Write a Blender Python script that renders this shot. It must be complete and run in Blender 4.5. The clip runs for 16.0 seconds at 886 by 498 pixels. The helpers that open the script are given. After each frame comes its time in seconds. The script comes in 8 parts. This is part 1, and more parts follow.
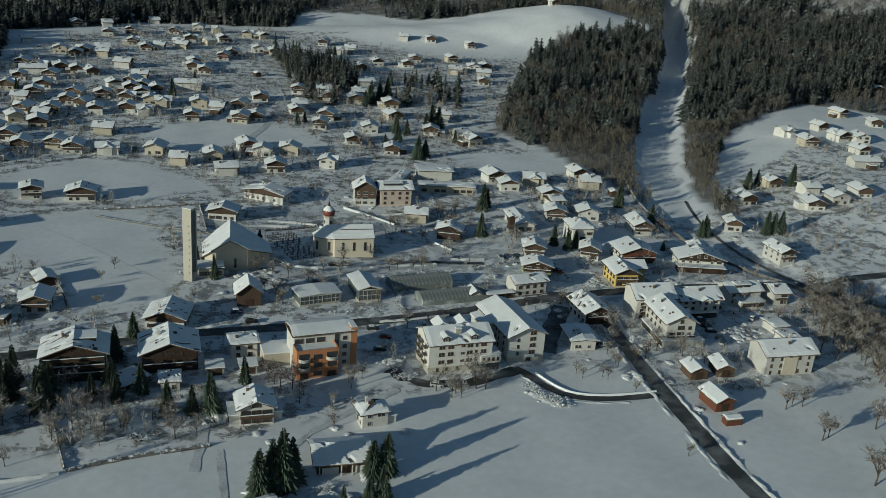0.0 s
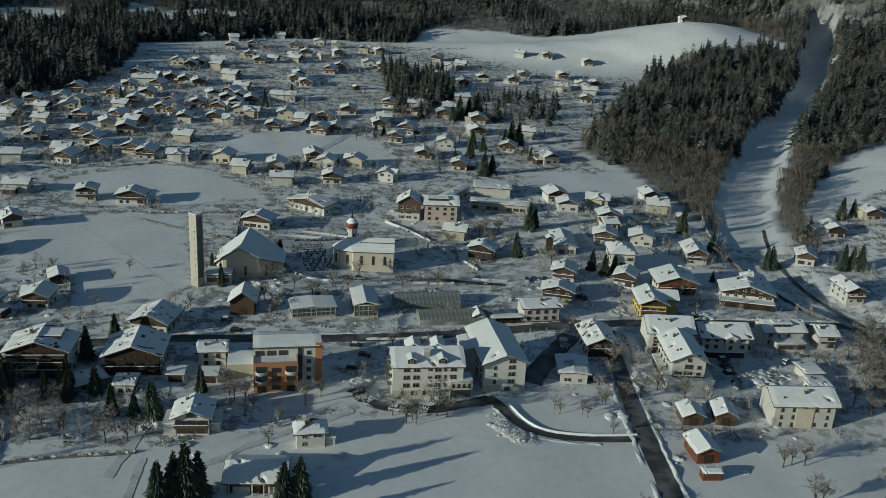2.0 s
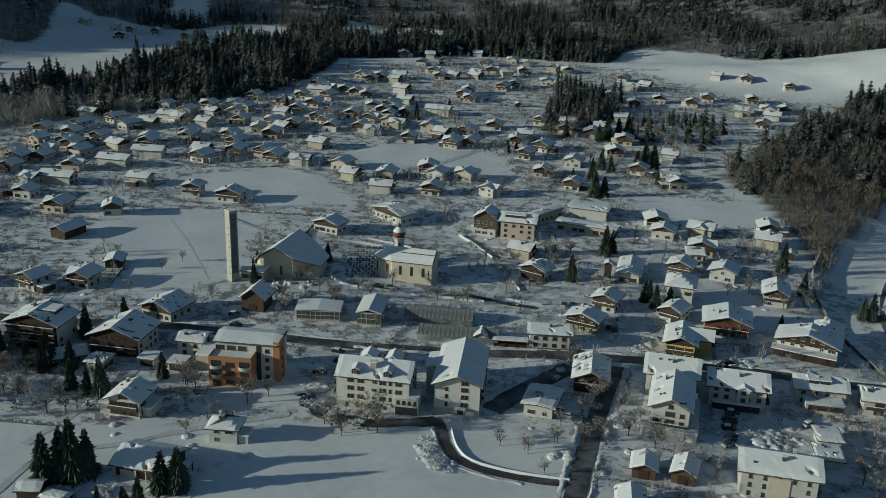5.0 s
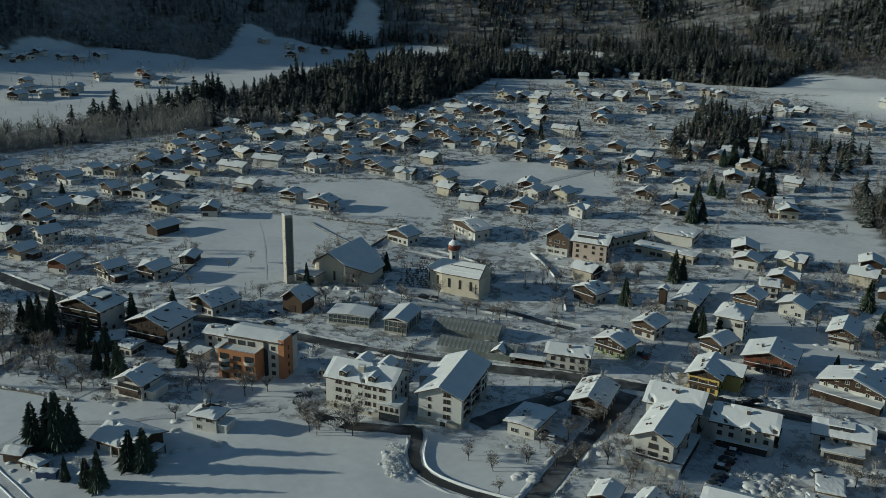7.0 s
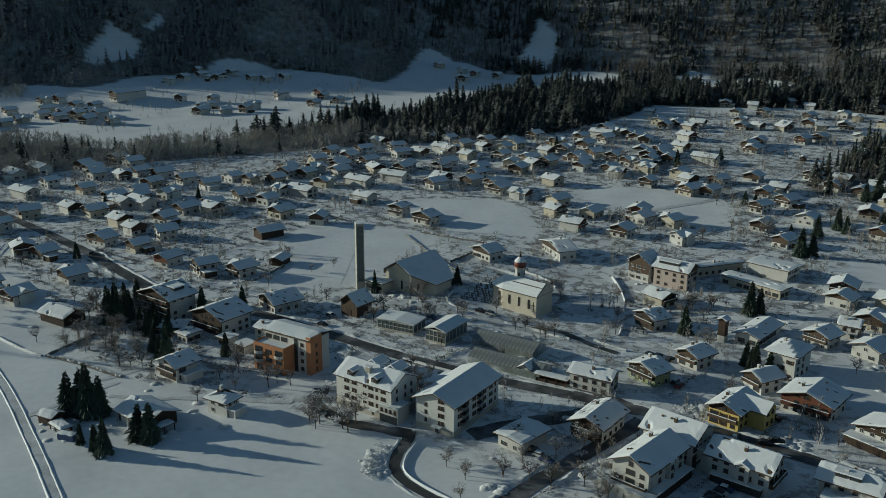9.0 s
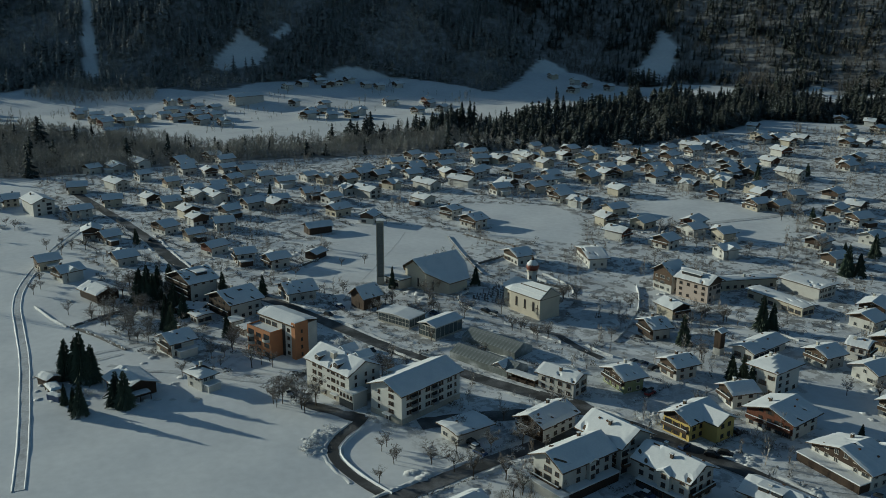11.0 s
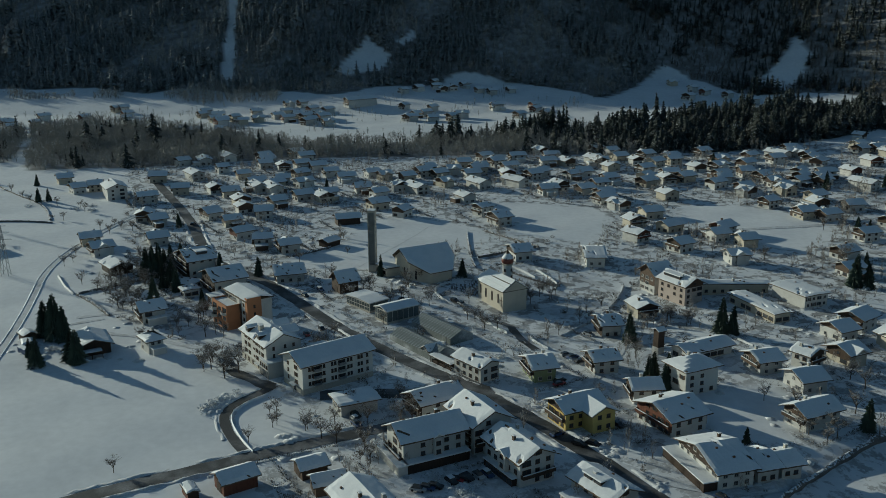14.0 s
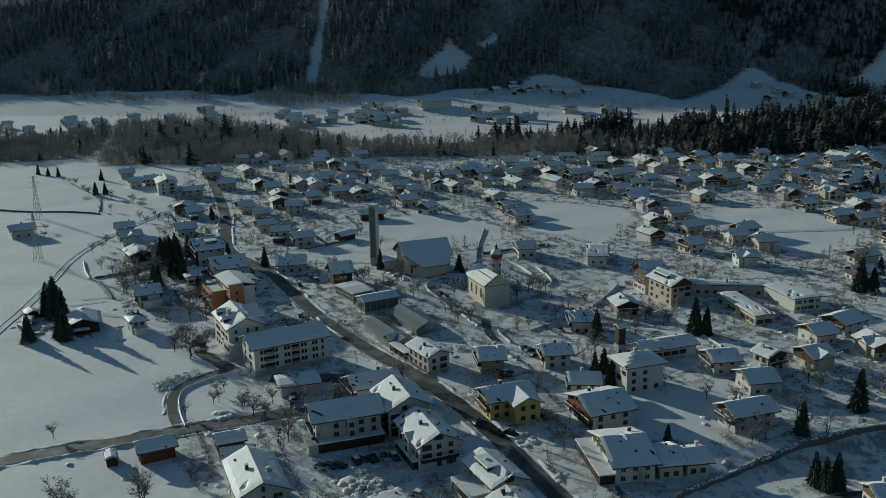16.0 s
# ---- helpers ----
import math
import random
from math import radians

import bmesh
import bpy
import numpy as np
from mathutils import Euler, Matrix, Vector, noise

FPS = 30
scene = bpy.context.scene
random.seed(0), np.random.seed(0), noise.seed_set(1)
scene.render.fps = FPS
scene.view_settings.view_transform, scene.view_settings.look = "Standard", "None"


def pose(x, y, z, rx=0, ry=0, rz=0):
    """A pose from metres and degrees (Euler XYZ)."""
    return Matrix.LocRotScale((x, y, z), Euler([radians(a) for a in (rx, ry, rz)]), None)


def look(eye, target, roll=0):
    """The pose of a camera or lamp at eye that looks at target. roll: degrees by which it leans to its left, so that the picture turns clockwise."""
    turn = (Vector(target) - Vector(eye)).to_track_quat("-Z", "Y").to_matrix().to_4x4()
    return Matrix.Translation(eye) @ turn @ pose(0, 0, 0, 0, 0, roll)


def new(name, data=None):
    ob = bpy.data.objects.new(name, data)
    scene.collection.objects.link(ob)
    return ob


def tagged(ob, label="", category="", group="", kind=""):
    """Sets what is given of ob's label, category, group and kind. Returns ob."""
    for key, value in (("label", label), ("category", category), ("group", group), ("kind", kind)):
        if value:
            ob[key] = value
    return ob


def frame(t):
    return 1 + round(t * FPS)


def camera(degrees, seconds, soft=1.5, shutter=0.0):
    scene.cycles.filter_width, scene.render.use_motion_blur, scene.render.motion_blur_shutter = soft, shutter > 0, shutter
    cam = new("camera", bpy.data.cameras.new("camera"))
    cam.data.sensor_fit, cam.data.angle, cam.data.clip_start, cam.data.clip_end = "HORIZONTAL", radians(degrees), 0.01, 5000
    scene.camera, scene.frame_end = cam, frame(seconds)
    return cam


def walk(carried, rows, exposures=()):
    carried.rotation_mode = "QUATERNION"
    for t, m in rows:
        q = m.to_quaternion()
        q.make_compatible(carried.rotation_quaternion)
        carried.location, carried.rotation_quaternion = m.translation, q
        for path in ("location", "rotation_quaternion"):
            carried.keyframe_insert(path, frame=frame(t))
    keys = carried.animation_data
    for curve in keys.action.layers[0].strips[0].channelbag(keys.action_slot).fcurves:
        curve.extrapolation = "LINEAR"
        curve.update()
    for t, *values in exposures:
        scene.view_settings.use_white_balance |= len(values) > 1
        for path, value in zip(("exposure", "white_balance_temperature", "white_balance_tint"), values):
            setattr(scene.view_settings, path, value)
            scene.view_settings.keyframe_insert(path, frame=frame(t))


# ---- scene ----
cam = camera(50.4, 16.0, 0.8)
METRES, EYE, TILT, LEAN, TURN = 470.0, 140.5, 0.0, 0.0, 0.0
ROWS = [
    (0.0, 0.0, 0.0, 0.0, 1.61, -20.71, -4.27),
    (0.5, 0.0301, 0.01, -0.0012, 4.11, -20.44, -4.05),
    (1.0, 0.0625, 0.0216, -0.0026, 6.88, -20.29, -3.76),
    (1.5, 0.092, 0.0332, -0.004, 9.47, -20.22, -3.51),
    (2.0, 0.1237, 0.0465, -0.0053, 12.33, -20.19, -3.25),
    (2.5, 0.1524, 0.0594, -0.0068, 15.02, -20.14, -3.02),
    (3.0, 0.1831, 0.0742, -0.0082, 17.98, -20.04, -2.77),
    (3.5, 0.2109, 0.0885, -0.0096, 20.71, -19.94, -2.56),
    (4.0, 0.2405, 0.1045, -0.0113, 23.69, -19.79, -2.33),
    (6.5, 0.3742, 0.1915, -0.0197, 38.7, -18.6, -1.2),
    (7.0, 0.3999, 0.2119, -0.0215, 42.26, -18.22, -0.95),
    (7.5, 0.4231, 0.2313, -0.0232, 45.55, -17.83, -0.76),
    (8.0, 0.4474, 0.2532, -0.0246, 49.11, -17.43, -0.58),
    (8.5, 0.469, 0.2739, -0.0264, 52.33, -17.02, -0.47),
    (9.0, 0.4916, 0.2972, -0.0282, 55.62, -16.65, -0.34),
    (9.5, 0.5115, 0.3194, -0.0298, 58.37, -16.38, -0.26),
    (12.0, 0.6002, 0.4442, -0.0378, 69.31, -15.7, -0.2),
    (12.5, 0.6143, 0.4693, -0.0394, 71.08, -15.61, -0.12),
    (13.0, 0.6283, 0.497, -0.0413, 73.01, -15.49, -0.0),
    (13.5, 0.6401, 0.523, -0.043, 74.79, -15.38, 0.16),
    (14.0, 0.6517, 0.5513, -0.0449, 76.72, -15.24, 0.36),
    (14.5, 0.6612, 0.5778, -0.0468, 78.5, -15.12, 0.55),
    (15.0, 0.6703, 0.6067, -0.0489, 80.45, -14.99, 0.74),
    (15.5, 0.6776, 0.6335, -0.0509, 82.25, -14.89, 0.91),
    (16.0, 0.6844, 0.6627, -0.053, 84.18, -14.81, 1.08),
]
walk(cam, [(t, pose(0, 0, EYE, TILT, LEAN, TURN) @ pose(METRES * x, METRES * y, METRES * z, 90 + pitch, roll, yaw)) for t, x, y, z, yaw, pitch, roll in ROWS],
     exposures=[(0.0, -0.55, 5800, -7), (8.0, -0.58, 5750, -8), (16.0, -0.5, 5680, -9)])

# ---- light: low winter sun, clear sky ----
SUN_EL, SUN_FROM = 13.2, (-0.75, -0.66)
world = bpy.data.worlds.new("winter_sky")
scene.world = world
world.use_nodes = True
wn = world.node_tree
sky = wn.nodes.new("ShaderNodeTexSky")
sky.sky_type, sky.sun_disc = "NISHITA", False
sky.sun_elevation, sky.sun_rotation = radians(SUN_EL), math.atan2(SUN_FROM[0], SUN_FROM[1])
sky.altitude, sky.air_density, sky.dust_density, sky.ozone_density = 600, 1.0, 0.6, 1.5
wn.links.new(sky.outputs["Color"], wn.nodes["Background"].inputs["Color"])
wn.nodes["Background"].inputs["Strength"].default_value = 0.075
sun = new("sun", bpy.data.lights.new("sun", "SUN"))
sun.data.energy, sun.data.angle, sun.data.color = 5.0, radians(0.6), (1.0, 0.88, 0.72)
sun.matrix_world = look((-400, -380, 260), (-400 - 100 * SUN_FROM[0], -380 - 100 * SUN_FROM[1], 260 - 100 * math.tan(radians(SUN_EL))))

# ---- materials ----


def material(name, colour, rough=0.8, spots=None, spot_scale=0.5, spot_amount=0.5, grain=6.0, grain_amount=0.12, bump=0.15, bump_scale=8.0,
             metal=0.0, vary=0.0, stretch=(1, 1, 1), world_space=False, spec=0.3, snow=0.0):
    """A node material: base colour, large stains, fine grain, bump; vary: difference from object to object; snow: how much lies on faces that look up."""
    m = bpy.data.materials.new(name)
    m.use_nodes = True
    nt = m.node_tree
    bsdf = nt.nodes["Principled BSDF"]
    add, link = nt.nodes.new, nt.links.new
    bsdf.inputs["Roughness"].default_value, bsdf.inputs["Metallic"].default_value = rough, metal
    bsdf.inputs["Specular IOR Level"].default_value = spec
    co = add("ShaderNodeTexCoord")
    mp = add("ShaderNodeMapping")
    mp.inputs["Scale"].default_value = stretch
    if world_space:
        link(add("ShaderNodeNewGeometry").outputs["Position"], mp.inputs["Vector"])
    else:
        link(co.outputs["Object"], mp.inputs["Vector"])

    def noise_tex(scale, detail=4.0):
        n = add("ShaderNodeTexNoise")
        n.inputs["Scale"].default_value, n.inputs["Detail"].default_value = scale, detail
        link(mp.outputs["Vector"], n.inputs["Vector"])
        return n

    def ramp(src, a, b):
        r = add("ShaderNodeMapRange")
        r.inputs["From Min"].default_value, r.inputs["From Max"].default_value = a, b
        link(src, r.inputs["Value"])
        return r.outputs["Result"]

    def mix(fac, a, b, mode="MIX"):
        x = add("ShaderNodeMix")
        x.data_type, x.blend_type = "RGBA", mode
        for sock, v in ((x.inputs[0], fac), (x.inputs[6], a), (x.inputs[7], b)):
            if hasattr(v, "links"):
                link(v, sock)
            elif isinstance(v, (int, float)):
                sock.default_value = v
            else:
                sock.default_value = (*v, 1)
        return x.outputs[2]

    col = colour
    big = noise_tex(spot_scale)
    if spots:
        f = add("ShaderNodeMath")
        f.operation = "MULTIPLY"
        link(ramp(big.outputs["Fac"], 0.45, 0.68), f.inputs[0])
        f.inputs[1].default_value = spot_amount
        col = mix(f.outputs[0], colour, spots)
    fine = noise_tex(grain, 6.0)
    g = add("ShaderNodeMapRange")
    g.inputs["From Min"].default_value, g.inputs["From Max"].default_value = 0.3, 0.7
    g.inputs["To Min"].default_value, g.inputs["To Max"].default_value = 1 - grain_amount, 1 + grain_amount
    link(fine.outputs["Fac"], g.inputs["Value"])
    hsv = add("ShaderNodeHueSaturation")
    if hasattr(col, "links"):
        link(col, hsv.inputs["Color"])
    else:
        hsv.inputs["Color"].default_value = (*col, 1)
    value = g.outputs["Result"]
    if vary:
        info = add("ShaderNodeObjectInfo")
        r = add("ShaderNodeMapRange")
        r.inputs["To Min"].default_value, r.inputs["To Max"].default_value = 1 - vary, 1 + vary
        link(info.outputs["Random"], r.inputs["Value"])
        mul = add("ShaderNodeMath")
        mul.operation = "MULTIPLY"
        link(value, mul.inputs[0]), link(r.outputs["Result"], mul.inputs[1])
        value = mul.outputs[0]
    link(value, hsv.inputs["Value"])
    col = hsv.outputs["Color"]
    if snow:
        geo = add("ShaderNodeNewGeometry")
        sep = add("ShaderNodeSeparateXYZ")
        link(geo.outputs["Normal"], sep.inputs[0])
        s = add("ShaderNodeMath")
        s.operation = "ADD"
        link(sep.outputs["Z"], s.inputs[0])
        n2 = noise_tex(1.3, 5.0)
        r2 = add("ShaderNodeMapRange")
        r2.inputs["From Min"].default_value, r2.inputs["From Max"].default_value = 0.3, 0.7
        r2.inputs["To Min"].default_value, r2.inputs["To Max"].default_value = -0.6, 0.6
        link(n2.outputs["Fac"], r2.inputs["Value"])
        link(r2.outputs["Result"], s.inputs[1])
        col = mix(ramp(s.outputs[0], 1.05 - snow, 1.35 - snow), col, (0.78, 0.8, 0.83))
    link(col, bsdf.inputs["Base Color"])
    if bump:
        bn = noise_tex(bump_scale, 5.0)
        b = add("ShaderNodeBump")
        b.inputs["Strength"].default_value, b.inputs["Distance"].default_value = bump, 0.1
        link(bn.outputs["Fac"], b.inputs["Height"])
        link(b.outputs["Normal"], bsdf.inputs["Normal"])
    return m


SNOW = material("snow", (0.76, 0.77, 0.785), 0.65, (0.68, 0.69, 0.71), 0.05, 0.8, 0.35, 0.05, 0.8, 0.16, world_space=True, spec=0.25)
# dirty and trodden patches on the built-up land
nt = SNOW.node_tree
bs = nt.nodes["Principled BSDF"]
clean = bs.inputs["Base Color"].links[0].from_socket
att, geo = nt.nodes.new("ShaderNodeAttribute"), nt.nodes.new("ShaderNodeNewGeometry")
att.attribute_name = "yard"
n1, n2 = nt.nodes.new("ShaderNodeTexNoise"), nt.nodes.new("ShaderNodeTexNoise")
n1.inputs["Scale"].default_value, n1.inputs["Detail"].default_value, n1.inputs["Roughness"].default_value = 0.16, 7, 0.7
n2.inputs["Scale"].default_value, n2.inputs["Detail"].default_value = 0.9, 4
for n in (n1, n2):
    nt.links.new(geo.outputs["Position"], n.inputs["Vector"])
r1 = nt.nodes.new("ShaderNodeMapRange")
r1.inputs["From Min"].default_value, r1.inputs["From Max"].default_value = 0.5, 0.55
nt.links.new(n1.outputs["Fac"], r1.inputs["Value"])
mul = nt.nodes.new("ShaderNodeMath")
mul.operation = "MULTIPLY"
nt.links.new(r1.outputs["Result"], mul.inputs[0])
nt.links.new(att.outputs["Fac"], mul.inputs[1])
dirt = nt.nodes.new("ShaderNodeValToRGB")
dirt.color_ramp.elements[0].position, dirt.color_ramp.elements[1].position = 0.35, 0.65
dirt.color_ramp.elements[0].color, dirt.color_ramp.elements[1].color = (0.05, 0.045, 0.038, 1), (0.26, 0.255, 0.25, 1)
nt.links.new(n2.outputs["Fac"], dirt.inputs["Fac"])
mx = nt.nodes.new("ShaderNodeMix")
mx.data_type = "RGBA"
nt.links.new(mul.outputs[0], mx.inputs[0])
nt.links.new(clean, mx.inputs[6])
nt.links.new(dirt.outputs["Color"], mx.inputs[7])
nt.links.new(mx.outputs[2], bs.inputs["Base Color"])
# litter and undergrowth on the forest floor, darkened in colour for the canopy's shade
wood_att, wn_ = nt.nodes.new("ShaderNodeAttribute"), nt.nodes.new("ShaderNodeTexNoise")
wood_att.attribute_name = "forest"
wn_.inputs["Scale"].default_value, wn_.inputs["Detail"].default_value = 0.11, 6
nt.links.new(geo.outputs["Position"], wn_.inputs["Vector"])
shaded_litter = nt.nodes.new("ShaderNodeValToRGB")
shaded_litter.color_ramp.elements[0].position, shaded_litter.color_ramp.elements[1].position = 0.4, 0.72
shaded_litter.color_ramp.elements[0].color, shaded_litter.color_ramp.elements[1].color = (0.07, 0.062, 0.052, 1), (0.3, 0.3, 0.3, 1)
nt.links.new(wn_.outputs["Fac"], shaded_litter.inputs["Fac"])
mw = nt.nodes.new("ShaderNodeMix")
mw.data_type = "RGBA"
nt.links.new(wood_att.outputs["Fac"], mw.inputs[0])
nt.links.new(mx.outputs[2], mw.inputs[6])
nt.links.new(shaded_litter.outputs["Color"], mw.inputs[7])
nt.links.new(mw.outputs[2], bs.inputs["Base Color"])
ROOF_SNOW = material("roof_snow", (0.8, 0.81, 0.82), 0.6, (0.7, 0.72, 0.74), 0.25, 0.6, 2.0, 0.04, 0.35, 1.2, spec=0.25)
BANK_SNOW = material("ploughed_snow", (0.66, 0.67, 0.68), 0.7, (0.5, 0.48, 0.45), 0.6, 0.5, 3.0, 0.12, 0.8, 1.5, world_space=True)
ASPHALT = material("wet_asphalt", (0.05, 0.05, 0.05), 0.65, (0.30, 0.30, 0.31), 0.12, 0.55, 2.0, 0.2, 0.2, 3.0, world_space=True, spec=0.4)
TRODDEN = material("trodden_snow", (0.62, 0.63, 0.65), 0.7, (0.33, 0.32, 0.31), 0.25, 0.55, 1.5, 0.15, 0.5, 1.0, world_space=True)
PLASTER = {
    "w": material("white_plaster", (0.56, 0.545, 0.51), 0.9, (0.44, 0.425, 0.395), 0.35, 0.45, 5, 0.06, 0.1, 10, vary=0.14),
    "c": material("cream_plaster", (0.5, 0.45, 0.36), 0.9, (0.4, 0.36, 0.29), 0.35, 0.45, 5, 0.06, 0.1, 10, vary=0.12),
    "y": material("yellow_plaster", (0.62, 0.47, 0.16), 0.9, (0.5, 0.36, 0.12), 0.3, 0.4, 5, 0.06, 0.1, 10, vary=0.06),
    "o": material("orange_plaster", (0.43, 0.2, 0.1), 0.9, (0.35, 0.165, 0.085), 0.3, 0.4, 5, 0.06, 0.1, 10),
    "g": material("olive_plaster", (0.26, 0.29, 0.16), 0.9, (0.2, 0.23, 0.13), 0.3, 0.4, 5, 0.06, 0.1, 10),
    "p": material("rose_plaster", (0.52, 0.43, 0.37), 0.9, (0.42, 0.35, 0.3), 0.3, 0.4, 5, 0.06, 0.1, 10, vary=0.1),
    "h": material("church_plaster", (0.58, 0.52, 0.42), 0.9, (0.47, 0.42, 0.34), 0.25, 0.5, 5, 0.06, 0.1, 10),
}
WOOD = {
    "b": material("brown_boards", (0.085, 0.056, 0.038), 0.75, (0.055, 0.038, 0.027), 0.6, 0.6, 7, 0.25, 0.3, 9, vary=0.3, stretch=(4, 4, 0.3)),
    "d": material("dark_boards", (0.055, 0.035, 0.024), 0.75, (0.03, 0.022, 0.016), 0.6, 0.6, 7, 0.25, 0.3, 9, vary=0.3, stretch=(4, 4, 0.3)),
    "r": material("red_boards", (0.13, 0.05, 0.03), 0.75, (0.085, 0.035, 0.022), 0.6, 0.6, 7, 0.25, 0.3, 9, vary=0.2, stretch=(4, 4, 0.3)),
}
EAVES = material("weathered_eaves", (0.11, 0.075, 0.05), 0.8, (0.06, 0.045, 0.03), 0.5, 0.6, 6, 0.2, 0.2, 6, vary=0.25)
CONCRETE = material("concrete", (0.44, 0.41, 0.35), 0.9, (0.33, 0.31, 0.27), 0.15, 0.7, 2.5, 0.1, 0.25, 5, stretch=(1, 1, 0.4))
STONE = material("wall_stone", (0.16, 0.15, 0.14), 0.9, (0.08, 0.08, 0.075), 0.8, 0.7, 3, 0.25, 0.6, 2.5, world_space=True, snow=0.35)
GLASS = material("window_glass", (0.045, 0.05, 0.055), 0.12, None, 1, 0, 1, 0.1, 0.0, 1, spec=0.6)
TINTED = material("tinted_hall_glass", (0.1, 0.118, 0.118), 0.15, (0.06, 0.07, 0.07), 0.4, 0.5, 1, 0.1, 0.0, 1, spec=0.6)
FRAME = material("window_frame_paint", (0.55, 0.52, 0.47), 0.6, None, 1, 0, 6, 0.08, 0.0, 1, vary=0.2)
DARKFRAME = material("brown_window_frame", (0.10, 0.055, 0.03), 0.6, None, 1, 0, 6, 0.15, 0.0, 1, vary=0.3)
METAL = material("galvanised_metal", (0.36, 0.37, 0.38), 0.4, (0.26, 0.26, 0.26), 0.5, 0.5, 6, 0.1, 0.1, 4, metal=0.8)
SHEET = material("dark_sheet_metal", (0.21, 0.215, 0.21), 0.6, (0.16, 0.165, 0.165), 0.5, 0.5, 4, 0.15, 0.1, 4, spec=0.3)
COPPER = material("red_tower_sheet", (0.2, 0.06, 0.04), 0.5, (0.13, 0.04, 0.03), 0.6, 0.5, 5, 0.1, 0.1, 4, spec=0.4)
PANES = material("greenhouse_glass", (0.17, 0.185, 0.175), 0.3, (0.5, 0.51, 0.52), 0.2, 0.7, 1.2, 0.2, 0.1, 2, spec=0.5)
BARK = material("bark", (0.085, 0.065, 0.048), 0.9, (0.05, 0.04, 0.03), 1.0, 0.6, 5, 0.2, 0.4, 6, vary=0.2, snow=0.45)
TWIG = material("bare_twigs", (0.2, 0.17, 0.14), 0.9, (0.5, 0.5, 0.5), 0.6, 0.6, 3, 0.25, 0.0, 6, vary=0.25, snow=0.38)
# distance haze is put into this pale tone; BROWN is the clear copy
WOODS = material("bare_woodland", (0.33, 0.315, 0.285), 0.95, (0.22, 0.21, 0.19), 0.03, 0.6, 0.4, 0.25, 0.0, 1, world_space=True, snow=0.35)
NEEDLE = material("fir_needles", (0.052, 0.07, 0.05), 0.9, (0.085, 0.095, 0.065), 0.4, 0.6, 2.0, 0.3, 0.0, 4, vary=0.3, snow=0.22)
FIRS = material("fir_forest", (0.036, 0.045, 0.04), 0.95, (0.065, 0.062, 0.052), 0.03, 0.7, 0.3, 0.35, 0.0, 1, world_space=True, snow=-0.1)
# firs of the shaded slope, paler than FIRS to stand for haze
HAZE_FIRS = material("haze_pale_forest", (0.17, 0.185, 0.187), 0.95, (0.27, 0.27, 0.265), 0.012, 0.8, 0.3, 0.2, 0.0, 1, world_space=True, snow=-0.05)
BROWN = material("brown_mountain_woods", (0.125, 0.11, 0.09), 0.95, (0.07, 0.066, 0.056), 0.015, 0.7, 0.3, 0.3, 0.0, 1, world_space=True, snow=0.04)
RUBBLE = material("snowy_shrubs", (0.1, 0.085, 0.065), 0.95, (0.045, 0.042, 0.034), 0.3, 0.6, 1.5, 0.3, 0.0, 1, world_space=True, snow=0.34)
LADEN = material("snow_laden_twigs", (0.5, 0.49, 0.47), 0.9, (0.78, 0.79, 0.8), 0.8, 0.8, 2, 0.2, 0.0, 4, world_space=True, snow=0.8)
PAINT = {k: material(k + "_car_paint", c, 0.3, None, 1, 0, 3, 0.05, 0, 1, spec=0.5) for k, c in
         {"black": (0.02, 0.02, 0.022), "silver": (0.4, 0.41, 0.42), "blue": (0.04, 0.07, 0.16), "red": (0.25, 0.03, 0.03), "white": (0.7, 0.7, 0.7)}.items()}
TYRE = material("tyre_rubber", (0.02, 0.02, 0.02), 0.9)

# ---- small builders ----


def mesh_of(name, verts, faces, *mats, slots=None, smooth_shade=False):
    me = bpy.data.meshes.new(name)
    me.from_pydata([tuple(v) for v in verts], [], faces)
    for m in mats:
        me.materials.append(m)
    if slots is not None:
        me.polygons.foreach_set("material_index", slots)
    if smooth_shade:
        me.polygons.foreach_set("use_smooth", [True] * len(faces))
    me.update()
    return me


def part(name, data, parent, at=None, label=""):
    """One mesh as a part under a thing or under another part."""
    ob = new(name, data)
    ob.parent = parent
    if at is not None:
        ob.matrix_basis = at
    if label:
        ob["label"] = label
    return ob


def thing(name, label, category, m, group="", kind=""):
    ob = new(name)
    ob.matrix_basis = m
    ob.empty_display_size = 0.5
    return tagged(ob, label, category, group, kind)


BOX_FACES = [(0, 1, 3, 2), (4, 6, 7, 5), (0, 4, 5, 1), (2, 3, 7, 6), (0, 2, 6, 4), (1, 5, 7, 3)]


def box(x0, x1, y0, y1, z0, z1):
    return [(x, y, z) for x in (x0, x1) for y in (y0, y1) for z in (z0, z1)]


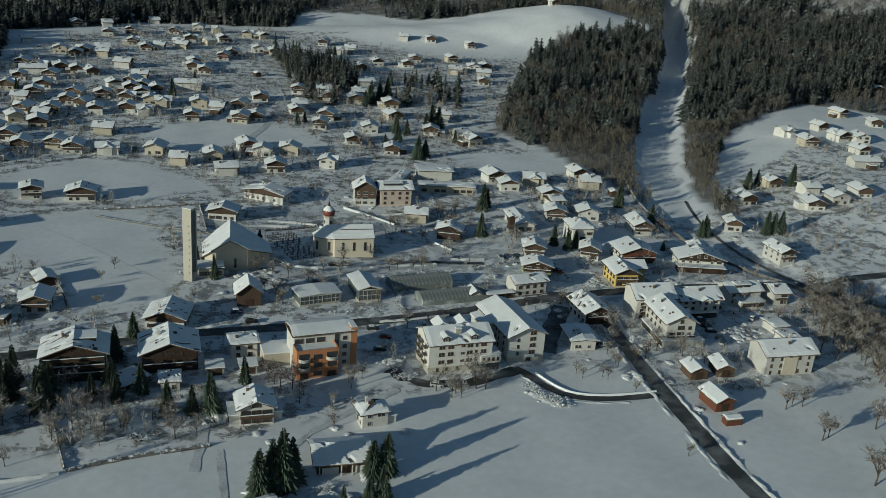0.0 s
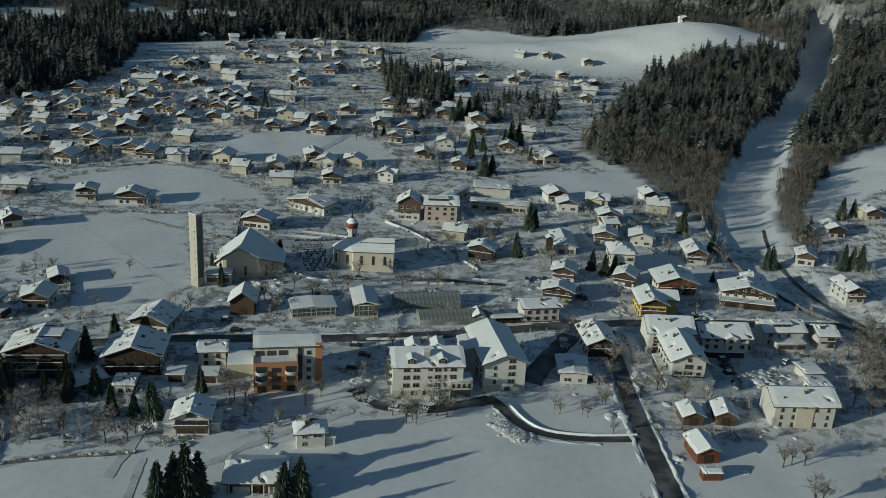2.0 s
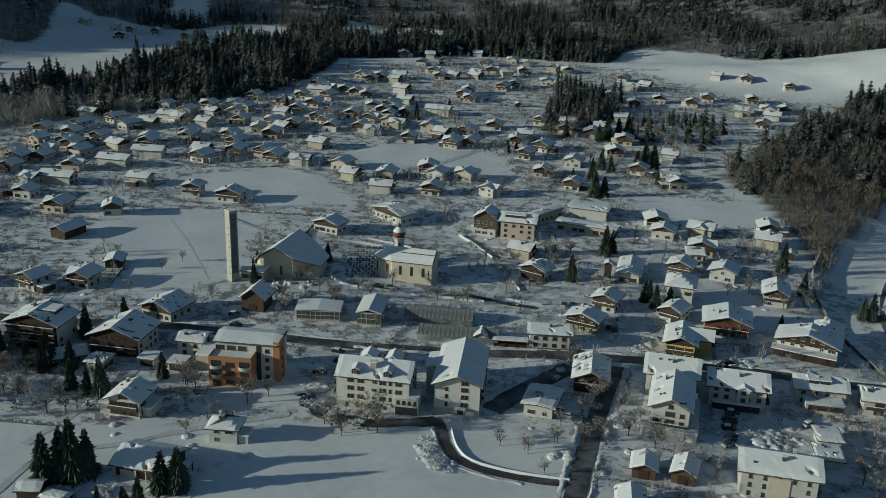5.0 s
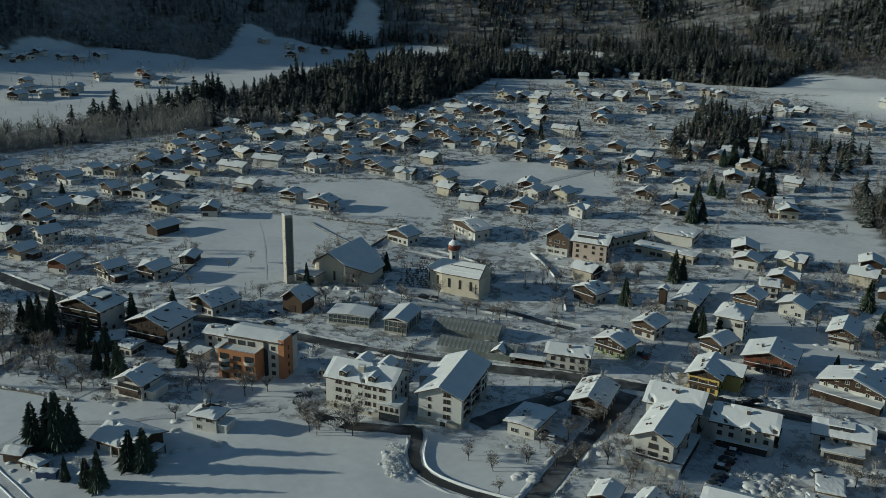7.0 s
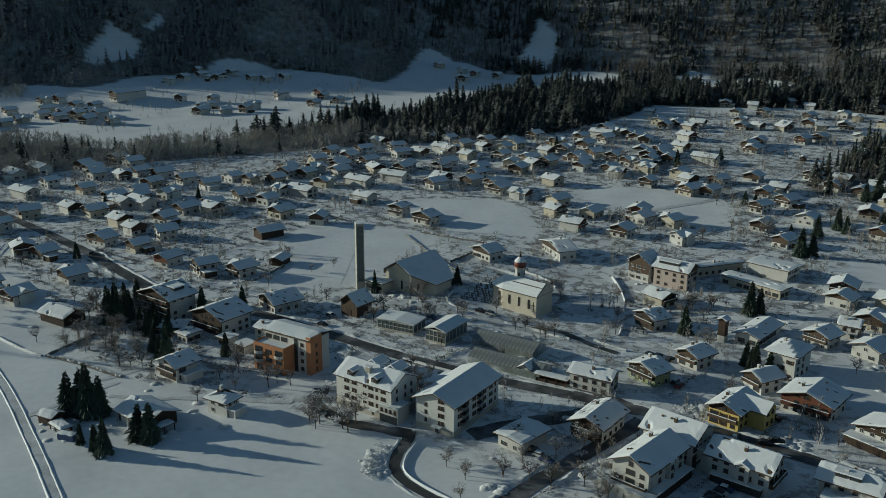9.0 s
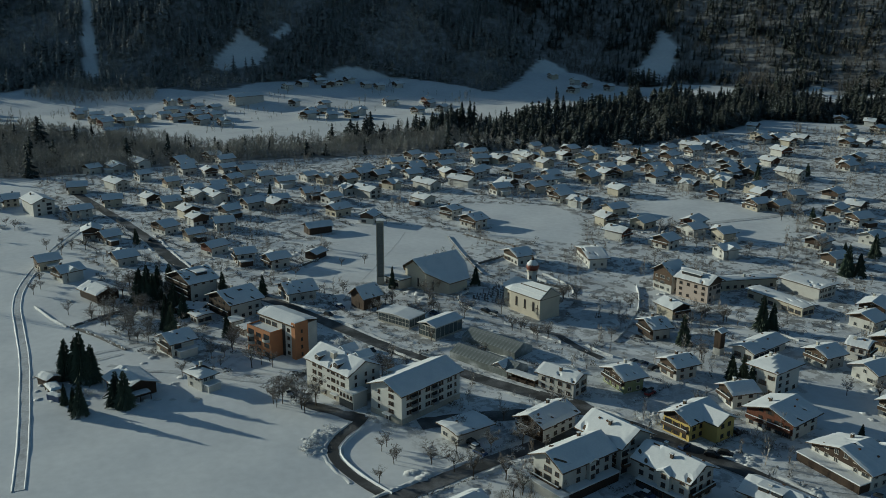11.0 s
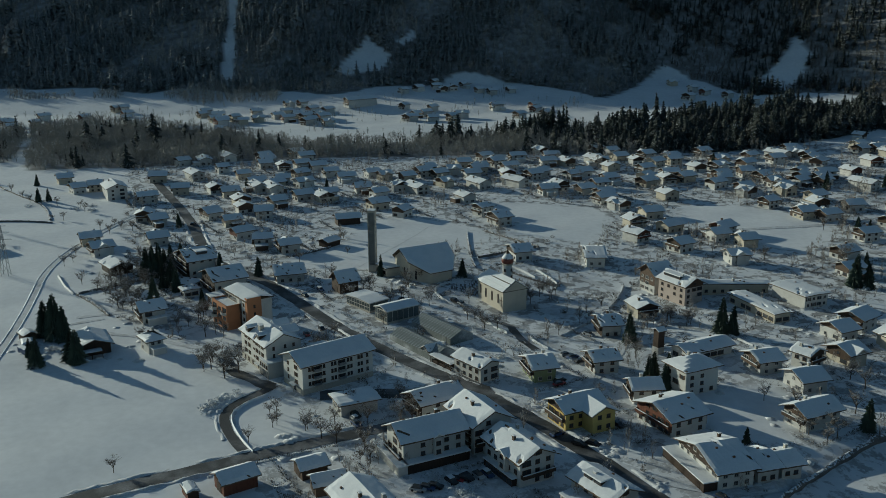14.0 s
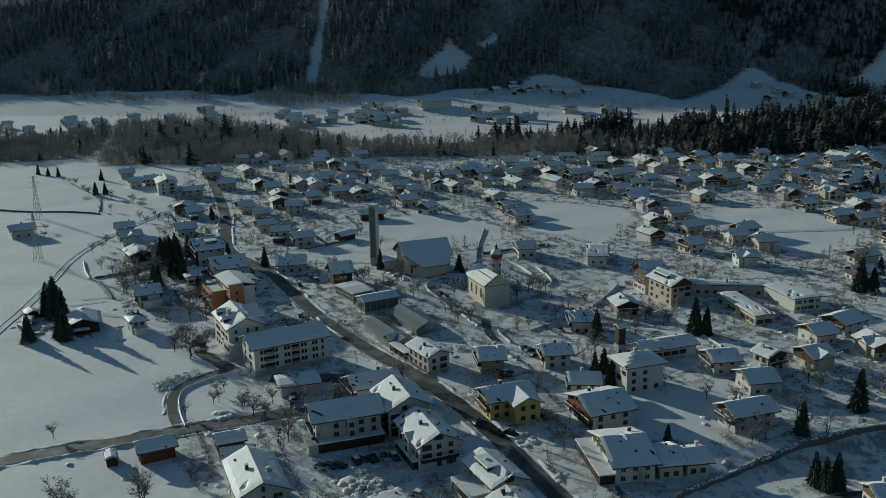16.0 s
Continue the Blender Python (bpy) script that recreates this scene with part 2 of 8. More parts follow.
class Stack:
    """Collects pieces of one mesh."""

    def __init__(self):
        self.v, self.f, self.s = [], [], []

    def add(self, verts, faces, slot=0):
        n = len(self.v)
        self.v.extend(verts)
        self.f.extend(tuple(i + n for i in f) for f in faces)
        self.s.extend([slot] * len(faces))
        return self

    def box(self, x0, x1, y0, y1, z0, z1, slot=0):
        return self.add(box(x0, x1, y0, y1, z0, z1), BOX_FACES, slot)

    def prism(self, outline, y0, y1, slot=0):
        """An outline in x, z drawn out along y."""
        n = len(outline)
        v = [(x, y0, z) for x, z in outline] + [(x, y1, z) for x, z in outline]
        f = [tuple(range(n)), tuple(range(2 * n - 1, n - 1, -1))] + [(i, i + n, (i + 1) % n + n, (i + 1) % n) for i in range(n)]
        return self.add(v, f, slot)

    def plan(self, outline, z0, z1, slot=0):
        """An outline in x, y (counterclockwise) drawn up in z."""
        n = len(outline)
        v = [(x, y, z0) for x, y in outline] + [(x, y, z1) for x, y in outline]
        f = [tuple(range(n - 1, -1, -1)), tuple(range(n, 2 * n))] + [(i, (i + 1) % n, (i + 1) % n + n, i + n) for i in range(n)]
        return self.add(v, f, slot)

    def ring(self, profile, sides, slot=0, cx=0.0, cy=0.0):
        """A turned shape: profile of (radius, z) from the bottom up."""
        v = [(cx + r * math.cos(2 * math.pi * k / sides), cy + r * math.sin(2 * math.pi * k / sides), z) for r, z in profile for k in range(sides)]
        f = [(j * sides + k, j * sides + (k + 1) % sides, (j + 1) * sides + (k + 1) % sides, (j + 1) * sides + k)
             for j in range(len(profile) - 1) for k in range(sides)]
        f.append(tuple(range(sides - 1, -1, -1)))
        f.append(tuple(range((len(profile) - 1) * sides, len(profile) * sides)))
        return self.add(v, f, slot)

    def mesh(self, name, *mats, smooth_shade=False):
        return mesh_of(name, self.v, self.f, *mats, slots=self.s, smooth_shade=smooth_shade)


def ground(x, y):
    return float(height(x, y))


def smooth(v):
    v = np.clip(v, 0.0, 1.0)
    return v * v * (3 - 2 * v)


def climb(d, lap, low, high):
    """Height of a slope that starts gently (low) and steepens (high) after lap metres."""
    d = np.maximum(d, 0.0)
    return low * np.minimum(d, lap) + high * np.maximum(d - lap, 0.0)


RIVER = [(240, 1100), (204, 900), (176, 782), (149, 690), (131, 597), (121, 540), (115.5, 483), (116, 440), (124, 408), (139, 386), (160, 366), (200, 345), (300, 320)]


def river_distance(x, y):
    best = np.full(np.shape(x), 1e9)
    for (ax, ay), (bx, by) in zip(RIVER, RIVER[1:]):
        ux, uy = bx - ax, by - ay
        k = np.clip(((x - ax) * ux + (y - ay) * uy) / (ux * ux + uy * uy), 0, 1)
        best = np.minimum(best, np.hypot(x - ax - k * ux, y - ay - k * uy))
    return best


def height(x, y):
    """Ground height: a level valley floor, a raised bank beyond the river, and mountains round it."""
    x, y = np.asarray(x, float), np.asarray(y, float)
    h = 5.0 * smooth((y - 450) / 350.0)
    h = h + 7.0 * smooth((x - 150) / 90.0) * smooth((y - 380) / 80.0)
    h = h - 2.2 * np.exp(-(((x + 32) / 48) ** 2 + ((y - 396) / 48) ** 2) ** 2)
    west = (x + 640) * -0.97 + (y - 450) * 0.25
    corner = (x + 540) * -0.6 + (y - 790) * 0.8
    north = (x + 150) * -0.2 + (y - 960) * 0.98
    east = (x - 330) * 0.45 + (y - 760) * 0.9
    steep = 0.4 + 0.2 * smooth((y - 190) / 200.0)
    rise = np.maximum(climb(west, 130, 0.13, steep), climb(corner, 110, 0.16, 0.6))
    rise = np.maximum(rise, np.maximum(climb(north, 160, 0.2, 0.55), climb(east, 250, 0.12, 0.5)))
    h = h + np.minimum(rise, 135 + 0.2 * (rise - 135))
    h = h + 24 * np.exp(-(((x - 105) / 80) ** 2 + ((y - 985) / 75) ** 2)) + 12 * np.exp(-(((x + 20) / 110) ** 2 + ((y - 935) / 45) ** 2))
    wave = np.sin(x * 0.061 + 1.3) * np.sin(y * 0.053 + 0.4) + 0.6 * np.sin(x * 0.13 + y * 0.09)
    h = h + wave * (0.15 + 0.015 * np.minimum(rise, 200))
    rd = river_distance(x, y)
    bed = 1 - smooth((rd - 10) / 6.0)
    return h * (1 - 0.85 * bed * (rise < 60)) - 2.2 * bed



# ---- ground ----


def inside(poly, x, y):
    c = np.zeros(np.shape(x), bool)
    for (ax, ay), (bx, by) in zip(poly, poly[1:] + poly[:1]):
        hit = ((ay > y) != (by > y)) & (x < (bx - ax) * (y - ay) / ((by - ay) or 1e-9) + ax)
        c ^= hit
    return c


# open snow fields, and the built-up land round them
FIELDS = [
    [(-195, 348), (-177, 372), (-133, 393), (-98, 322), (-95, 300), (-122, 283), (-135, 308), (-161, 321), (-169, 312)],
    [(-215, 404), (-207, 433), (-185, 463), (-163, 463), (-126, 445), (-113, 429), (-128, 416), (-140, 398), (-159, 408), (-161, 391)],
    [(-177, 514), (-164, 546), (-116, 569), (-92, 555), (-71, 522), (-86, 503), (-115, 520), (-138, 489)],
    [(2, 526), (63, 547), (76, 514), (48, 498), (0, 501)],
    [(-198, 120), (-209, 174), (-164, 216), (-113, 192), (-14, 194), (-10, 223), (42, 257), (62, 256), (88, 217)],
    [(-17, 238), (5, 253), (30, 263), (49, 251), (74, 255), (81, 236), (-7, 209)],
    [(-108, 203), (-89, 199), (-54, 211), (-48, 191), (-100, 186)],
    [(177, 572), (228, 668), (309, 746), (331, 726), (312, 678), (257, 660), (212, 613), (194, 558), (169, 541)],
    [(67, 386), (63, 404), (64, 423), (87, 416), (101, 403), (92, 385)],
    [(-130, 903), (-15, 829), (63, 859), (145, 957), (79, 1116), (19, 949), (-52, 928)],
    [(-40, 254), (-31, 277), (-9, 254), (-31, 241)],
    [(69, 385), (64, 406), (82, 398)],
]

FIELDS.append([(72, 190), (80, 246), (98, 266), (126, 276), (150, 268), (150, 200)])  # meadow beside the road
FIELDS.append([(-61, 346), (-48, 356), (-64, 384), (-77, 376)])  # churchyard
VILLAGE = [(-420, 190), (-200, 205), (-130, 212), (-95, 202), (-56, 214), (-20, 240), (40, 275), (66, 282), (90, 236), (130, 250), (175, 330), (190, 390), (300, 430), (330, 560), (230, 600), (165, 520), (128, 440), (88, 470), (60, 520), (20, 590), (40, 680), (70, 880), (-30, 905), (-160, 915), (-300, 880), (-330, 760), (-330, 620), (-350, 540), (-385, 400), (-395, 260)]


def gardens(x, y):
    """True where the land is built up: gardens, yards and hedges."""
    c = inside(VILLAGE, x, y)
    for q in FIELDS:
        c &= ~inside(q, x, y)
    return c




def axis(fine0, fine1, step, far0, far1):
    a = list(np.arange(fine0, fine1 + 0.1, step))
    s, lo, hi = step, a[0], a[-1]
    left, right = [], []
    while lo > far0:
        s *= 1.18
        lo -= s
        left.append(lo)
    s = step
    while hi < far1:
        s *= 1.18
        hi += s
        right.append(hi)
    return np.array(left[::-1] + a + right)


gx, gy = axis(-980, 420, 5.0, -2600, 2600), axis(120, 1010, 5.0, -2600, 2900)
GX, GY = np.meshgrid(gx, gy)
GZ = height(GX, GY)
nx = len(gx)
rows_f = [(j * nx + i, j * nx + i + 1, (j + 1) * nx + i + 1, (j + 1) * nx + i) for j in range(len(gy) - 1) for i in range(nx - 1)]
me = mesh_of("ground", np.stack([GX.ravel(), GY.ravel(), GZ.ravel()], 1), rows_f, SNOW, smooth_shade=True)
yard = me.attributes.new("yard", "FLOAT", "POINT")
open_part = 0.5 + 0.25 * smooth((np.hypot(GX.ravel() - 90, GY.ravel() - 330) - 60) / 90)
yard.data.foreach_set("value", (gardens(GX.ravel(), GY.ravel()) * open_part).astype(np.float32))
land = new("ground", me)
tagged(land, "snow-covered valley floor rising to mountain slopes", "ground", kind="structure")


def path_points(pts, step=3.0):
    """Rounds a polyline and walks along it."""
    for _ in range(2):
        q = [pts[0]]
        for a, b in zip(pts, pts[1:]):
            q += [(a[0] * 0.75 + b[0] * 0.25, a[1] * 0.75 + b[1] * 0.25), (a[0] * 0.25 + b[0] * 0.75, a[1] * 0.25 + b[1] * 0.75)]
        pts = q + [pts[-1]]
    out = [pts[0]]
    for a, b in zip(pts, pts[1:]):
        n = max(1, int(math.dist(a, b) / step))
        out += [(a[0] + (b[0] - a[0]) * k / n, a[1] + (b[1] - a[1]) * k / n) for k in range(1, n + 1)]
    return out


def strip(name, pts, width, mat, label, lift=0.12, thick=0.0, edge=0.25, category="road", kind="structure", crown=0.0, parent=None):
    """A band that follows the ground: a road, a snow bank or a wall."""
    rng = random.Random(len(pts) * 7 + int(width * 10))
    p = path_points(pts)
    v, f = [], []
    for i, (x, y) in enumerate(p):
        a, b = p[max(0, i - 1)], p[min(len(p) - 1, i + 1)]
        d = math.dist(a, b) or 1
        ox, oy = -(b[1] - a[1]) / d, (b[0] - a[0]) / d
        w = width / 2
        for k in (-1, -0.33, 0.33, 1):
            e = w * k + (rng.uniform(-edge, edge) if abs(k) == 1 else 0)
            top = lift + (thick if abs(k) < 1 else thick * (0.9 if crown == 0 else 0.1)) + (rng.uniform(0, crown) if abs(k) < 1 else 0)
            v.append((x + ox * e, y + oy * e, ground(x + ox * e, y + oy * e) + top))
        if thick:
            for k in (-1, 1):
                v.append((x + ox * w * k, y + oy * w * k, ground(x + ox * w * k, y + oy * w * k) - 0.6))
    m = 6 if thick else 4
    for i in range(len(p) - 1):
        a, b = i * m, (i + 1) * m
        f += [(a + k, b + k, b + k + 1, a + k + 1) for k in range(3)]
        if thick:
            f += [(a + 4, b + 4, b, a), (a + 3, b + 3, b + 5, a + 5)]
    f = [t[::-1] for t in f]
    ob = new(name, mesh_of(name, v, f, mat, smooth_shade=crown > 0))
    if parent:
        ob.parent = parent
        return ob
    return tagged(ob, label, category, kind=kind)


MAIN_ROAD = [(95, 190), (84, 217), (78, 240), (72, 262), (66, 288), (61, 313), (58, 330), (53, 362), (48, 388), (42, 420), (30, 470)]
STREET = [(-330, 215), (-211, 240), (-150, 246), (-122, 252), (-97, 268), (-70, 280), (-36, 291), (-11, 301), (11, 312), (30, 322), (58, 337), (95, 350), (125, 358), (165, 372), (230, 400)]
LANE = [(26, 270), (30, 266), (37, 257), (45, 253.5), (60, 256), (72, 260)]
strip("road", MAIN_ROAD[:7], 5.4, ASPHALT, "dark wet asphalt road between ploughed snow banks")
strip("road", STREET, 5.6, ASPHALT, "village street with grey slush and dark wheel tracks")
strip("road", MAIN_ROAD[6:], 5.0, TRODDEN, "snow-packed village street between the houses", lift=0.1)
strip("road", LANE, 3.2, ASPHALT, "narrow cleared lane curving through the snow field")
strip("road", [(48, 388), (20, 372), (-8, 352), (-40, 341), (-60, 330), (-72, 318)], 4.0, TRODDEN, "snow-packed lane past the churchyard")
strip("road", [(53, 362), (30, 384), (5, 400), (-20, 414), (-50, 415), (-75, 402), (-100, 395), (-150, 392)], 3.6, TRODDEN, "snow-packed village lane")
strip("road", [(-122, 470), (-112, 560), (-110, 640), (-125, 720), (-140, 800)], 4.2, TRODDEN, "long snow-packed lane climbing between houses")
SKI = [(30, 176), (1, 178), (-29, 179), (-62, 180), (-95, 179), (-123, 178), (-150, 181), (-200, 194), (-240, 212)]
strip("field_track", SKI, 2.4, TRODDEN, "packed ski track across the snow field", lift=0.1, category="track")
strip("lane_wall", [(32.5, 267.5), (38.7, 259.2), (45.4, 255.6), (59.5, 258.1), (70, 261.5)], 0.6, ROOF_SNOW, "low lane wall under an even snow cap", lift=0, thick=0.6, crown=0.1, edge=0.08, category="wall")
for off in (-1.5, 1.5):
    strip("track_edge", [(x, y + off) for x, y in SKI], 0.7, ROOF_SNOW, "raised snowy edge of the ski track", lift=0.02, thick=0.18, crown=0.12, edge=0.12, category="snow bank")
strip("yard_paving", [(27, 269), (18, 261), (6, 256), (-6, 255), (-14, 262)], 4.2, ASPHALT, "dark cleared yard in front of the apartment house", lift=0.1, edge=0.9, category="yard")
strip("yard_paving", [(37, 283), (38, 292), (42, 306), (46, 322)], 7.0, ASPHALT, "dark cleared yard behind the apartment house", lift=0.1, edge=0.35, category="yard")
strip("yard_paving", [(54, 334), (44, 330), (32, 326)], 8.5, ASPHALT, "dark wet street crossing", lift=0.14, edge=1.2, category="yard")
strip("yard_paving", [(-30, 283), (-20, 284), (-12, 290)], 9.0, TRODDEN, "snow-packed car park beside the street", lift=0.1, edge=1.2, category="yard")
strip("yard_paving", [(84, 315), (90, 314), (100, 316), (108, 322)], 9.0, TRODDEN, "snow-packed court of the inn", lift=0.1, edge=1.2, category="yard")
strip("road", [(58, 337), (75, 366), (70, 385), (52, 405), (40, 425)], 3.6, TRODDEN, "snow-packed lane between chalets", lift=0.09)
strip("road", [(95, 350), (112, 362), (122, 378), (118, 395)], 4.0, TRODDEN, "snow-packed lane beside the restaurant", lift=0.09)
strip("stream", [(126, 478), (125, 455), (127.5, 425), (135, 398), (144, 379), (160, 362), (190, 345)], 2.0, ASPHALT, "dark narrow stream between snowy banks", lift=0.4, category="stream")
strip("river_wall", [(96, 500), (97, 455), (105, 424), (121, 391), (137, 368), (160, 350)], 1.0, STONE, "dark rough stone river wall", lift=0.0, thick=1.6, category="wall")
strip("road", [(1.8, 363.2), (-5.3, 378.7), (-16.7, 394.7), (-25.4, 405.2), (-44.1, 420.6)], 2.2, TRODDEN, "narrow trodden lane climbing past the churchyard", lift=0.16)
strip("road", [(-22.6, 348.6), (-13.3, 359.6), (-4.7, 358.5), (5.8, 358.0), (17.2, 359.6)], 3.0, ASPHALT, "narrow slushy lane behind the greenhouses", lift=0.15)
for wall_line in ([(-48.3, 421.1), (-36.8, 414.4), (-22.9, 403.7)], [(-2.2, 355.1), (-14.7, 352.0), (-28.4, 346.0)], [(3.5, 361.7), (10.0, 361.8), (17.2, 363.9)], [(-68.0, 388.1), (-77.6, 385.4), (-86.2, 380.8)]):
    strip("lane_wall", wall_line, 0.7, BANK_SNOW, "low stone wall capped with snow beside a lane", lift=0, thick=0.9, crown=0.2, edge=0.15, category="wall")
strip("field_wall", [(-262, 70), (-240, 118), (-234, 150), (-226, 166)], 0.9, STONE, "dark low wall across the western snow field", lift=0, thick=0.9, category="wall")
strip("field_wall", [(-233, 164), (-262, 158), (-283, 150), (-318, 128), (-352, 112)], 0.8, STONE, "low dark wall and hedge along the western fields", lift=0, thick=0.8, category="wall")
strip("field_wall", [(-150, 379), (-120, 372), (-100, 368), (-86, 366)], 0.6, STONE, "low dark stone wall along the snow field", lift=0, thick=0.7, category="wall")
strip("footpath", [(-168, 363), (-152, 353), (-136, 342), (-113, 325), (-100, 315)], 0.5, BANK_SNOW, "trodden footpath across the snow field", lift=0.04, edge=0.15, category="path")
# grey sheet lies where the old church's shadow falls, darkening the snow
strip("yard_paving", [(-36, 401), (-29, 391), (-22, 379)], 14.0, TRODDEN, "grey court below the churchyard, church shadow put into its colour", lift=0.1, edge=1.5, category="yard")
strip("yard_paving", [(-5, 386), (0, 372), (4, 354)], 9.0, TRODDEN, "trampled grey yard beside the nursery", lift=0.1, edge=1.5, category="yard")
for wall_line in ([(-150, 388), (-123.5, 399), (-111.5, 404.5)], [(-111.5, 403), (-106, 388), (-99.8, 371)], [(-77, 379.8), (-67, 386), (-57, 392.5)], [(-124.8, 287.3), (-129.6, 296.4), (-136.2, 306.7)]):
    strip("garden_wall", wall_line, 0.7, STONE, "dark rough stone wall round a snow field", lift=0, thick=0.9, crown=0.2, edge=0.2, category="wall")
strip("footpath", [(-45, 205), (-36, 214), (-30, 226), (-22, 236), (-10, 250)], 2.2, TRODDEN, "trodden path to the garden house", lift=0.1, edge=0.5, category="path")
strip("footpath", [(-58, 200), (-60, 216), (-62, 232), (-66, 246), (-70, 262)], 2.6, TRODDEN, "snowy drive between garden and field", lift=0.1, edge=0.5, category="path")

for wall_line in ([(-18, 398), (-6, 386), (4, 374)], [(-30, 416), (-8, 424), (12, 430), (32, 434)], [(-68, 350), (-62, 342), (-50, 340), (-36, 345)], [(-20, 296), (-8, 300), (4, 306)], [(-78, 392), (-60, 396), (-52, 392)],
                  [(-90, 195), (-102, 189.7), (-118, 185)]):
    strip("garden_wall", wall_line, 0.9, BANK_SNOW, "low garden wall capped with snow", lift=0, thick=0.6, crown=0.35, edge=0.2, category="wall")

for wall_line in ([(-103, 221), (-100, 216), (-94.5, 206), (-89.4, 197)], [(-88.8, 196.2), (-81, 200.5), (-74, 204.3), (-65, 208.5), (-57, 212)]):
    strip("garden_wall", wall_line, 0.8, STONE, "dark rough stone garden wall dusted with snow", lift=0, thick=0.8, crown=0.3, edge=0.2, category="wall")
strip("footpath", [(-54, 210.5), (-51, 201), (-48, 191), (-44.5, 180)], 2.0, TRODDEN, "rutted snowy drive to the field track", lift=0.1, edge=0.3, category="path")

# ---- house parts ----


def window_mesh(name, w, h, frame_mat):
    s = Stack()
    t = 0.07
    s.box(-w / 2, -w / 2 + t, -0.09, 0.02, 0, h, 0).box(w / 2 - t, w / 2, -0.09, 0.02, 0, h, 0)
    s.box(-w / 2 + t, w / 2 - t, -0.09, 0.02, h - t, h, 0).box(-w / 2 - 0.08, w / 2 + 0.08, -0.16, 0.02, -0.08, t, 0)
    s.box(-0.03, 0.03, -0.07, 0.0, t, h - t, 0)
    s.add([(-w / 2 + t, -0.035, t), (w / 2 - t, -0.035, t), (w / 2 - t, -0.035, h - t), (-w / 2 + t, -0.035, h - t)], [(0, 1, 2, 3)], 1)
    return s.mesh(name, frame_mat, GLASS)


WIN = {k: window_mesh("window", w, h, m) for k, (w, h, m) in {
    "s": (1.25, 1.25, FRAME), "d": (1.3, 1.2, DARKFRAME), "l": (2.3, 1.35, FRAME), "L": (2.6, 1.45, DARKFRAME), "t": (0.8, 1.2, DARKFRAME), "c": (1.0, 3.6, DARKFRAME)}.items()}
SHUT = Stack().box(-0.26, 0.26, -0.06, 0.0, 0, 1.35).mesh("shutter", WOOD["b"])


def chevron(w, l, eave, rise, thick, inset=0.0):
    a, b = w / 2 - inset, l / 2 - inset
    zl = eave + rise * inset / (w / 2)
    out = [(-a, zl), (0, eave + rise), (a, zl), (a, zl - thick), (0, eave + rise - thick), (-a, zl - thick)]
    return Stack().prism([(x, z) for x, z in reversed(out)], -b, b)


def snow_sheet(w, l, eave, rise, rng, n=3, m=6, deep=0.34, hip=0.0, bare=0.0):
    """A thick uneven blanket of snow on a pitched roof."""
    v, f = [], []
    xs = [(-1 + k / n) for k in range(2 * n + 1)]
    a, b = w / 2 - 0.06, l / 2 - 0.06
    for j in range(m + 1):
        for k in xs:
            y = (-1 + 2 * j / m) * b
            x = k * a
            edge = abs(k) == 1 or j in (0, m)
            hx = (1 - abs(k)) * rise
            if hip:
                room = (b - abs(y)) / hip
                hx = min(hx, room * rise)
            z = eave + hx + (0.1 + rng.uniform(0, 0.08) if edge else -0.14 if rng.random() < bare else deep * rng.uniform(0.92, 1.08))
            if edge:
                x += rng.uniform(-0.14, 0.04) * (1 if k > 0 else -1) if abs(k) == 1 else 0
                y += rng.uniform(-0.14, 0.04) * (1 if j else -1) if j in (0, m) else 0
            v.append((x, y, z))
    c = len(xs)
    for j in range(m):
        f += [(j * c + i, j * c + i + 1, (j + 1) * c + i + 1, (j + 1) * c + i) for i in range(c - 1)]
    base = len(v)
    rim = [i for i in range(c)] + [j * c + c - 1 for j in range(1, m + 1)] + [m * c + i for i in range(c - 2, -1, -1)] + [j * c for j in range(m - 1, 0, -1)]
    for i in rim:
        x, y, z = v[i]
        v.append((x, y, z - 0.26))
    r = len(rim)
    f += [(base + i, base + (i + 1) % r, rim[(i + 1) % r], rim[i]) for i in range(r)]
    return mesh_of("snow_cover", v, f, ROOF_SNOW, smooth_shade=False)


STYLES = {  # wall, cladding, share of the height where boards begin, balcony
    "w": ("w", "b", 1.0, 0), "b": ("w", "b", 0.5, 1), "y": ("c", "b", 1.0, 0), "r": ("w", "r", 0.45, 1), "d": (None, "d", 0.0, 0),
    "s": (None, "b", 0.0, 0), "W": ("w", None, 9, 0), "chalet": ("w", "d", 0.04, 4), "barn": (None, "b", 0.0, 0), "flat": ("w", None, 9, 0),
    "hip": ("w", None, 9, 0), "green": ("g", "d", 0.55, 1), "yellow": ("y", "b", 0.9, 1), "red": ("w", "r", 0.32, 1), "rest": ("w", "d", 0.82, 0),
    "school": ("c", None, 9, 0), "timber": ("w", "b", 0.42, 0), "inn": ("w", None, 9, 1), "inn2": ("w", None, 9, 2), "rb": (None, "r", 0.0, 0), "plain": ("w", None, 9, 0), "cream": ("c", "b", 0.75, 1), "white": ("w", "b", 0.8, 1), "rose": ("p", "b", 0.9, 0)}
LOOK = {"w": "white", "c": "cream", "y": "yellow", "o": "orange", "g": "olive green", "p": "rose", None: "brown wooden", "h": "beige"}
BOARDS = {"b": "brown", "d": "dark", "r": "reddish", None: ""}


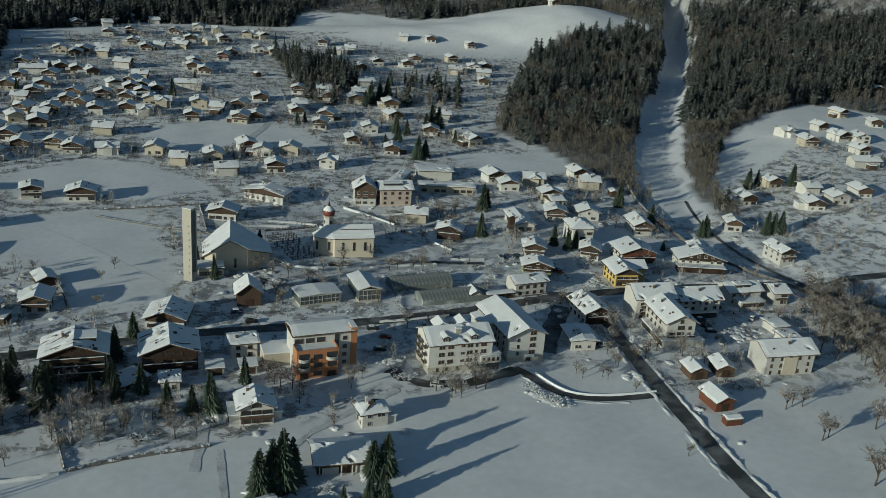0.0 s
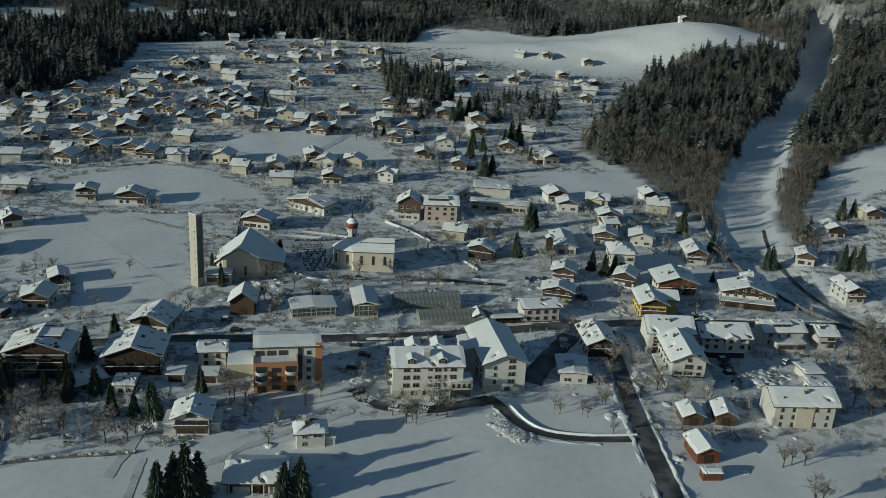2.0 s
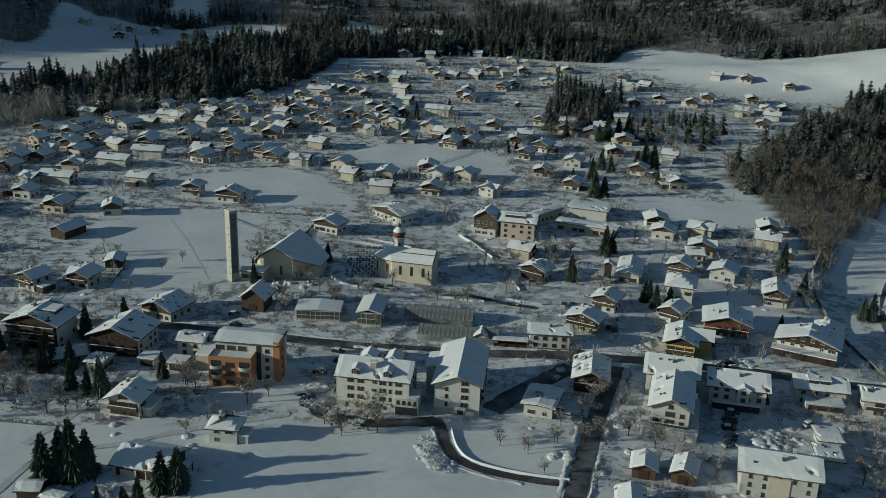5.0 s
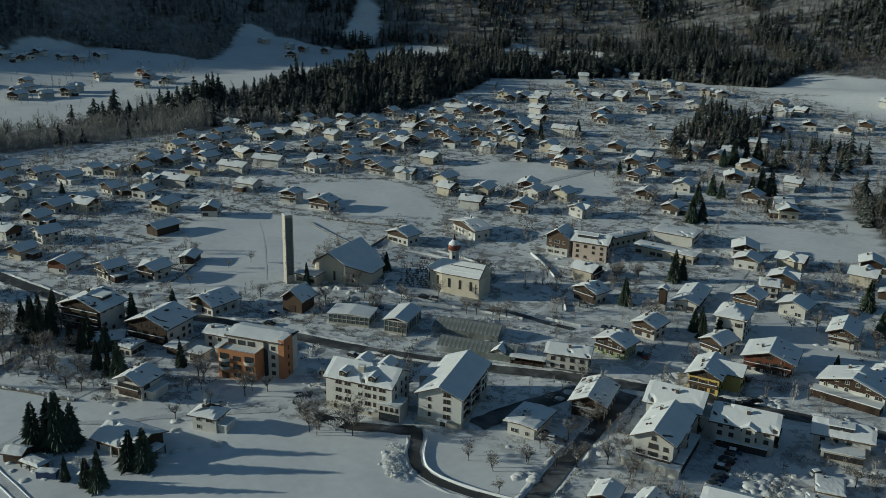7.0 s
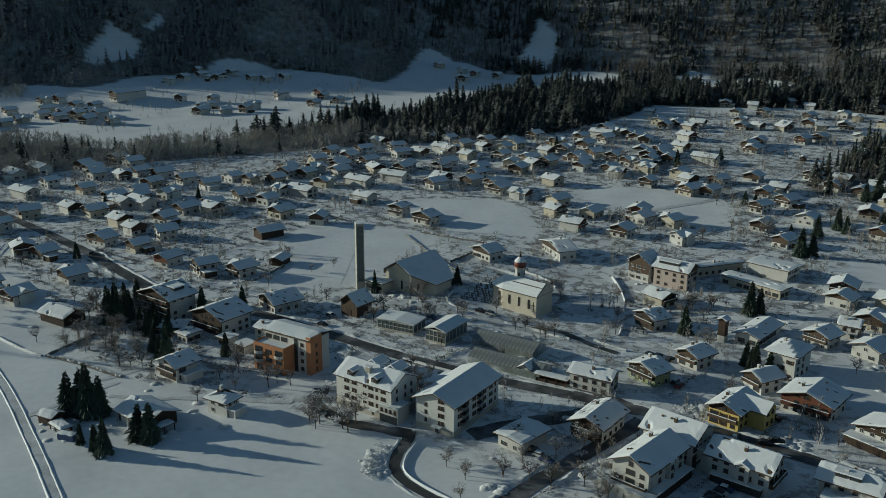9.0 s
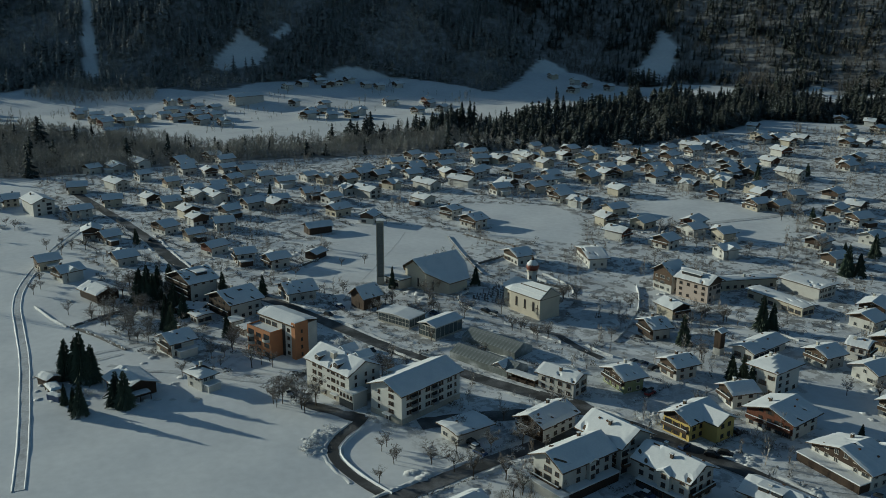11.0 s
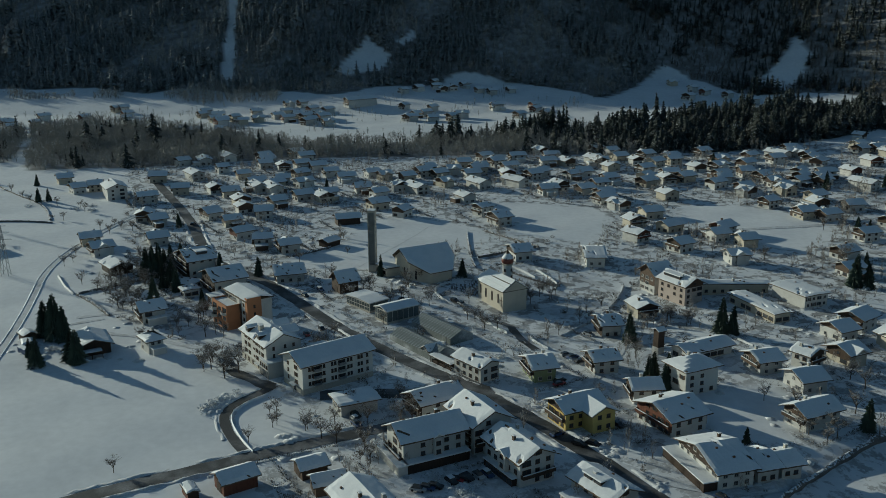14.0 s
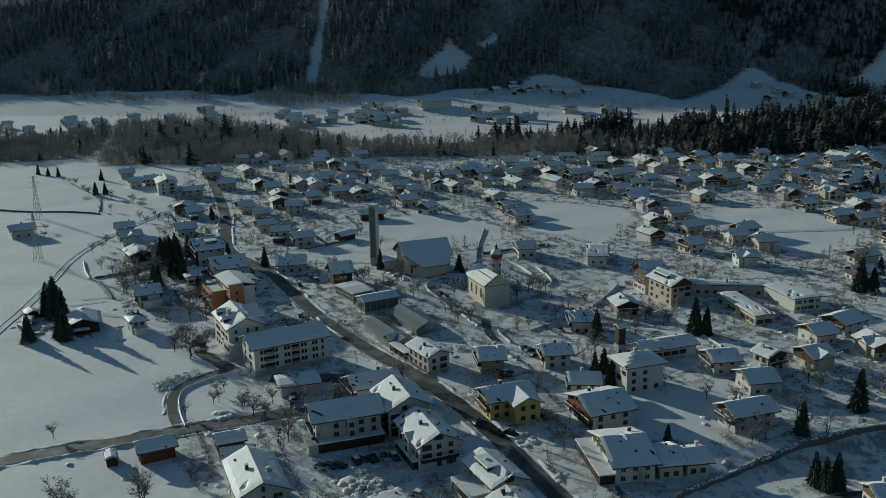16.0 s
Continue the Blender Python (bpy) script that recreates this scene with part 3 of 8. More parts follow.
def house(x, y, rot, w, l, eave, rise, style, fine=0, name="house", label="", side_windows=True, chimneys=1, group="village houses", win="", dormers=(), gables=(), porches=(), side_balcony=0):
    """A gabled house: its front gable looks along its own -y, the ridge runs along y. w, l: the roof's outline."""
    rng = random.Random(int(x * 10) * 31 + int(y * 10))
    wall_key, clad, share, balcony = STYLES[style]
    if style in ("w", "b") and not fine and rng.random() < 0.3:
        wall_key = "c"
    if style == "w" and fine:
        share, balcony = rng.choice(((0.8, 1), (0.7, 1)))
    elif style == "w":
        share, balcony = rng.choice(((1.0, 0), (0.75, 1), (0.55, 1), (0.5, 1), (0.6, 1), (0.95, 1)))
        if rng.random() < 0.45:
            clad = "d"
    what = label or (LOOK[wall_key] + " plaster house" if wall_key else BOARDS[clad] + " wooden barn") + (
        " with " + BOARDS[clad] + " boarded gable" if clad and wall_key and share < 1 else "") + " under a snow-covered roof"
    root = thing(name, what, "barn" if wall_key is None and not label else "house", pose(x, y, ground(x, y), 0, 0, rot), group)
    ov = min(1.25, w * 0.11)
    a, b = w / 2 - ov, l / 2 - ov
    top = eave + rise * (1 - a / (w / 2)) - 0.2
    peak = eave + rise - 0.2
    hip = style == "hip"
    wm = PLASTER[wall_key] if wall_key else WOOD[clad]
    outline = [(-a, -0.8), (a, -0.8), (a, top), (0, peak), (-a, top)] if not hip else [(-a, -0.8), (a, -0.8), (a, top), (-a, top)]
    part("wall", Stack().prism(outline, -b, b).mesh("wall", wm), root)
    if hip:
        k = b / 2
        hx, hy = w / 2, l / 2
        v = [(-hx, -hy, eave), (hx, -hy, eave), (hx, hy, eave), (-hx, hy, eave), (0, -hy + hx, eave + rise), (0, hy - hx, eave + rise)]
        v += [(p[0], p[1], p[2] - 0.22) for p in v[:4]]
        f = [(0, 1, 4), (1, 2, 5, 4), (2, 3, 5), (3, 0, 4, 5), (9, 8, 7, 6), (0, 6, 7, 1), (1, 7, 8, 2), (2, 8, 9, 3), (3, 9, 6, 0)]
        part("roof", mesh_of("roof", v, f, EAVES), root)
        part("snow_cover", snow_sheet(w, l, eave, rise, rng, 4, 10, hip=w / 2), root, label="thick smooth snow")
    else:
        part("roof", chevron(w, l, eave, rise, 0.24).mesh("roof", EAVES), root)
        part("snow_cover", snow_sheet(w, l, eave, rise, random.Random(int(x * 3 + y * 5)), 5 if fine else 2, 13 if fine else 4, bare=(0.16 if style == "chalet" else 0.035) if fine else 0.0), root, label="thick snow with a few bare spots" if fine else "thick smooth snow")
    z0 = eave * share
    if clad and wall_key and share < 0.98:
        for s in (-1, 1) if fine else (-1,):
            o = [(-a, z0), (a, z0), (a, top - 0.02), (0, peak - 0.03), (-a, top - 0.02)]
            yy = sorted((s * b, s * (b + 0.09)))
            part("gable_cladding", Stack().prism(o, yy[0], yy[1]).mesh("gable_cladding", WOOD[clad]), root, label=BOARDS[clad] + " vertical boards")
    if style in ("s", "d", "barn", "rb") and (not fine or style != "barn"):
        part("barn_door", Stack().box(-1.3, 1.3, -b - 0.1, -b, 0, 2.6).mesh("barn_door", WOOD["d"]), root)
        return root
    if not fine and rng.random() < 0.45:
        sx, al = rng.choice((-1, 1)), rng.uniform(4, 6.5)
        x0, x1 = sorted((sx * a, sx * (a + rng.uniform(3, 4.5))))
        y0 = rng.uniform(-b, b - al)
        part("annex", Stack().box(x0, x1, y0, y0 + al, -0.6, 2.5).mesh("annex", wm if rng.random() < 0.5 else WOOD["b"]), root)
        part("annex_snow", Stack().box(x0 - 0.3, x1 + 0.3, y0 - 0.3, y0 + al + 0.3, 2.5, 2.9).mesh("annex_snow", ROOF_SNOW), root)
    if not fine and not hip and wall_key and rng.random() < 0.3:
        sx, cw = rng.choice((-1, 1)), w * 0.5
        ce, cr2, cl = eave + 0.2, rise * 0.75, w / 2 + 0.4
        part("cross_wing", Stack().prism([(-cw / 2 + 0.6, -0.6), (cw / 2 - 0.6, -0.6), (cw / 2 - 0.6, ce), (0, ce + cr2 - 0.2), (-cw / 2 + 0.6, ce)], 0, cl - 0.6).mesh("cross_wing", wm), root, pose(0, 0, 0, 0, 0, -90 * sx))
        part("cross_snow", chevron(cw, cl, ce, cr2, 0.4).mesh("cross_snow", ROOF_SNOW), root, pose(0, 0, 0, 0, 0, -90 * sx) @ pose(0, cl / 2, 0.32))
    storeys = max(1, int((eave - 0.1) / 2.2))
    key = win or ("d" if rng.random() < 0.5 else "s")
    n = max(2, int((2 * a - 0.8) / (2.6 if fine else 3.6)))
    wide = rng.randrange(n)
    for s in range(storeys + (1 if rise > 2.2 and not hip else 0)):
        zz = 0.65 + 2.4 * s
        count = n if s < storeys else max(1, n - 2)
        for i in range(count):
            xx = (i - (count - 1) / 2) * (2 * a - 0.6) / n
            depth = b + (0.1 if zz > z0 - 0.6 and clad and share < 0.98 else 0.02)
            if rng.random() < 0.12:
                continue
            k = ("l" if key in "st" else "L") if i == wide and s < storeys and (2 * a) / n > 2.5 else key
            part("window", WIN[k], root, pose(xx, -depth, zz))
            if fine and rng.random() < 0.25 and k == key:
                part("shutter", SHUT, root, pose(xx - 1.0, -depth, zz)), part("shutter", SHUT, root, pose(xx + 1.0, -depth, zz))
            if fine > 1 and s < storeys:
                part("window", WIN[key], root, pose(-xx, depth, zz, 0, 0, 180))
    if side_windows and (fine or (y < 690 and x > -480)):
        m = max(2, int((2 * b - 1) / (3.0 if fine else 5.0)))
        for s in range(storeys):
            for i in range(m):
                if rng.random() < 0.15:
                    continue
                yy = (i - (m - 1) / 2) * (2 * b - 0.8) / m
                part("window", WIN[key], root, pose(a + 0.02, yy, 0.65 + 2.4 * s, 0, 0, 90))
                if fine:
                    part("window", WIN[key], root, pose(-a - 0.02, yy, 0.65 + 2.4 * s, 0, 0, -90))
    for s in range(1, 1 + min(balcony, storeys - 1)):
        zz = 0.25 + 2.4 * s
        d = b + 0.09
        part("balcony", Stack().box(-a * 0.96, a * 0.96, -d - 1.1, -d, zz - 0.14, zz).mesh("balcony", EAVES), root)
        rail = Stack().box(-a * 0.96, a * 0.96, -d - 1.12, -d - 1.06, zz + 0.12, zz + 0.95)
        rail.box(-a * 0.96, -a * 0.96 + 0.06, -d - 1.06, -d, zz + 0.12, zz + 0.95).box(a * 0.96 - 0.06, a * 0.96, -d - 1.06, -d, zz + 0.12, zz + 0.95)
        part("balcony_rail", rail.mesh("balcony_rail", WOOD[clad or "b"]), root, label="boarded wooden balcony rail")
        part("snow_cap", Stack().box(-a * 0.96, a * 0.96, -d - 1.2, -d - 0.98, zz + 0.95, zz + 1.13).mesh("snow_cap", ROOF_SNOW), root)
    for s in range(1, 1 + (storeys - 1 if side_balcony else 0)):
        zz = 0.25 + 2.4 * s
        x0, x1 = sorted((side_balcony * a, side_balcony * (a + 1.2)))
        xr = side_balcony * (a + 1.15)
        part("balcony", Stack().box(x0, x1, -b * 0.8, b * 0.8, zz - 0.14, zz).mesh("balcony", EAVES), root)
        part("balcony_rail", Stack().box(xr - 0.04, xr + 0.04, -b * 0.8, b * 0.8, zz + 0.1, zz + 0.95).mesh("balcony_rail", WOOD[clad or "b"]), root)
        part("snow_cap", Stack().box(xr - 0.1, xr + 0.1, -b * 0.8, b * 0.8, zz + 0.95, zz + 1.1).mesh("snow_cap", ROOF_SNOW), root)
    for side, gy_, gw in gables:
        ce, cr2, cl = eave + 0.1, gw * 0.24, w / 2 + 0.5
        turn = pose(0, gy_, 0, 0, 0, -90 * side)
        part("cross_wing", Stack().prism([(-gw / 2 + 0.4, -0.6), (gw / 2 - 0.4, -0.6), (gw / 2 - 0.4, ce + 0.1), (0, ce + cr2 - 0.15), (-gw / 2 + 0.4, ce + 0.1)], 0, cl - 0.5).mesh("cross_wing", wm), root, turn)
        part("cross_snow", chevron(gw, cl, ce, cr2, 0.4).mesh("cross_snow", ROOF_SNOW), root, turn @ pose(0, cl / 2, 0.32))
        for s in range(storeys):
            part("window", WIN[key], root, turn @ pose(0, cl - 0.48, 0.75 + 2.4 * s, 0, 0, 180))
    for side, dy, dw in dormers:
        zr = eave + rise * 0.5
        x0, x1 = sorted((side * w * 0.3, side * w * 0.06))
        part("dormer", Stack().box(x0, x1, dy - dw / 2, dy + dw / 2, eave + rise * 0.3, zr + 1.25).mesh("dormer", WOOD[clad or "d"]), root)
        part("dormer_window", Stack().box(side * w * 0.3 - 0.03, side * w * 0.3 + 0.03, dy - dw / 2 + 0.3, dy + dw / 2 - 0.3, zr + 0.3, zr + 1.1).mesh("dormer_window", GLASS), root)
        part("dormer_snow", Stack().prism([(x0 - 0.4, zr + 1.25), (x1 + 0.4, zr + 1.25), (x1 + 0.3, zr + 1.62), (x0 - 0.25, zr + 1.55)], dy - dw / 2 - 0.35, dy + dw / 2 + 0.35).mesh("dormer_snow", ROOF_SNOW), root)
    for x0, x1, y0, y1, ph, pm in porches:
        part("porch", Stack().box(x0, x1, y0, y1, -0.6, ph).mesh("porch", PLASTER.get(pm) or WOOD[pm]), root)
        if min(x1 - x0, y1 - y0) > 1:
            part("porch_snow", Stack().box(x0 - 0.25, x1 + 0.25, y0 - 0.25, y1 + 0.25, ph, ph + 0.3).mesh("porch_snow", ROOF_SNOW), root)
            if x0 < -a - 0.5:
                for k in range(int((y1 - y0) / 2.4)):
                    part("window", WIN["L"], root, pose(x0 - 0.02, y0 + 1.3 + 2.4 * k, ph - 2.0, 0, 0, -90))
    for c in range(chimneys):
        cx, cy = (0.18 if c else -0.16) * w, rng.uniform(-0.2, 0.25) * l
        cz = eave + rise * (1 - abs(cx) / (w / 2))
        st = Stack().box(cx - 0.35, cx + 0.35, cy - 0.4, cy + 0.4, cz - 0.4, cz + 1.3, 0).box(cx - 0.45, cx + 0.45, cy - 0.5, cy + 0.5, cz + 1.3, cz + 1.4, 0)
        ch = part("chimney", st.mesh("chimney", EAVES if rng.random() < 0.5 else CONCRETE), root)
        part("snow_cap", Stack().box(cx - 0.4, cx + 0.4, cy - 0.45, cy + 0.45, cz + 1.4, cz + 1.56).mesh("snow_cap", ROOF_SNOW), ch)
    if fine:
        for _ in range(rng.randrange(1, 4)):
            cx, cy = rng.choice((-1, 1)) * rng.uniform(0.1, 0.3) * w, rng.uniform(-0.35, 0.35) * l
            cz = eave + rise * (1 - abs(cx) / (w / 2))
            part("roof_vent", Stack().box(cx - 0.25, cx + 0.25, cy - 0.3, cy + 0.3, cz, cz + 0.62).mesh("roof_vent", DARKFRAME), root)
    return root


# ---- houses near the middle of the village ----
house(-104.9, 244.2, 18.8, 19.7, 14.0, 9, 3.5, "chalet", 1, win="d", dormers=((1, 1.0, 4.5),))
house(-80.8, 255.8, 18.7, 18.6, 15.8, 6.5, 3.5, "chalet", 1, win="d")
house(-89.3, 282.9, 4.7, 14.9, 14.0, 3.9, 2.8, "w", 1)
house(-48.6, 228.2, 17.8, 11.7, 10.8, 5.2, 2.6, "inn2", 1, win="L", porches=((-7.4, -4.6, -4.0, 3.0, 3.4, "w"), (4.6, 7.2, -2.5, 4.2, 2.6, "w")))
house(-67.5, 304.7, 17.1, 10.5, 10.6, 4.7, 4.0, "s", 1)
field_barn = house(-22.4, 209.8, 106.1, 13, 16.0, 3.4, 2.4, "d", 1)
for y0, y1 in ((-6.4, -3.2), (1.2, 5.4)):
    part("wall_panel", Stack().box(-5.4, -5.26, y0, y1, 0, 2.0).mesh("wall_panel", PLASTER["w"]), field_barn, label="white rendered panel")
for yy in (-6.6, -2.2, 0.6, 6.2):
    part("post", Stack().box(-6.35, -6.1, yy - 0.14, yy + 0.14, -0.3, 3.5).mesh("post", PLASTER["w"]), field_barn, label="white roof post")
part("side_roof", Stack().box(-5.2, 2.0, -10.8, -7.4, 2.3, 2.45).mesh("side_roof", EAVES), field_barn)
part("side_snow", snow_sheet(7.2, 3.4, 2.45, 0.1, random.Random(41), 3, 3, 0.3), field_barn, pose(-1.6, -9.1, 0), "thick smooth snow")
for xx in (-5.0, -1.6, 1.8):
    part("post", Stack().box(xx - 0.12, xx + 0.12, -10.6, -10.36, -0.3, 2.3).mesh("post", WOOD["d"]), field_barn)
house(-16.1, 230.5, 24.8, 9.6, 7.4, 4.7, 2.2, "hip", 1, porches=((4.0, 6.5, -2.0, 2.5, 2.4, "w"),))
house(-121.1, 209.4, 114.9, 12, 15.6, 3.6, 2, "d", 1)
house(-60.7, 265.9, 111.0, 9, 10.1, 5.2, 1.2, "plain", 1)
house(48.8, 292.2, 11.0, 10.6, 13.6, 3.8, 0.5, "flat", 1, chimneys=0, side_windows=False)
house(55.0, 315.0, 19.0, 12.0, 16.6, 4.7, 2.6, "chalet", 1, win="d")
house(82.4, 306.6, 13.3, 13.0, 20.5, 7.9, 3.2, "inn", 1, win="d", gables=((1, 0.5, 3.0),), porches=((-7.6, 7.8, -11.6, -9.0, 2.6, "w"), (5.2, 7.8, -9.0, 9.0, 2.6, "d"), (-7.6, -5.2, -9.0, 6.0, 2.6, "w")))
house(77.6, 322.6, 104.4, 14, 17.0, 8.3, 3.6, "inn", 1, win="d", side_balcony=-1)
house(95.8, 328.3, 106.5, 13, 18.6, 6.9, 3.1, "inn", 1, win="d", gables=((-1, -1.5, 4.2),), porches=((-6.6, -4.3, -6.6, 6.6, 2.1, "d"), (-3.6, 3.6, 6.55, 12.4, 6.2, "w")), chimneys=2)
house(116.9, 343.0, 109.2, 11, 16.6, 5.2, 2.4, "plain", 1, win="d", dormers=((-1, -1.0, 2.6), (-1, 2.4, 2.6)), porches=((-9.5, -4.3, -5.5, 5.0, 3.0, "w"),))
house(131.8, 344.8, 106.1, 11, 8.5, 5.2, 2, "plain", 1, win="L", side_balcony=-1)
house(115.7, 285.7, 106.2, 13, 20.6, 7.5, 3, "plain", 1, win="t", chimneys=2, porches=((-5.5, -5.2, -2.6, 2.6, 6.4, "c"),))
house(84.8, 275.6, 16.0, 7.6, 8.6, 3, 1.6, "s", 1)
house(94.5, 279.0, 7.8, 7.3, 9.4, 3, 1.8, "s", 1)
house(87.4, 256.7, 20.8, 8.1, 10.7, 3.4, 1.8, "rb", 1)
house(90.0, 417.6, 12.0, 10.9, 15.1, 4.9, 2.4, "white", 1)
house(81.0, 378.5, 14.0, 17.5, 15.0, 5.2, 2.8, "red", 1)
house(108.6, 377.0, 3.1, 21.5, 12.6, 4.8, 3.2, "rest", 1, porches=((-10.6, 9.4, -9.0, -5.1, 2.5, "d"),))
house(112.2, 386.6, 3.1, 13.0, 8.4, 3.9, 2.0, "plain", 1, win="d", chimneys=0)
house(137.7, 431.4, -0.6, 9.3, 10.6, 4.3, 2.0, "w", 1)
house(149.4, 396.1, 20.0, 9.5, 14.6, 5.2, 2.0, "w", 1)
house(72.0, 353.0, 13.0, 11.8, 15.6, 5.6, 2.6, "yellow", 1)
house(62.6, 378.5, -7.7, 10.0, 10.6, 4.7, 2.1, "w", 1)
house(59.3, 396.0, 13.0, 11.9, 15.0, 8.5, 2.4, "hip", 1)
house(38.3, 374.9, 1.3, 10.9, 10.6, 4.7, 2.1, "w", 1)
house(38.1, 353.4, 1.3, 13.6, 9.7, 4.7, 2.3, "green", 1)
house(32.9, 334.0, 115.1, 10, 15.4, 5.4, 1.8, "plain", 1, win="d")
house(2.4, 392.1, -5.5, 13.0, 9.4, 4.7, 2.3, "chalet", 1)
house(34.2, 413.0, 14.0, 10.8, 21.5, 3.4, 1.7, "plain", 1, win="L", chimneys=0, label="white fire station with wide doors under a snowy roof")
house(51.6, 425.4, 3.3, 11.8, 10.6, 4.7, 2.1, "w", 1)
house(52.4, 441.3, 111.9, 10, 8.6, 5.2, 1.8, "w", 1)
house(-39.7, 431.6, 10.8, 12.6, 11.5, 8, 4, "timber", 1)
house(-25.8, 435.5, 106.9, 12, 17.6, 8, 3.0, "rose", 1, win="d", dormers=((-1, 1.5, 9.0),), label="three-storey pale rose school house under a snow-covered roof")
house(-97.4, 390.2, 3.6, 14.5, 10.6, 4.3, 2.2, "w", 1)
house(-84.5, 421.7, -15.5, 22.3, 10.6, 4.3, 2.2, "w", 1)
house(-163.9, 400.3, 16.1, 14.6, 10.6, 4.7, 2.3, "w", 1)
house(-185.1, 397.1, 23.1, 10.8, 10.6, 5.6, 1.5, "w", 1)
house(-193.3, 353.2, 44.1, 9.8, 10.6, 4.3, 2.2, "w", 1)
house(-76.5, 241.8, 108.3, 8, 7.1, 3.2, 0.4, "flat", 1, chimneys=0)
house(-88.8, 240.6, 145.0, 9, 11.4, 2.4, 0.3, "flat", 1, chimneys=0)
house(123.6, 316.9, 111.4, 9, 7.5, 3, 0.3, "flat", 1, chimneys=0, side_windows=False)
house(125.2, 306.8, 108.2, 9, 7.8, 3, 0.3, "flat", 1, chimneys=0, side_windows=False)
house(89.4, 245.6, 107.8, 3.5, 5.9, 2.2, 0.5, "rb", 1)
house(-0.8, 455.9, 96.7, 9, 29.0, 3.9, 0.3, "school", 1, win="L", chimneys=0)
house(-8.2, 478.2, 100.4, 14, 20.3, 5.4, 0.3, "plain", 1, side_windows=False, chimneys=0, label="low windowless school gymnasium under a flat snowy roof")
house(-25.5, 459.0, 166.4, 7, 28.9, 4.3, 0.5, "school", 1)

# ---- houses further off ----
house(-328.0, 270.8, 14.4, 10.6, 10.2, 4.2, 2.0, "w")
house(-382.2, 289.4, 18.2, 12.1, 12.4, 4.1, 2.3, "w")
house(-351.5, 299.2, 96.9, 10.5, 10.7, 4.6, 2.0, "w")
house(-392.6, 318.2, 12.3, 12.1, 12.6, 4.1, 2.3, "w")
house(-347.7, 322.7, 9.4, 12.2, 12.8, 4.0, 2.3, "w")
house(-324.5, 308.5, 25.8, 11.8, 11.6, 4.0, 2.2, "w")
house(-272.8, 261.3, 10.2, 12.2, 11.8, 4.1, 2.3, "w")
house(-297.7, 278.5, 14.6, 11.6, 12.8, 4.6, 2.2, "w")
house(-307.2, 295.6, 4.7, 11.2, 10.5, 4.1, 2.1, "w")
house(-277.3, 287.6, 103.8, 11, 19, 4.4, 2.1, "W")
house(-291.9, 307.7, 24.9, 11.1, 13.2, 4.1, 2.1, "w")
house(-321.3, 328.6, 8.8, 10.9, 11.1, 4.5, 2.1, "w")
house(-251.6, 303.6, 17.2, 11.5, 12.9, 4.0, 2.2, "w")
house(-237.9, 287.6, 20.0, 11.7, 10.8, 4.2, 2.2, "w")
house(-226, 268.4, 106.4, 11.3, 10.1, 4.3, 2.1, "b")
house(-216, 249.8, 24, 15, 10.1, 4.1, 2.4, "b")
house(-210.1, 278.5, 0.4, 12.0, 11.3, 4.7, 2.3, "w")
house(-254.0, 319.6, 1.9, 10.7, 11.4, 4.0, 2.0, "w")
house(-264.3, 341.6, 2.6, 12.4, 11.1, 3.9, 2.4, "w")
house(-247.1, 348.8, 19.3, 11.1, 10.9, 4.0, 2.1, "w")
house(-293.6, 375.6, 15.5, 11.2, 10.7, 3.9, 2.1, "b")
house(-300.3, 361.7, 19.1, 10.6, 10.1, 4.3, 2.0, "w")
house(-318.1, 395.1, 15.9, 12.5, 10.4, 4.3, 2.4, "y")
house(-297.7, 398.3, 15.4, 11.4, 10.8, 4.2, 2.2, "b")
house(-254.8, 374.1, 107.9, 11, 19, 4.6, 2.1, "W")
house(-185.2, 321.5, 5.5, 10, 14.5, 3.7, 2.0, "d")
house(-220.1, 396.1, 106.1, 10.4, 13.0, 4.4, 2.0, "w")
house(-259.2, 415.0, 107.1, 11, 19, 4.4, 2.1, "W")
house(-258.2, 439.0, 114.2, 11, 19, 4.6, 2.1, "W")
house(-229.5, 450.8, 1.9, 11.7, 12.6, 4.4, 2.2, "w")
house(-330.8, 447.3, 18.4, 11.8, 10.9, 4.6, 2.2, "w")
house(-346.8, 468.1, 3.9, 10.5, 13.1, 4.7, 2.0, "w")
house(-311.4, 451.4, 12.7, 10.6, 13.1, 4.4, 2.0, "w")
house(-375.7, 513.3, 101.6, 10.7, 12.0, 4.4, 2.0, "w")
house(-370.8, 494.8, 103.5, 10.3, 13.0, 3.9, 2.0, "w")
house(-344.6, 493.8, -6.6, 10.6, 12.6, 4.5, 2.0, "w")
house(-355.4, 445.8, 22.2, 10.7, 12.1, 4.2, 2.0, "w")
house(-332.7, 423.8, 6.1, 12.0, 11.5, 4.3, 2.3, "y")
house(-308.9, 428.1, 16.3, 11.4, 12.8, 4.4, 2.2, "b")
house(-316.4, 495.2, 104.4, 11.1, 12.5, 4.3, 2.1, "b")
house(-362.7, 535.6, 31.1, 10.5, 11.7, 4.2, 2.0, "w")
house(-347.7, 542.2, 15.1, 11.0, 10.7, 4.3, 2.1, "w")
house(-322.5, 518.0, 107.9, 11.7, 12.8, 4.3, 2.2, "r")
house(-324.7, 538.6, 13.2, 12.2, 12.5, 4.0, 2.3, "y")
house(-323.7, 559.4, 18.4, 12.1, 11.4, 4.5, 2.3, "w")
house(-289.4, 517.5, 100.0, 12.2, 10.6, 4.0, 2.3, "y")
house(-277.9, 492.3, 5.8, 12.3, 12.3, 3.9, 2.3, "w")
house(-274.3, 535.7, 14.3, 11.5, 11.6, 4.5, 2.2, "w")
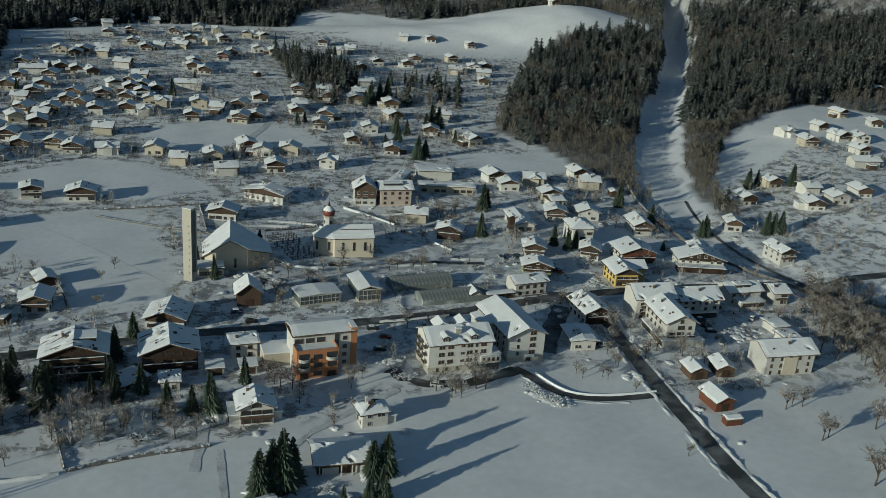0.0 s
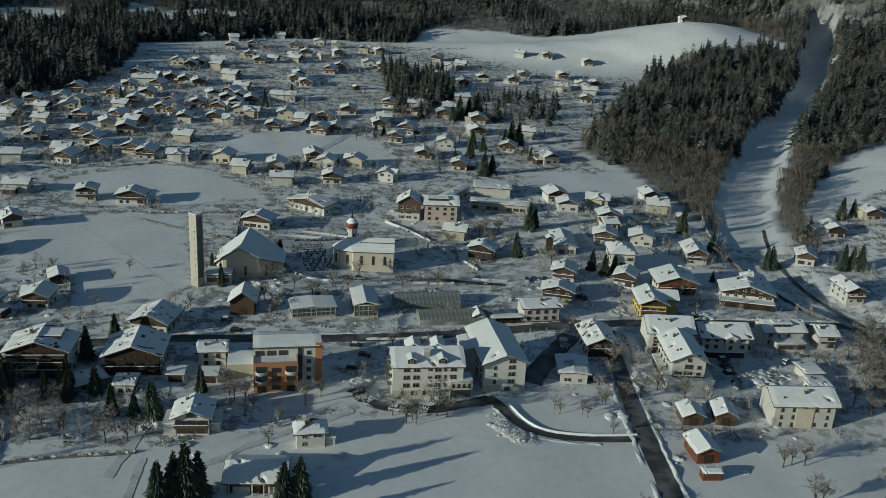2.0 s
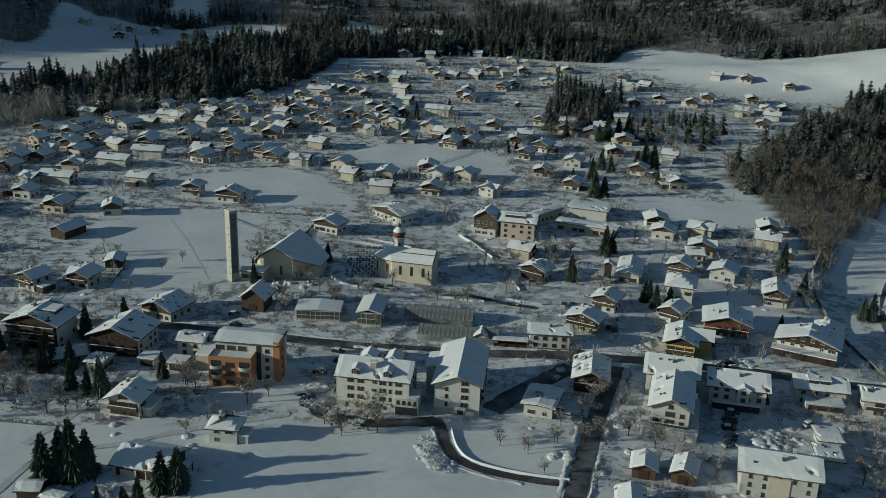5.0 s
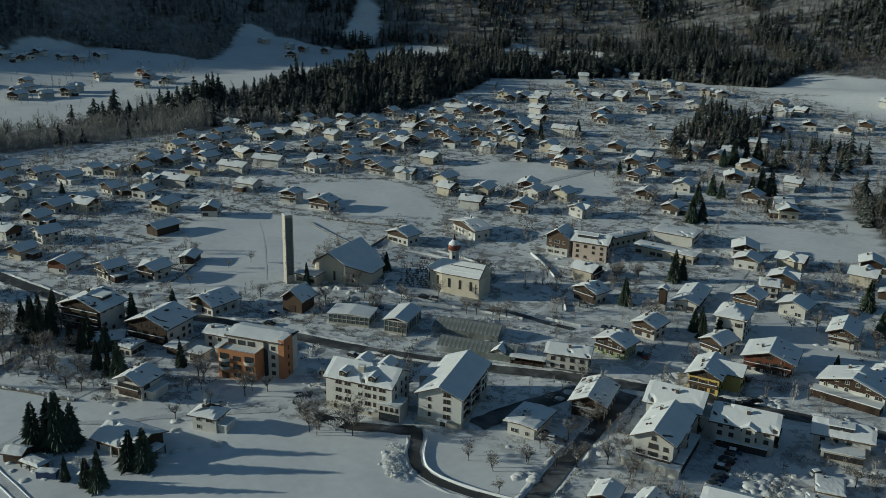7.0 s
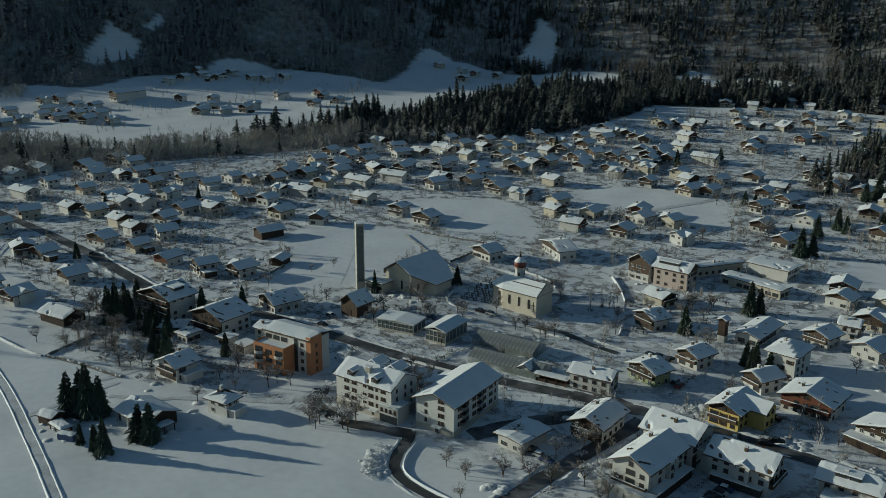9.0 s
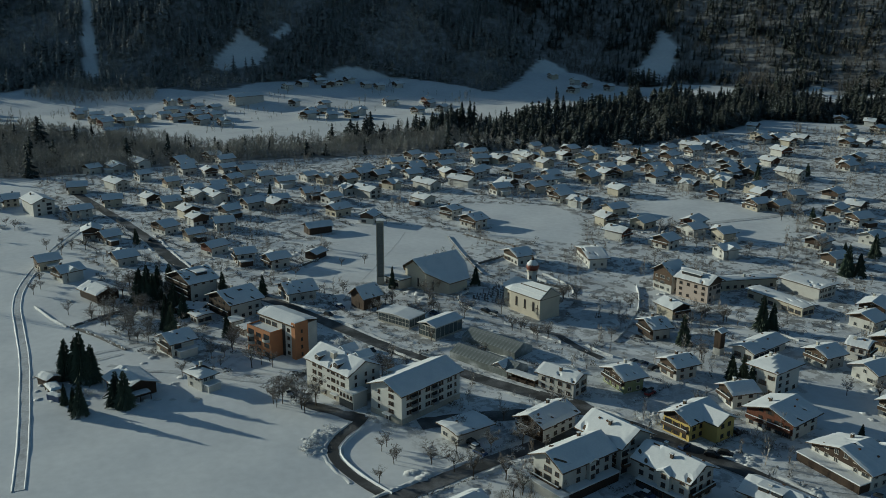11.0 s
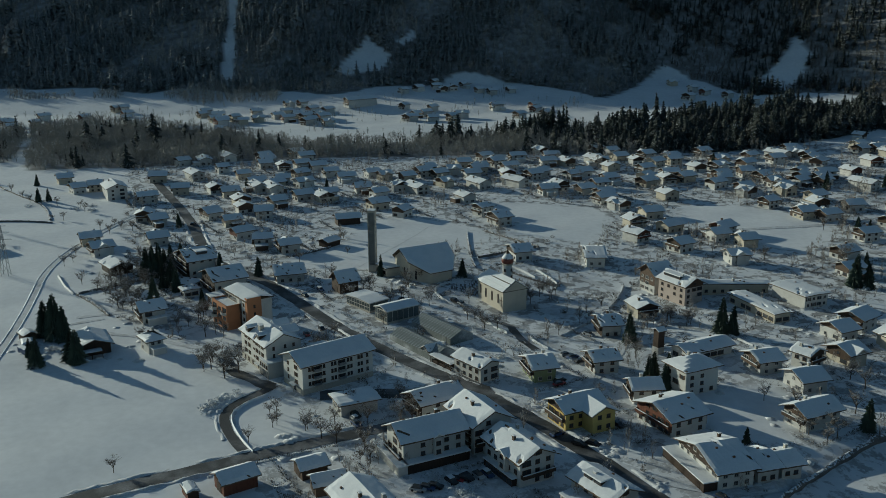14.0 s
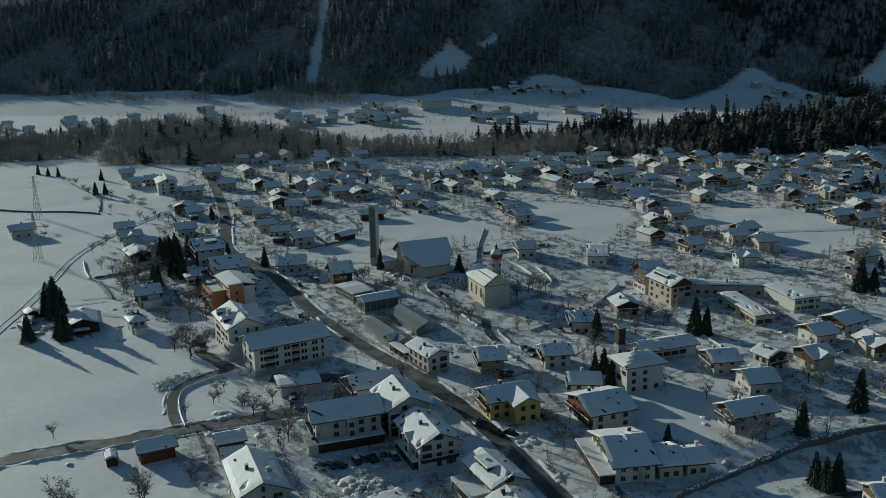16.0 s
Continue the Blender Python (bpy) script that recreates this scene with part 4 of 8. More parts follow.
house(-251.2, 499.6, 10.4, 12.2, 11.1, 4.5, 2.3, "w")
house(-223.3, 472.2, 14.4, 11.7, 12.2, 4.4, 2.2, "b")
house(-207.4, 478.3, 6.3, 12.3, 11.0, 4.6, 2.3, "w")
house(-286.7, 466.2, 32.3, 11.6, 11.4, 4.0, 2.2, "w")
house(-312.3, 355.3, 15.1, 10.6, 10.3, 4.0, 2.0, "w")
house(-302.5, 336.6, 5.5, 10.7, 12.9, 4.2, 2.0, "w")
house(-297.7, 568.0, 6.6, 10.5, 11.3, 4.6, 2.0, "y")
house(-267.9, 570.4, 100.2, 11.7, 11.0, 4.1, 2.2, "b")
house(-239.3, 547.1, 15.8, 12.1, 12.6, 4.5, 2.3, "b")
house(-239.9, 572.9, 14.3, 10.6, 11.9, 4.3, 2.0, "b")
house(-241.5, 591.3, -5.0, 12.4, 10.4, 4.4, 2.4, "b")
house(-275.8, 634.8, 4.5, 11.9, 12.0, 4.6, 2.3, "b")
house(-309.2, 667.6, 7.3, 11.6, 12.9, 4.5, 2.2, "w")
house(-228.7, 622.6, 33.5, 10.8, 11.0, 4.4, 2.1, "w")
house(-256.0, 655.5, 33.3, 11.2, 12.6, 4.1, 2.1, "b")
house(-193.2, 588.4, 13.6, 10.3, 10.6, 4.3, 2.0, "y")
house(-209.8, 625.2, 9.7, 12.4, 12.0, 4.0, 2.4, "b")
house(-244.9, 688.8, 92.3, 12.4, 13.2, 4.6, 2.4, "r")
house(-271.9, 721.8, 97.8, 10.9, 10.7, 4.6, 2.1, "b")
house(-199.7, 566.0, 9.3, 12.0, 10.5, 4.1, 2.3, "b")
house(-195.0, 513.4, 97.3, 12.0, 12.2, 4.3, 2.3, "y")
house(-251.0, 525.2, 34.8, 10.9, 11.7, 4.0, 2.1, "w")
house(-157.6, 556.7, 15.9, 10.6, 10.2, 4.7, 2.0, "w")
house(-162.4, 589.9, 15.3, 12.3, 12.2, 4.5, 2.3, "y")
house(-129.0, 561.3, 1.5, 11.9, 11.8, 4.5, 2.3, "w")
house(-137.3, 596.1, -4.4, 11.5, 11.6, 4.0, 2.2, "b")
house(-179.5, 475.7, 109.8, 10.7, 12.8, 4.1, 2.0, "w")
house(-156.9, 484.3, 5.4, 11.8, 12.8, 4.2, 2.2, "y")
house(-139.2, 466.9, 96.8, 12.2, 10.1, 4.7, 2.3, "w")
house(-112.4, 455.6, 110.2, 10.6, 12.7, 4.6, 2.0, "r")
house(-89.7, 467.9, 15.3, 11.9, 10.6, 4.6, 2.3, "w")
house(-112.5, 502.9, 25.4, 11.9, 12.9, 4.6, 2.3, "r")
house(-87.9, 501.6, 1.3, 11.6, 10.3, 4.4, 2.2, "y")
house(-182.3, 636.7, 103.9, 11, 19, 4.6, 2.1, "W")
house(-196.6, 699.6, 12.5, 10.9, 12.7, 4.4, 2.1, "b")
house(-185.2, 746.3, 7.2, 11.0, 12.7, 4.6, 2.1, "r")
house(-147.3, 693.2, 31.9, 5.5, 6.5, 2.6, 1.0, "s")
house(-109.1, 649.4, 5.3, 11.1, 10.3, 4.5, 2.1, "b")
house(-85.6, 637.2, 7.3, 11.5, 11.9, 4.1, 2.2, "b")
house(-68.0, 637.5, 15.1, 12.3, 12.2, 4.0, 2.3, "b")
house(-129.6, 619.2, 17.3, 12.1, 11.6, 3.9, 2.3, "b")
house(-100.7, 591.7, 21.0, 10.3, 12.3, 3.9, 2.0, "b")
house(-80.8, 562.8, 3.5, 10.6, 11.2, 4.6, 2.0, "b")
house(-57.1, 533.6, 13.8, 11.2, 11.9, 3.9, 2.1, "w")
house(-79.7, 585.4, -2.6, 12.4, 12.4, 4.6, 2.4, "b")
house(-50.4, 562.2, 9.8, 11.9, 11.4, 4.0, 2.3, "w")
house(-39.2, 599.1, 27.1, 12.3, 13.0, 4.1, 2.3, "b")
house(-43.3, 629.5, 14.3, 12.2, 11.0, 4.4, 2.3, "b")
house(-13.5, 568.1, 4.8, 11.4, 10.1, 4.1, 2.2, "b")
house(-7.0, 605.6, 99.4, 12.0, 10.3, 4.7, 2.3, "r")
house(5.1, 563.3, 123.4, 10.5, 10.7, 4.6, 2.0, "w")
house(-33.1, 519.3, 4.8, 10.6, 11.1, 4.3, 2.0, "b")
house(-64.4, 482.9, -2.5, 10.7, 10.8, 4.6, 2.0, "w")
house(-343.1, 851.0, 32.1, 11.5, 12.1, 4.6, 2.2, "w")
house(-319.6, 860.7, 119.8, 12.2, 10.6, 4.5, 2.3, "w")
house(-344.9, 753.2, 119.1, 10.8, 10.1, 4.2, 2.0, "w")
house(-305.4, 723.0, 16.6, 12.5, 11.9, 4.2, 2.4, "w")
house(-278.7, 739.8, 109.5, 12.4, 13.0, 4.4, 2.4, "w")
house(-268.6, 780.4, 13.7, 10.4, 12.9, 4.5, 2.0, "w")
house(-242.9, 768.8, 95.5, 10.7, 10.4, 4.3, 2.0, "b")
house(-317.0, 909.1, -1.1, 11.5, 11.2, 4.5, 2.2, "w")
house(-289.6, 902.9, 112.0, 10.6, 10.7, 4.1, 2.0, "w")
house(-255.0, 853.1, 1.1, 10.7, 12.0, 4.2, 2.0, "w")
house(-286.2, 926.4, 4.7, 10.7, 11.1, 4.7, 2.0, "b")
house(-223.2, 874.7, 114.7, 10.4, 10.6, 4.6, 2.0, "y")
house(-243.1, 937.7, 11.5, 10.4, 11.0, 4.5, 2.0, "b")
house(-121.0, 852.0, -7.1, 10.6, 11.2, 4.3, 2.0, "w")
house(-100.7, 812.4, 98.0, 10.4, 12.5, 4.5, 2.0, "w")
house(-76.5, 745.2, 21.7, 10.6, 10.9, 4.3, 2.0, "w")
house(-101.4, 765.0, 22.1, 11.5, 10.6, 4.4, 2.2, "w")
house(-242.3, 884.6, 7.7, 11.6, 12.3, 3.9, 2.2, "w")
house(-234.6, 794.1, 89.1, 10.4, 10.6, 4.1, 2.0, "w")
house(-251.6, 760.1, 20.2, 11.0, 12.0, 4.0, 2.1, "w")
house(-288.2, 726.9, 6.4, 12.4, 13.0, 4.1, 2.4, "b")
house(-280.8, 663.5, 25.1, 11.5, 11.7, 4.2, 2.2, "b")
house(-216.0, 556.2, 17.9, 10.6, 12.8, 4.4, 2.0, "w")
house(-121.4, 569.6, 9.5, 10.6, 12.3, 4.4, 2.0, "b")
house(-207.2, 830.1, 29.8, 10.5, 13.0, 4.5, 2.0, "b")
house(-167.6, 792.2, 19.3, 11.5, 10.8, 3.9, 2.2, "w")
house(-219.6, 215.0, 86.2, 11.3, 10.9, 4.5, 2.2, "w")
house(-344.7, 156.0, 16.8, 12.3, 10.9, 4.2, 2.3, "w")
house(-308.0, 168.8, 25.0, 12.2, 10.2, 4.2, 2.3, "w")
house(-288.0, 193.0, 105.0, 14, 22, 7.4, 2.8, "W")
house(-268.0, 213.0, 14.0, 10.7, 12.9, 4.6, 2.0, "w")
house(-178.0, 138.5, 24.0, 12.5, 13.5, 4.2, 2.2, "w")
house(-286.5, 252.6, 105.3, 10.9, 11.7, 4.2, 2.1, "w")
house(-246.9, 267.4, 104.0, 11.7, 12.1, 4.4, 2.2, "w")
house(-286.5, 278.3, 104.6, 11, 19, 4.0, 2.1, "W")
house(-291.1, 290.5, 26.1, 11.0, 10.9, 4.4, 2.1, "w")
house(-336.3, 239.3, 109.7, 11, 19, 4.7, 2.1, "W")
house(-392.4, 229.7, 26.8, 11.2, 11.0, 4.2, 2.1, "w")
house(-393.9, 245.1, 98.9, 11, 19, 4.0, 2.1, "W")
house(-403.4, 261.7, 105.8, 11, 19, 4.1, 2.1, "W")
house(-398.7, 287.9, 27.2, 12.4, 11.4, 4.2, 2.4, "w")
house(-366.1, 287.3, 10.4, 11.0, 11.0, 4.2, 2.1, "w")
house(-358.5, 312.2, 16.6, 11.1, 12.1, 4.2, 2.1, "w")
house(-409.1, 312.7, 24.0, 12.1, 11.1, 4.6, 2.3, "w")
house(-356.3, 257.6, 15.8, 10.4, 10.0, 4.6, 2.0, "w")
house(-244, 315.6, 107.6, 11.7, 11.8, 4.1, 2.2, "w")
house(-134.5, 286.2, 14.7, 10.8, 11.4, 4.5, 2.1, "w")
house(-141, 306.8, 37.5, 8, 10, 2.7, 1.4, "d")
house(-195.7, 261.0, 14.8, 10.0, 11.0, 4.0, 2.0, "w")
house(-173.0, 192.0, 14.3, 11.1, 11.1, 4.4, 2.1, "b")
house(-151.6, 199.5, 22.6, 11.6, 11.6, 4.6, 2.2, "w")
house(-167.2, 224.3, 14.0, 11.9, 11.3, 4.0, 2.3, "w")
house(-264.4, 365.7, 99.3, 10.9, 10.4, 4.3, 2.1, "w")
house(-217.0, 343.2, 18.0, 12.0, 12.8, 4.2, 2.3, "w")
house(-312.4, 179.1, 4.9, 12.3, 10.3, 4.6, 2.3, "w")
house(-333.3, 216.2, -2.5, 12.5, 12.7, 4.5, 2.4, "w")
house(-288.3, 231.8, 0.9, 11.6, 12.0, 4.6, 2.2, "w")
house(-566.4, 222.2, 19.7, 11.0, 10.1, 4.6, 2.1, "w")
house(-553.0, 258.0, 4.8, 10.7, 11.5, 4.6, 2.0, "w")
house(-606.6, 279.2, 4.2, 11.2, 11.3, 4.6, 2.1, "w")
house(218.1, 613.0, 116.8, 11.8, 12.4, 4.3, 2.2, "w")
house(247.3, 632.8, 26.7, 10.9, 10.5, 4.2, 2.1, "b")
house(225.7, 590.5, 12.6, 11.8, 13.1, 4.5, 2.2, "w")
house(251.7, 608.9, 28.2, 12.4, 13.0, 4.5, 2.4, "w")
house(265.0, 607.7, 7.8, 12.0, 12.9, 4.5, 2.3, "w")
house(253.3, 577.0, 22.8, 10.9, 12.0, 4.0, 2.1, "w")
house(244.3, 547.3, 102.5, 11, 19, 4.1, 2.1, "W")
house(277.3, 680.2, 30.0, 10.6, 12.6, 4.6, 2.0, "b")
house(341.6, 776.7, 18.6, 10.9, 10.2, 4.0, 2.1, "w")
house(295.3, 659.1, 0.6, 10.8, 12.6, 4.0, 2.1, "w")
house(179.1, 507.6, 19.2, 10.7, 10.0, 4.1, 2.0, "w")
house(194.3, 493.5, 105.8, 11.4, 11.1, 4.4, 2.2, "r")
house(188.3, 468.8, 7.9, 11.9, 12.9, 4.2, 2.3, "w")
house(219.6, 488.0, 11.0, 10.5, 12.8, 4.2, 2.0, "b")
house(203.5, 476.5, 10.6, 12.2, 11.2, 4.1, 2.3, "w")
house(156.5, 477.5, 14.1, 10.5, 12.7, 4.4, 2.0, "w")
house(23.4, 481.2, 24.4, 12.2, 12.3, 4.6, 2.3, "w")
house(31.1, 468.1, 11.3, 12.3, 10.3, 4.0, 2.3, "w")
house(44.8, 481.7, 94.9, 11.3, 12.8, 4.3, 2.1, "b")
house(70.3, 501.9, 19.3, 10.8, 12.0, 4.1, 2.1, "w")
house(74.3, 482.3, 97.2, 11.2, 11.8, 4.6, 2.1, "w")
house(86.1, 471.9, 9.3, 5.5, 6.5, 2.6, 1.0, "s")
house(12.2, 552.3, 34.0, 11.8, 11.2, 4.3, 2.2, "w")
house(-2.0, 766.0, 96.8, 12.2, 11.7, 4.0, 2.3, "b")
house(20.9, 729.0, 3.9, 10.5, 11.5, 4.0, 2.0, "b")
house(13.5, 782.1, 6.9, 12.0, 10.6, 4.5, 2.3, "w")
house(23.2, 796.1, 12.7, 10.9, 12.9, 3.9, 2.1, "w")
house(21.2, 759.6, 94.2, 11.4, 12.8, 4.2, 2.2, "r")
house(-6.2, 818.8, 21.2, 10.7, 13.1, 4.7, 2.0, "w")
house(9.9, 882.0, 21.8, 10.4, 10.7, 4.5, 2.0, "b")
house(93.3, 996.7, 27.2, 11.5, 10.4, 4.0, 2.2, "b")
house(-236.9, 487.4, 6.8, 11.3, 11.0, 4.6, 2.1, "w")
house(-234.7, 518.2, 22.1, 12.0, 12.6, 4.3, 2.3, "w")
house(-196.6, 473.7, 13.7, 11.9, 12.9, 4.6, 2.3, "w")
house(-125.2, 480.2, 18.4, 11.4, 13.1, 4.0, 2.2, "w")
house(-101.8, 494.3, 6.0, 11.6, 10.5, 4.3, 2.2, "w")
house(-187.9, 561.0, 112.0, 11.1, 10.6, 4.2, 2.1, "w")
house(-221.4, 656.0, 97.7, 11.3, 12.1, 4.1, 2.2, "r")
house(-184.9, 690.6, 7.5, 11.3, 12.2, 3.9, 2.1, "b")
house(-126.5, 761.7, 12.6, 10.7, 12.6, 3.9, 2.0, "b")
house(-288.7, 835.1, 11.3, 10.9, 12.5, 4.5, 2.1, "w")
house(-301.8, 815.4, 16.0, 11.2, 11.2, 4.2, 2.1, "w")
house(-289.7, 713.4, 16.1, 11.6, 11.2, 4.0, 2.2, "b")
house(-293.4, 660.8, -12.5, 11.9, 13.0, 4.3, 2.3, "w")
house(-225.4, 593.5, 18.8, 12.0, 10.3, 4.5, 2.3, "b")
house(-214.3, 615.1, 21.5, 12.0, 10.2, 4.4, 2.3, "w")
house(-199.4, 620.1, 24.1, 10.4, 12.2, 4.1, 2.0, "b")
house(-183.3, 584.1, 103.1, 11.2, 11.6, 4.7, 2.1, "y")
house(-228.0, 568.2, -11.0, 10.4, 10.4, 4.2, 2.0, "b")
house(-266.1, 585.4, 19.3, 12.3, 12.6, 4.6, 2.3, "w")
house(-253.6, 543.6, -1.0, 10.9, 12.4, 4.5, 2.1, "b")
house(-101.2, 606.0, 109.0, 11.1, 10.8, 4.2, 2.1, "b")
house(-92.3, 655.2, 101.6, 11.6, 11.4, 4.1, 2.2, "b")
house(-67.7, 652.1, 113.4, 12.2, 10.9, 4.6, 2.3, "b")
house(-66.3, 689.3, 111.0, 11.2, 12.5, 4.3, 2.1, "b")
house(-227.5, 780.2, 86.4, 12.2, 11.6, 4.1, 2.3, "w")
house(-235.1, 952.2, 20.0, 10.9, 12.0, 4.3, 2.1, "w")
house(-223.3, 950.8, 1.1, 11.8, 10.9, 4.4, 2.2, "b")
house(-271.6, 946.6, 12.5, 12.3, 11.2, 4.3, 2.3, "w")
house(-298.2, 947.2, 14.3, 11.7, 11.2, 4.6, 2.2, "w")
house(-192.2, 862.5, 5.9, 10.8, 12.0, 4.4, 2.0, "w")
house(-178.1, 861.3, 35.5, 11.3, 12.1, 4.3, 2.1, "w")
house(-182.3, 762.8, 12.7, 11.2, 12.8, 4.6, 2.1, "b")
house(-152.9, 785.8, 17.8, 10.9, 13.0, 4.1, 2.1, "b")
house(-52.2, 892.7, 89.5, 11.4, 10.5, 4.1, 2.2, "b")
house(-27.1, 891.9, 10.0, 11.1, 13.0, 4.0, 2.1, "b")
house(-40.9, 775.1, 10.9, 11.3, 10.5, 4.2, 2.2, "w")
house(-36.3, 803.8, 8.5, 11.5, 11.5, 4.3, 2.2, "b")
house(-65.9, 773.3, 20.4, 11.4, 10.4, 4.4, 2.2, "w")
house(-94.3, 827.6, 89.2, 11.5, 11.0, 4.4, 2.2, "b")
house(-199.8, 714.1, 23.5, 11.7, 11.8, 4.6, 2.2, "b")
house(-232.1, 819.0, 18.4, 11.7, 10.4, 3.9, 2.2, "b")
house(-212.6, 807.5, 133.3, 11.5, 10.8, 4.5, 2.2, "b")
house(-167.6, 265.3, 25.0, 10.4, 11.6, 4.1, 2.0, "r")
house(-147.5, 274.8, 0.5, 10.7, 10.5, 5.2, 1.8, "w")
house(-208.5, 222, 19.5, 12.1, 10.3, 4.0, 2.3, "w")
house(-37.5, 186.3, 121.8, 5.5, 6.5, 2.6, 1.0, "s")
house(-687.5, 403.2, 20, 14, 36, 7.5, 2.7, "b")
house(-737.9, 476.6, 25.4, 12.5, 11.9, 4.7, 2.4, "w")
house(-761.6, 500.1, 29.5, 10.4, 10.0, 4.7, 2.0, "w")
house(-742.6, 498.1, 6.0, 11.1, 12.3, 4.4, 2.1, "b")
house(-727.5, 513.6, 90.2, 11.5, 13.0, 4.3, 2.2, "w")
house(-736.1, 529.8, 14.8, 11.4, 11.8, 4.6, 2.2, "w")
house(-709.2, 539.9, 10.7, 11.5, 11.7, 4.4, 2.2, "w")
house(-697.3, 550.7, 6.1, 12.2, 11.1, 4.5, 2.3, "w")
house(-698.1, 572.3, 9.7, 12.5, 10.7, 4.2, 2.4, "w")
house(-668.0, 751.3, 1.5, 10.9, 10.8, 4.5, 2.1, "y")
house(-731.3, 458.7, 27.5, 10.7, 10.4, 4.5, 2.0, "w")
house(-723.5, 501.9, 95.4, 11.4, 10.5, 4.4, 2.2, "b")
house(-557.4, 235.2, 0.2, 10.8, 11.8, 4.0, 2.1, "w")
house(-609.8, 260.6, 15.5, 12.0, 10.8, 4.1, 2.3, "w")
house(-619.0, 293.8, 8.8, 11.5, 12.6, 4.6, 2.2, "w")
house(112.6, 393.8, 3.1, 10.5, 8.0, 3.5, 1.8, "plain", 1, win="d")
house(51.5, 456.5, 13.1, 12.3, 10.2, 4.3, 2.3, "b")
house(67.6, 430.4, 3.1, 12.3, 11.0, 4.2, 2.3, "w")
house(-13.7, 413.4, 92.6, 10.7, 11.6, 4.5, 2.0, "b")
house(-305.0, 388.8, 17.7, 12.5, 11.6, 4.5, 2.4, "w")
house(-269.2, 395.4, 23.7, 12.3, 10.1, 4.0, 2.3, "w")
house(-308.2, 410.2, 6.7, 11.7, 11.1, 4.4, 2.2, "w")
house(-292.2, 419.3, 5.7, 11.6, 12.3, 4.1, 2.2, "w")
house(-318.8, 432.0, 15.2, 10.4, 11.4, 4.0, 2.0, "w")
house(-287.6, 442.9, 87.2, 11.3, 12.5, 4.0, 2.2, "w")
house(-278.0, 457.4, 18.8, 12.0, 10.7, 4.5, 2.3, "w")
house(-321.9, 483.0, -2.7, 10.9, 12.5, 4.2, 2.1, "w")
house(-271.4, 482.5, 24.0, 10.6, 12.6, 4.0, 2.0, "w")
house(-311.5, 518.3, 88.3, 12.2, 10.8, 4.1, 2.3, "w")
house(-306.8, 544.1, 92.8, 11.0, 10.2, 4.1, 2.1, "w")
house(-294.7, 553.1, 23.1, 11.7, 11.9, 4.6, 2.2, "y")
house(-312.7, 573.8, 21.2, 11.1, 13.1, 4.1, 2.1, "w")
house(-318.5, 601.5, 15.4, 11.9, 12.2, 4.7, 2.3, "b")
house(-288.3, 599.0, 6.5, 11.9, 12.6, 4.4, 2.3, "b")
house(-270.0, 609.0, 17.3, 11.8, 12.5, 4.0, 2.2, "b")
house(-293.4, 625.8, 19.4, 10.6, 11.9, 4.1, 2.0, "w")
house(-293.3, 647.8, 109.1, 11, 19, 4.1, 2.1, "W")
house(-204.4, 606.8, 17.8, 10.8, 10.9, 4.0, 2.1, "w")
house(-148.2, 581.8, 92.4, 12.1, 10.0, 4.0, 2.3, "w")
house(-238.7, 534.2, 94.8, 12.0, 10.3, 4.5, 2.3, "b")
house(-239.1, 461.3, 105.9, 12.1, 11.2, 4.6, 2.3, "w")
house(-266.8, 657.6, 21.3, 11.5, 11.5, 4.4, 2.2, "b")
house(-220.4, 636.2, -6.8, 10.7, 13.2, 4.5, 2.0, "b")
house(-208.4, 590.9, 2.5, 11.3, 10.0, 4.1, 2.2, "w")

# cross wing of the yellow house
yw = [o for o in scene.objects if o.get("label", "").startswith("yellow plaster house")][0]
part("cross_wing", Stack().prism([(-3.8, -0.6), (3.8, -0.6), (3.8, 5.6), (0, 7.2), (-3.8, 5.6)], 0, 9.8).mesh("cross_wing", PLASTER["y"]), yw, pose(0, 2.8, 0, 0, 0, -90))
part("cross_roof", chevron(9.6, 10.8, 5.6, 2.2, 0.2).mesh("cross_roof", EAVES), yw, pose(0, 2.8, 0, 0, 0, -90) @ pose(0, 5.4, 0))
part("cross_snow", chevron(9.4, 10.6, 5.6, 2.2, 0.3).mesh("cross_snow", ROOF_SNOW), yw, pose(0, 2.8, 0.32, 0, 0, -90) @ pose(0, 5.4, 0))
for zz in (1.0, 4.0):
    for xx in (-1.5, 1.5):
        part("window", WIN["d"], yw, pose(9.82, 2.8 + xx, zz, 0, 0, 90))

# ---- new church with its free-standing bell tower ----
tower = thing("bell_tower", "tall plain square concrete bell tower beside the new church", "tower", pose(-92.5, 320.5, ground(-92.5, 320.5), 0, 0, -21))
s = Stack()
for x0, x1, y0, y1 in ((-1.9, -1.55, -1.6, 1.6), (-1.55, 1.9, -1.6, -1.25), (-1.55, 1.9, 1.25, 1.6)):
    s.box(x0, x1, y0, y1, -0.5, 28.0)
s.box(1.5, 1.9, -1.25, 1.25, -0.5, 3.4).box(1.5, 1.9, -1.25, 1.25, 27.2, 28.0)
part("shaft", s.mesh("shaft", CONCRETE), tower)
part("recess_panel", Stack().box(1.3, 1.45, -1.25, 1.25, 3.4, 27.2).mesh("recess_panel", SHEET), tower, label="dark sheet-metal panel set back between concrete ribs")
LOUVRE = Stack().box(-0.12, 0.12, -1.25, 1.25, 0, 0.1).mesh("louvre", SHEET)
for k in range(24):
    part("louvre", LOUVRE, tower, pose(1.58, 0, 3.9 + 0.98 * k))
part("roof_slab", Stack().box(-1.5, 1.5, -1.2, 1.2, 26.9, 27.15).mesh("roof_slab", CONCRETE), tower)
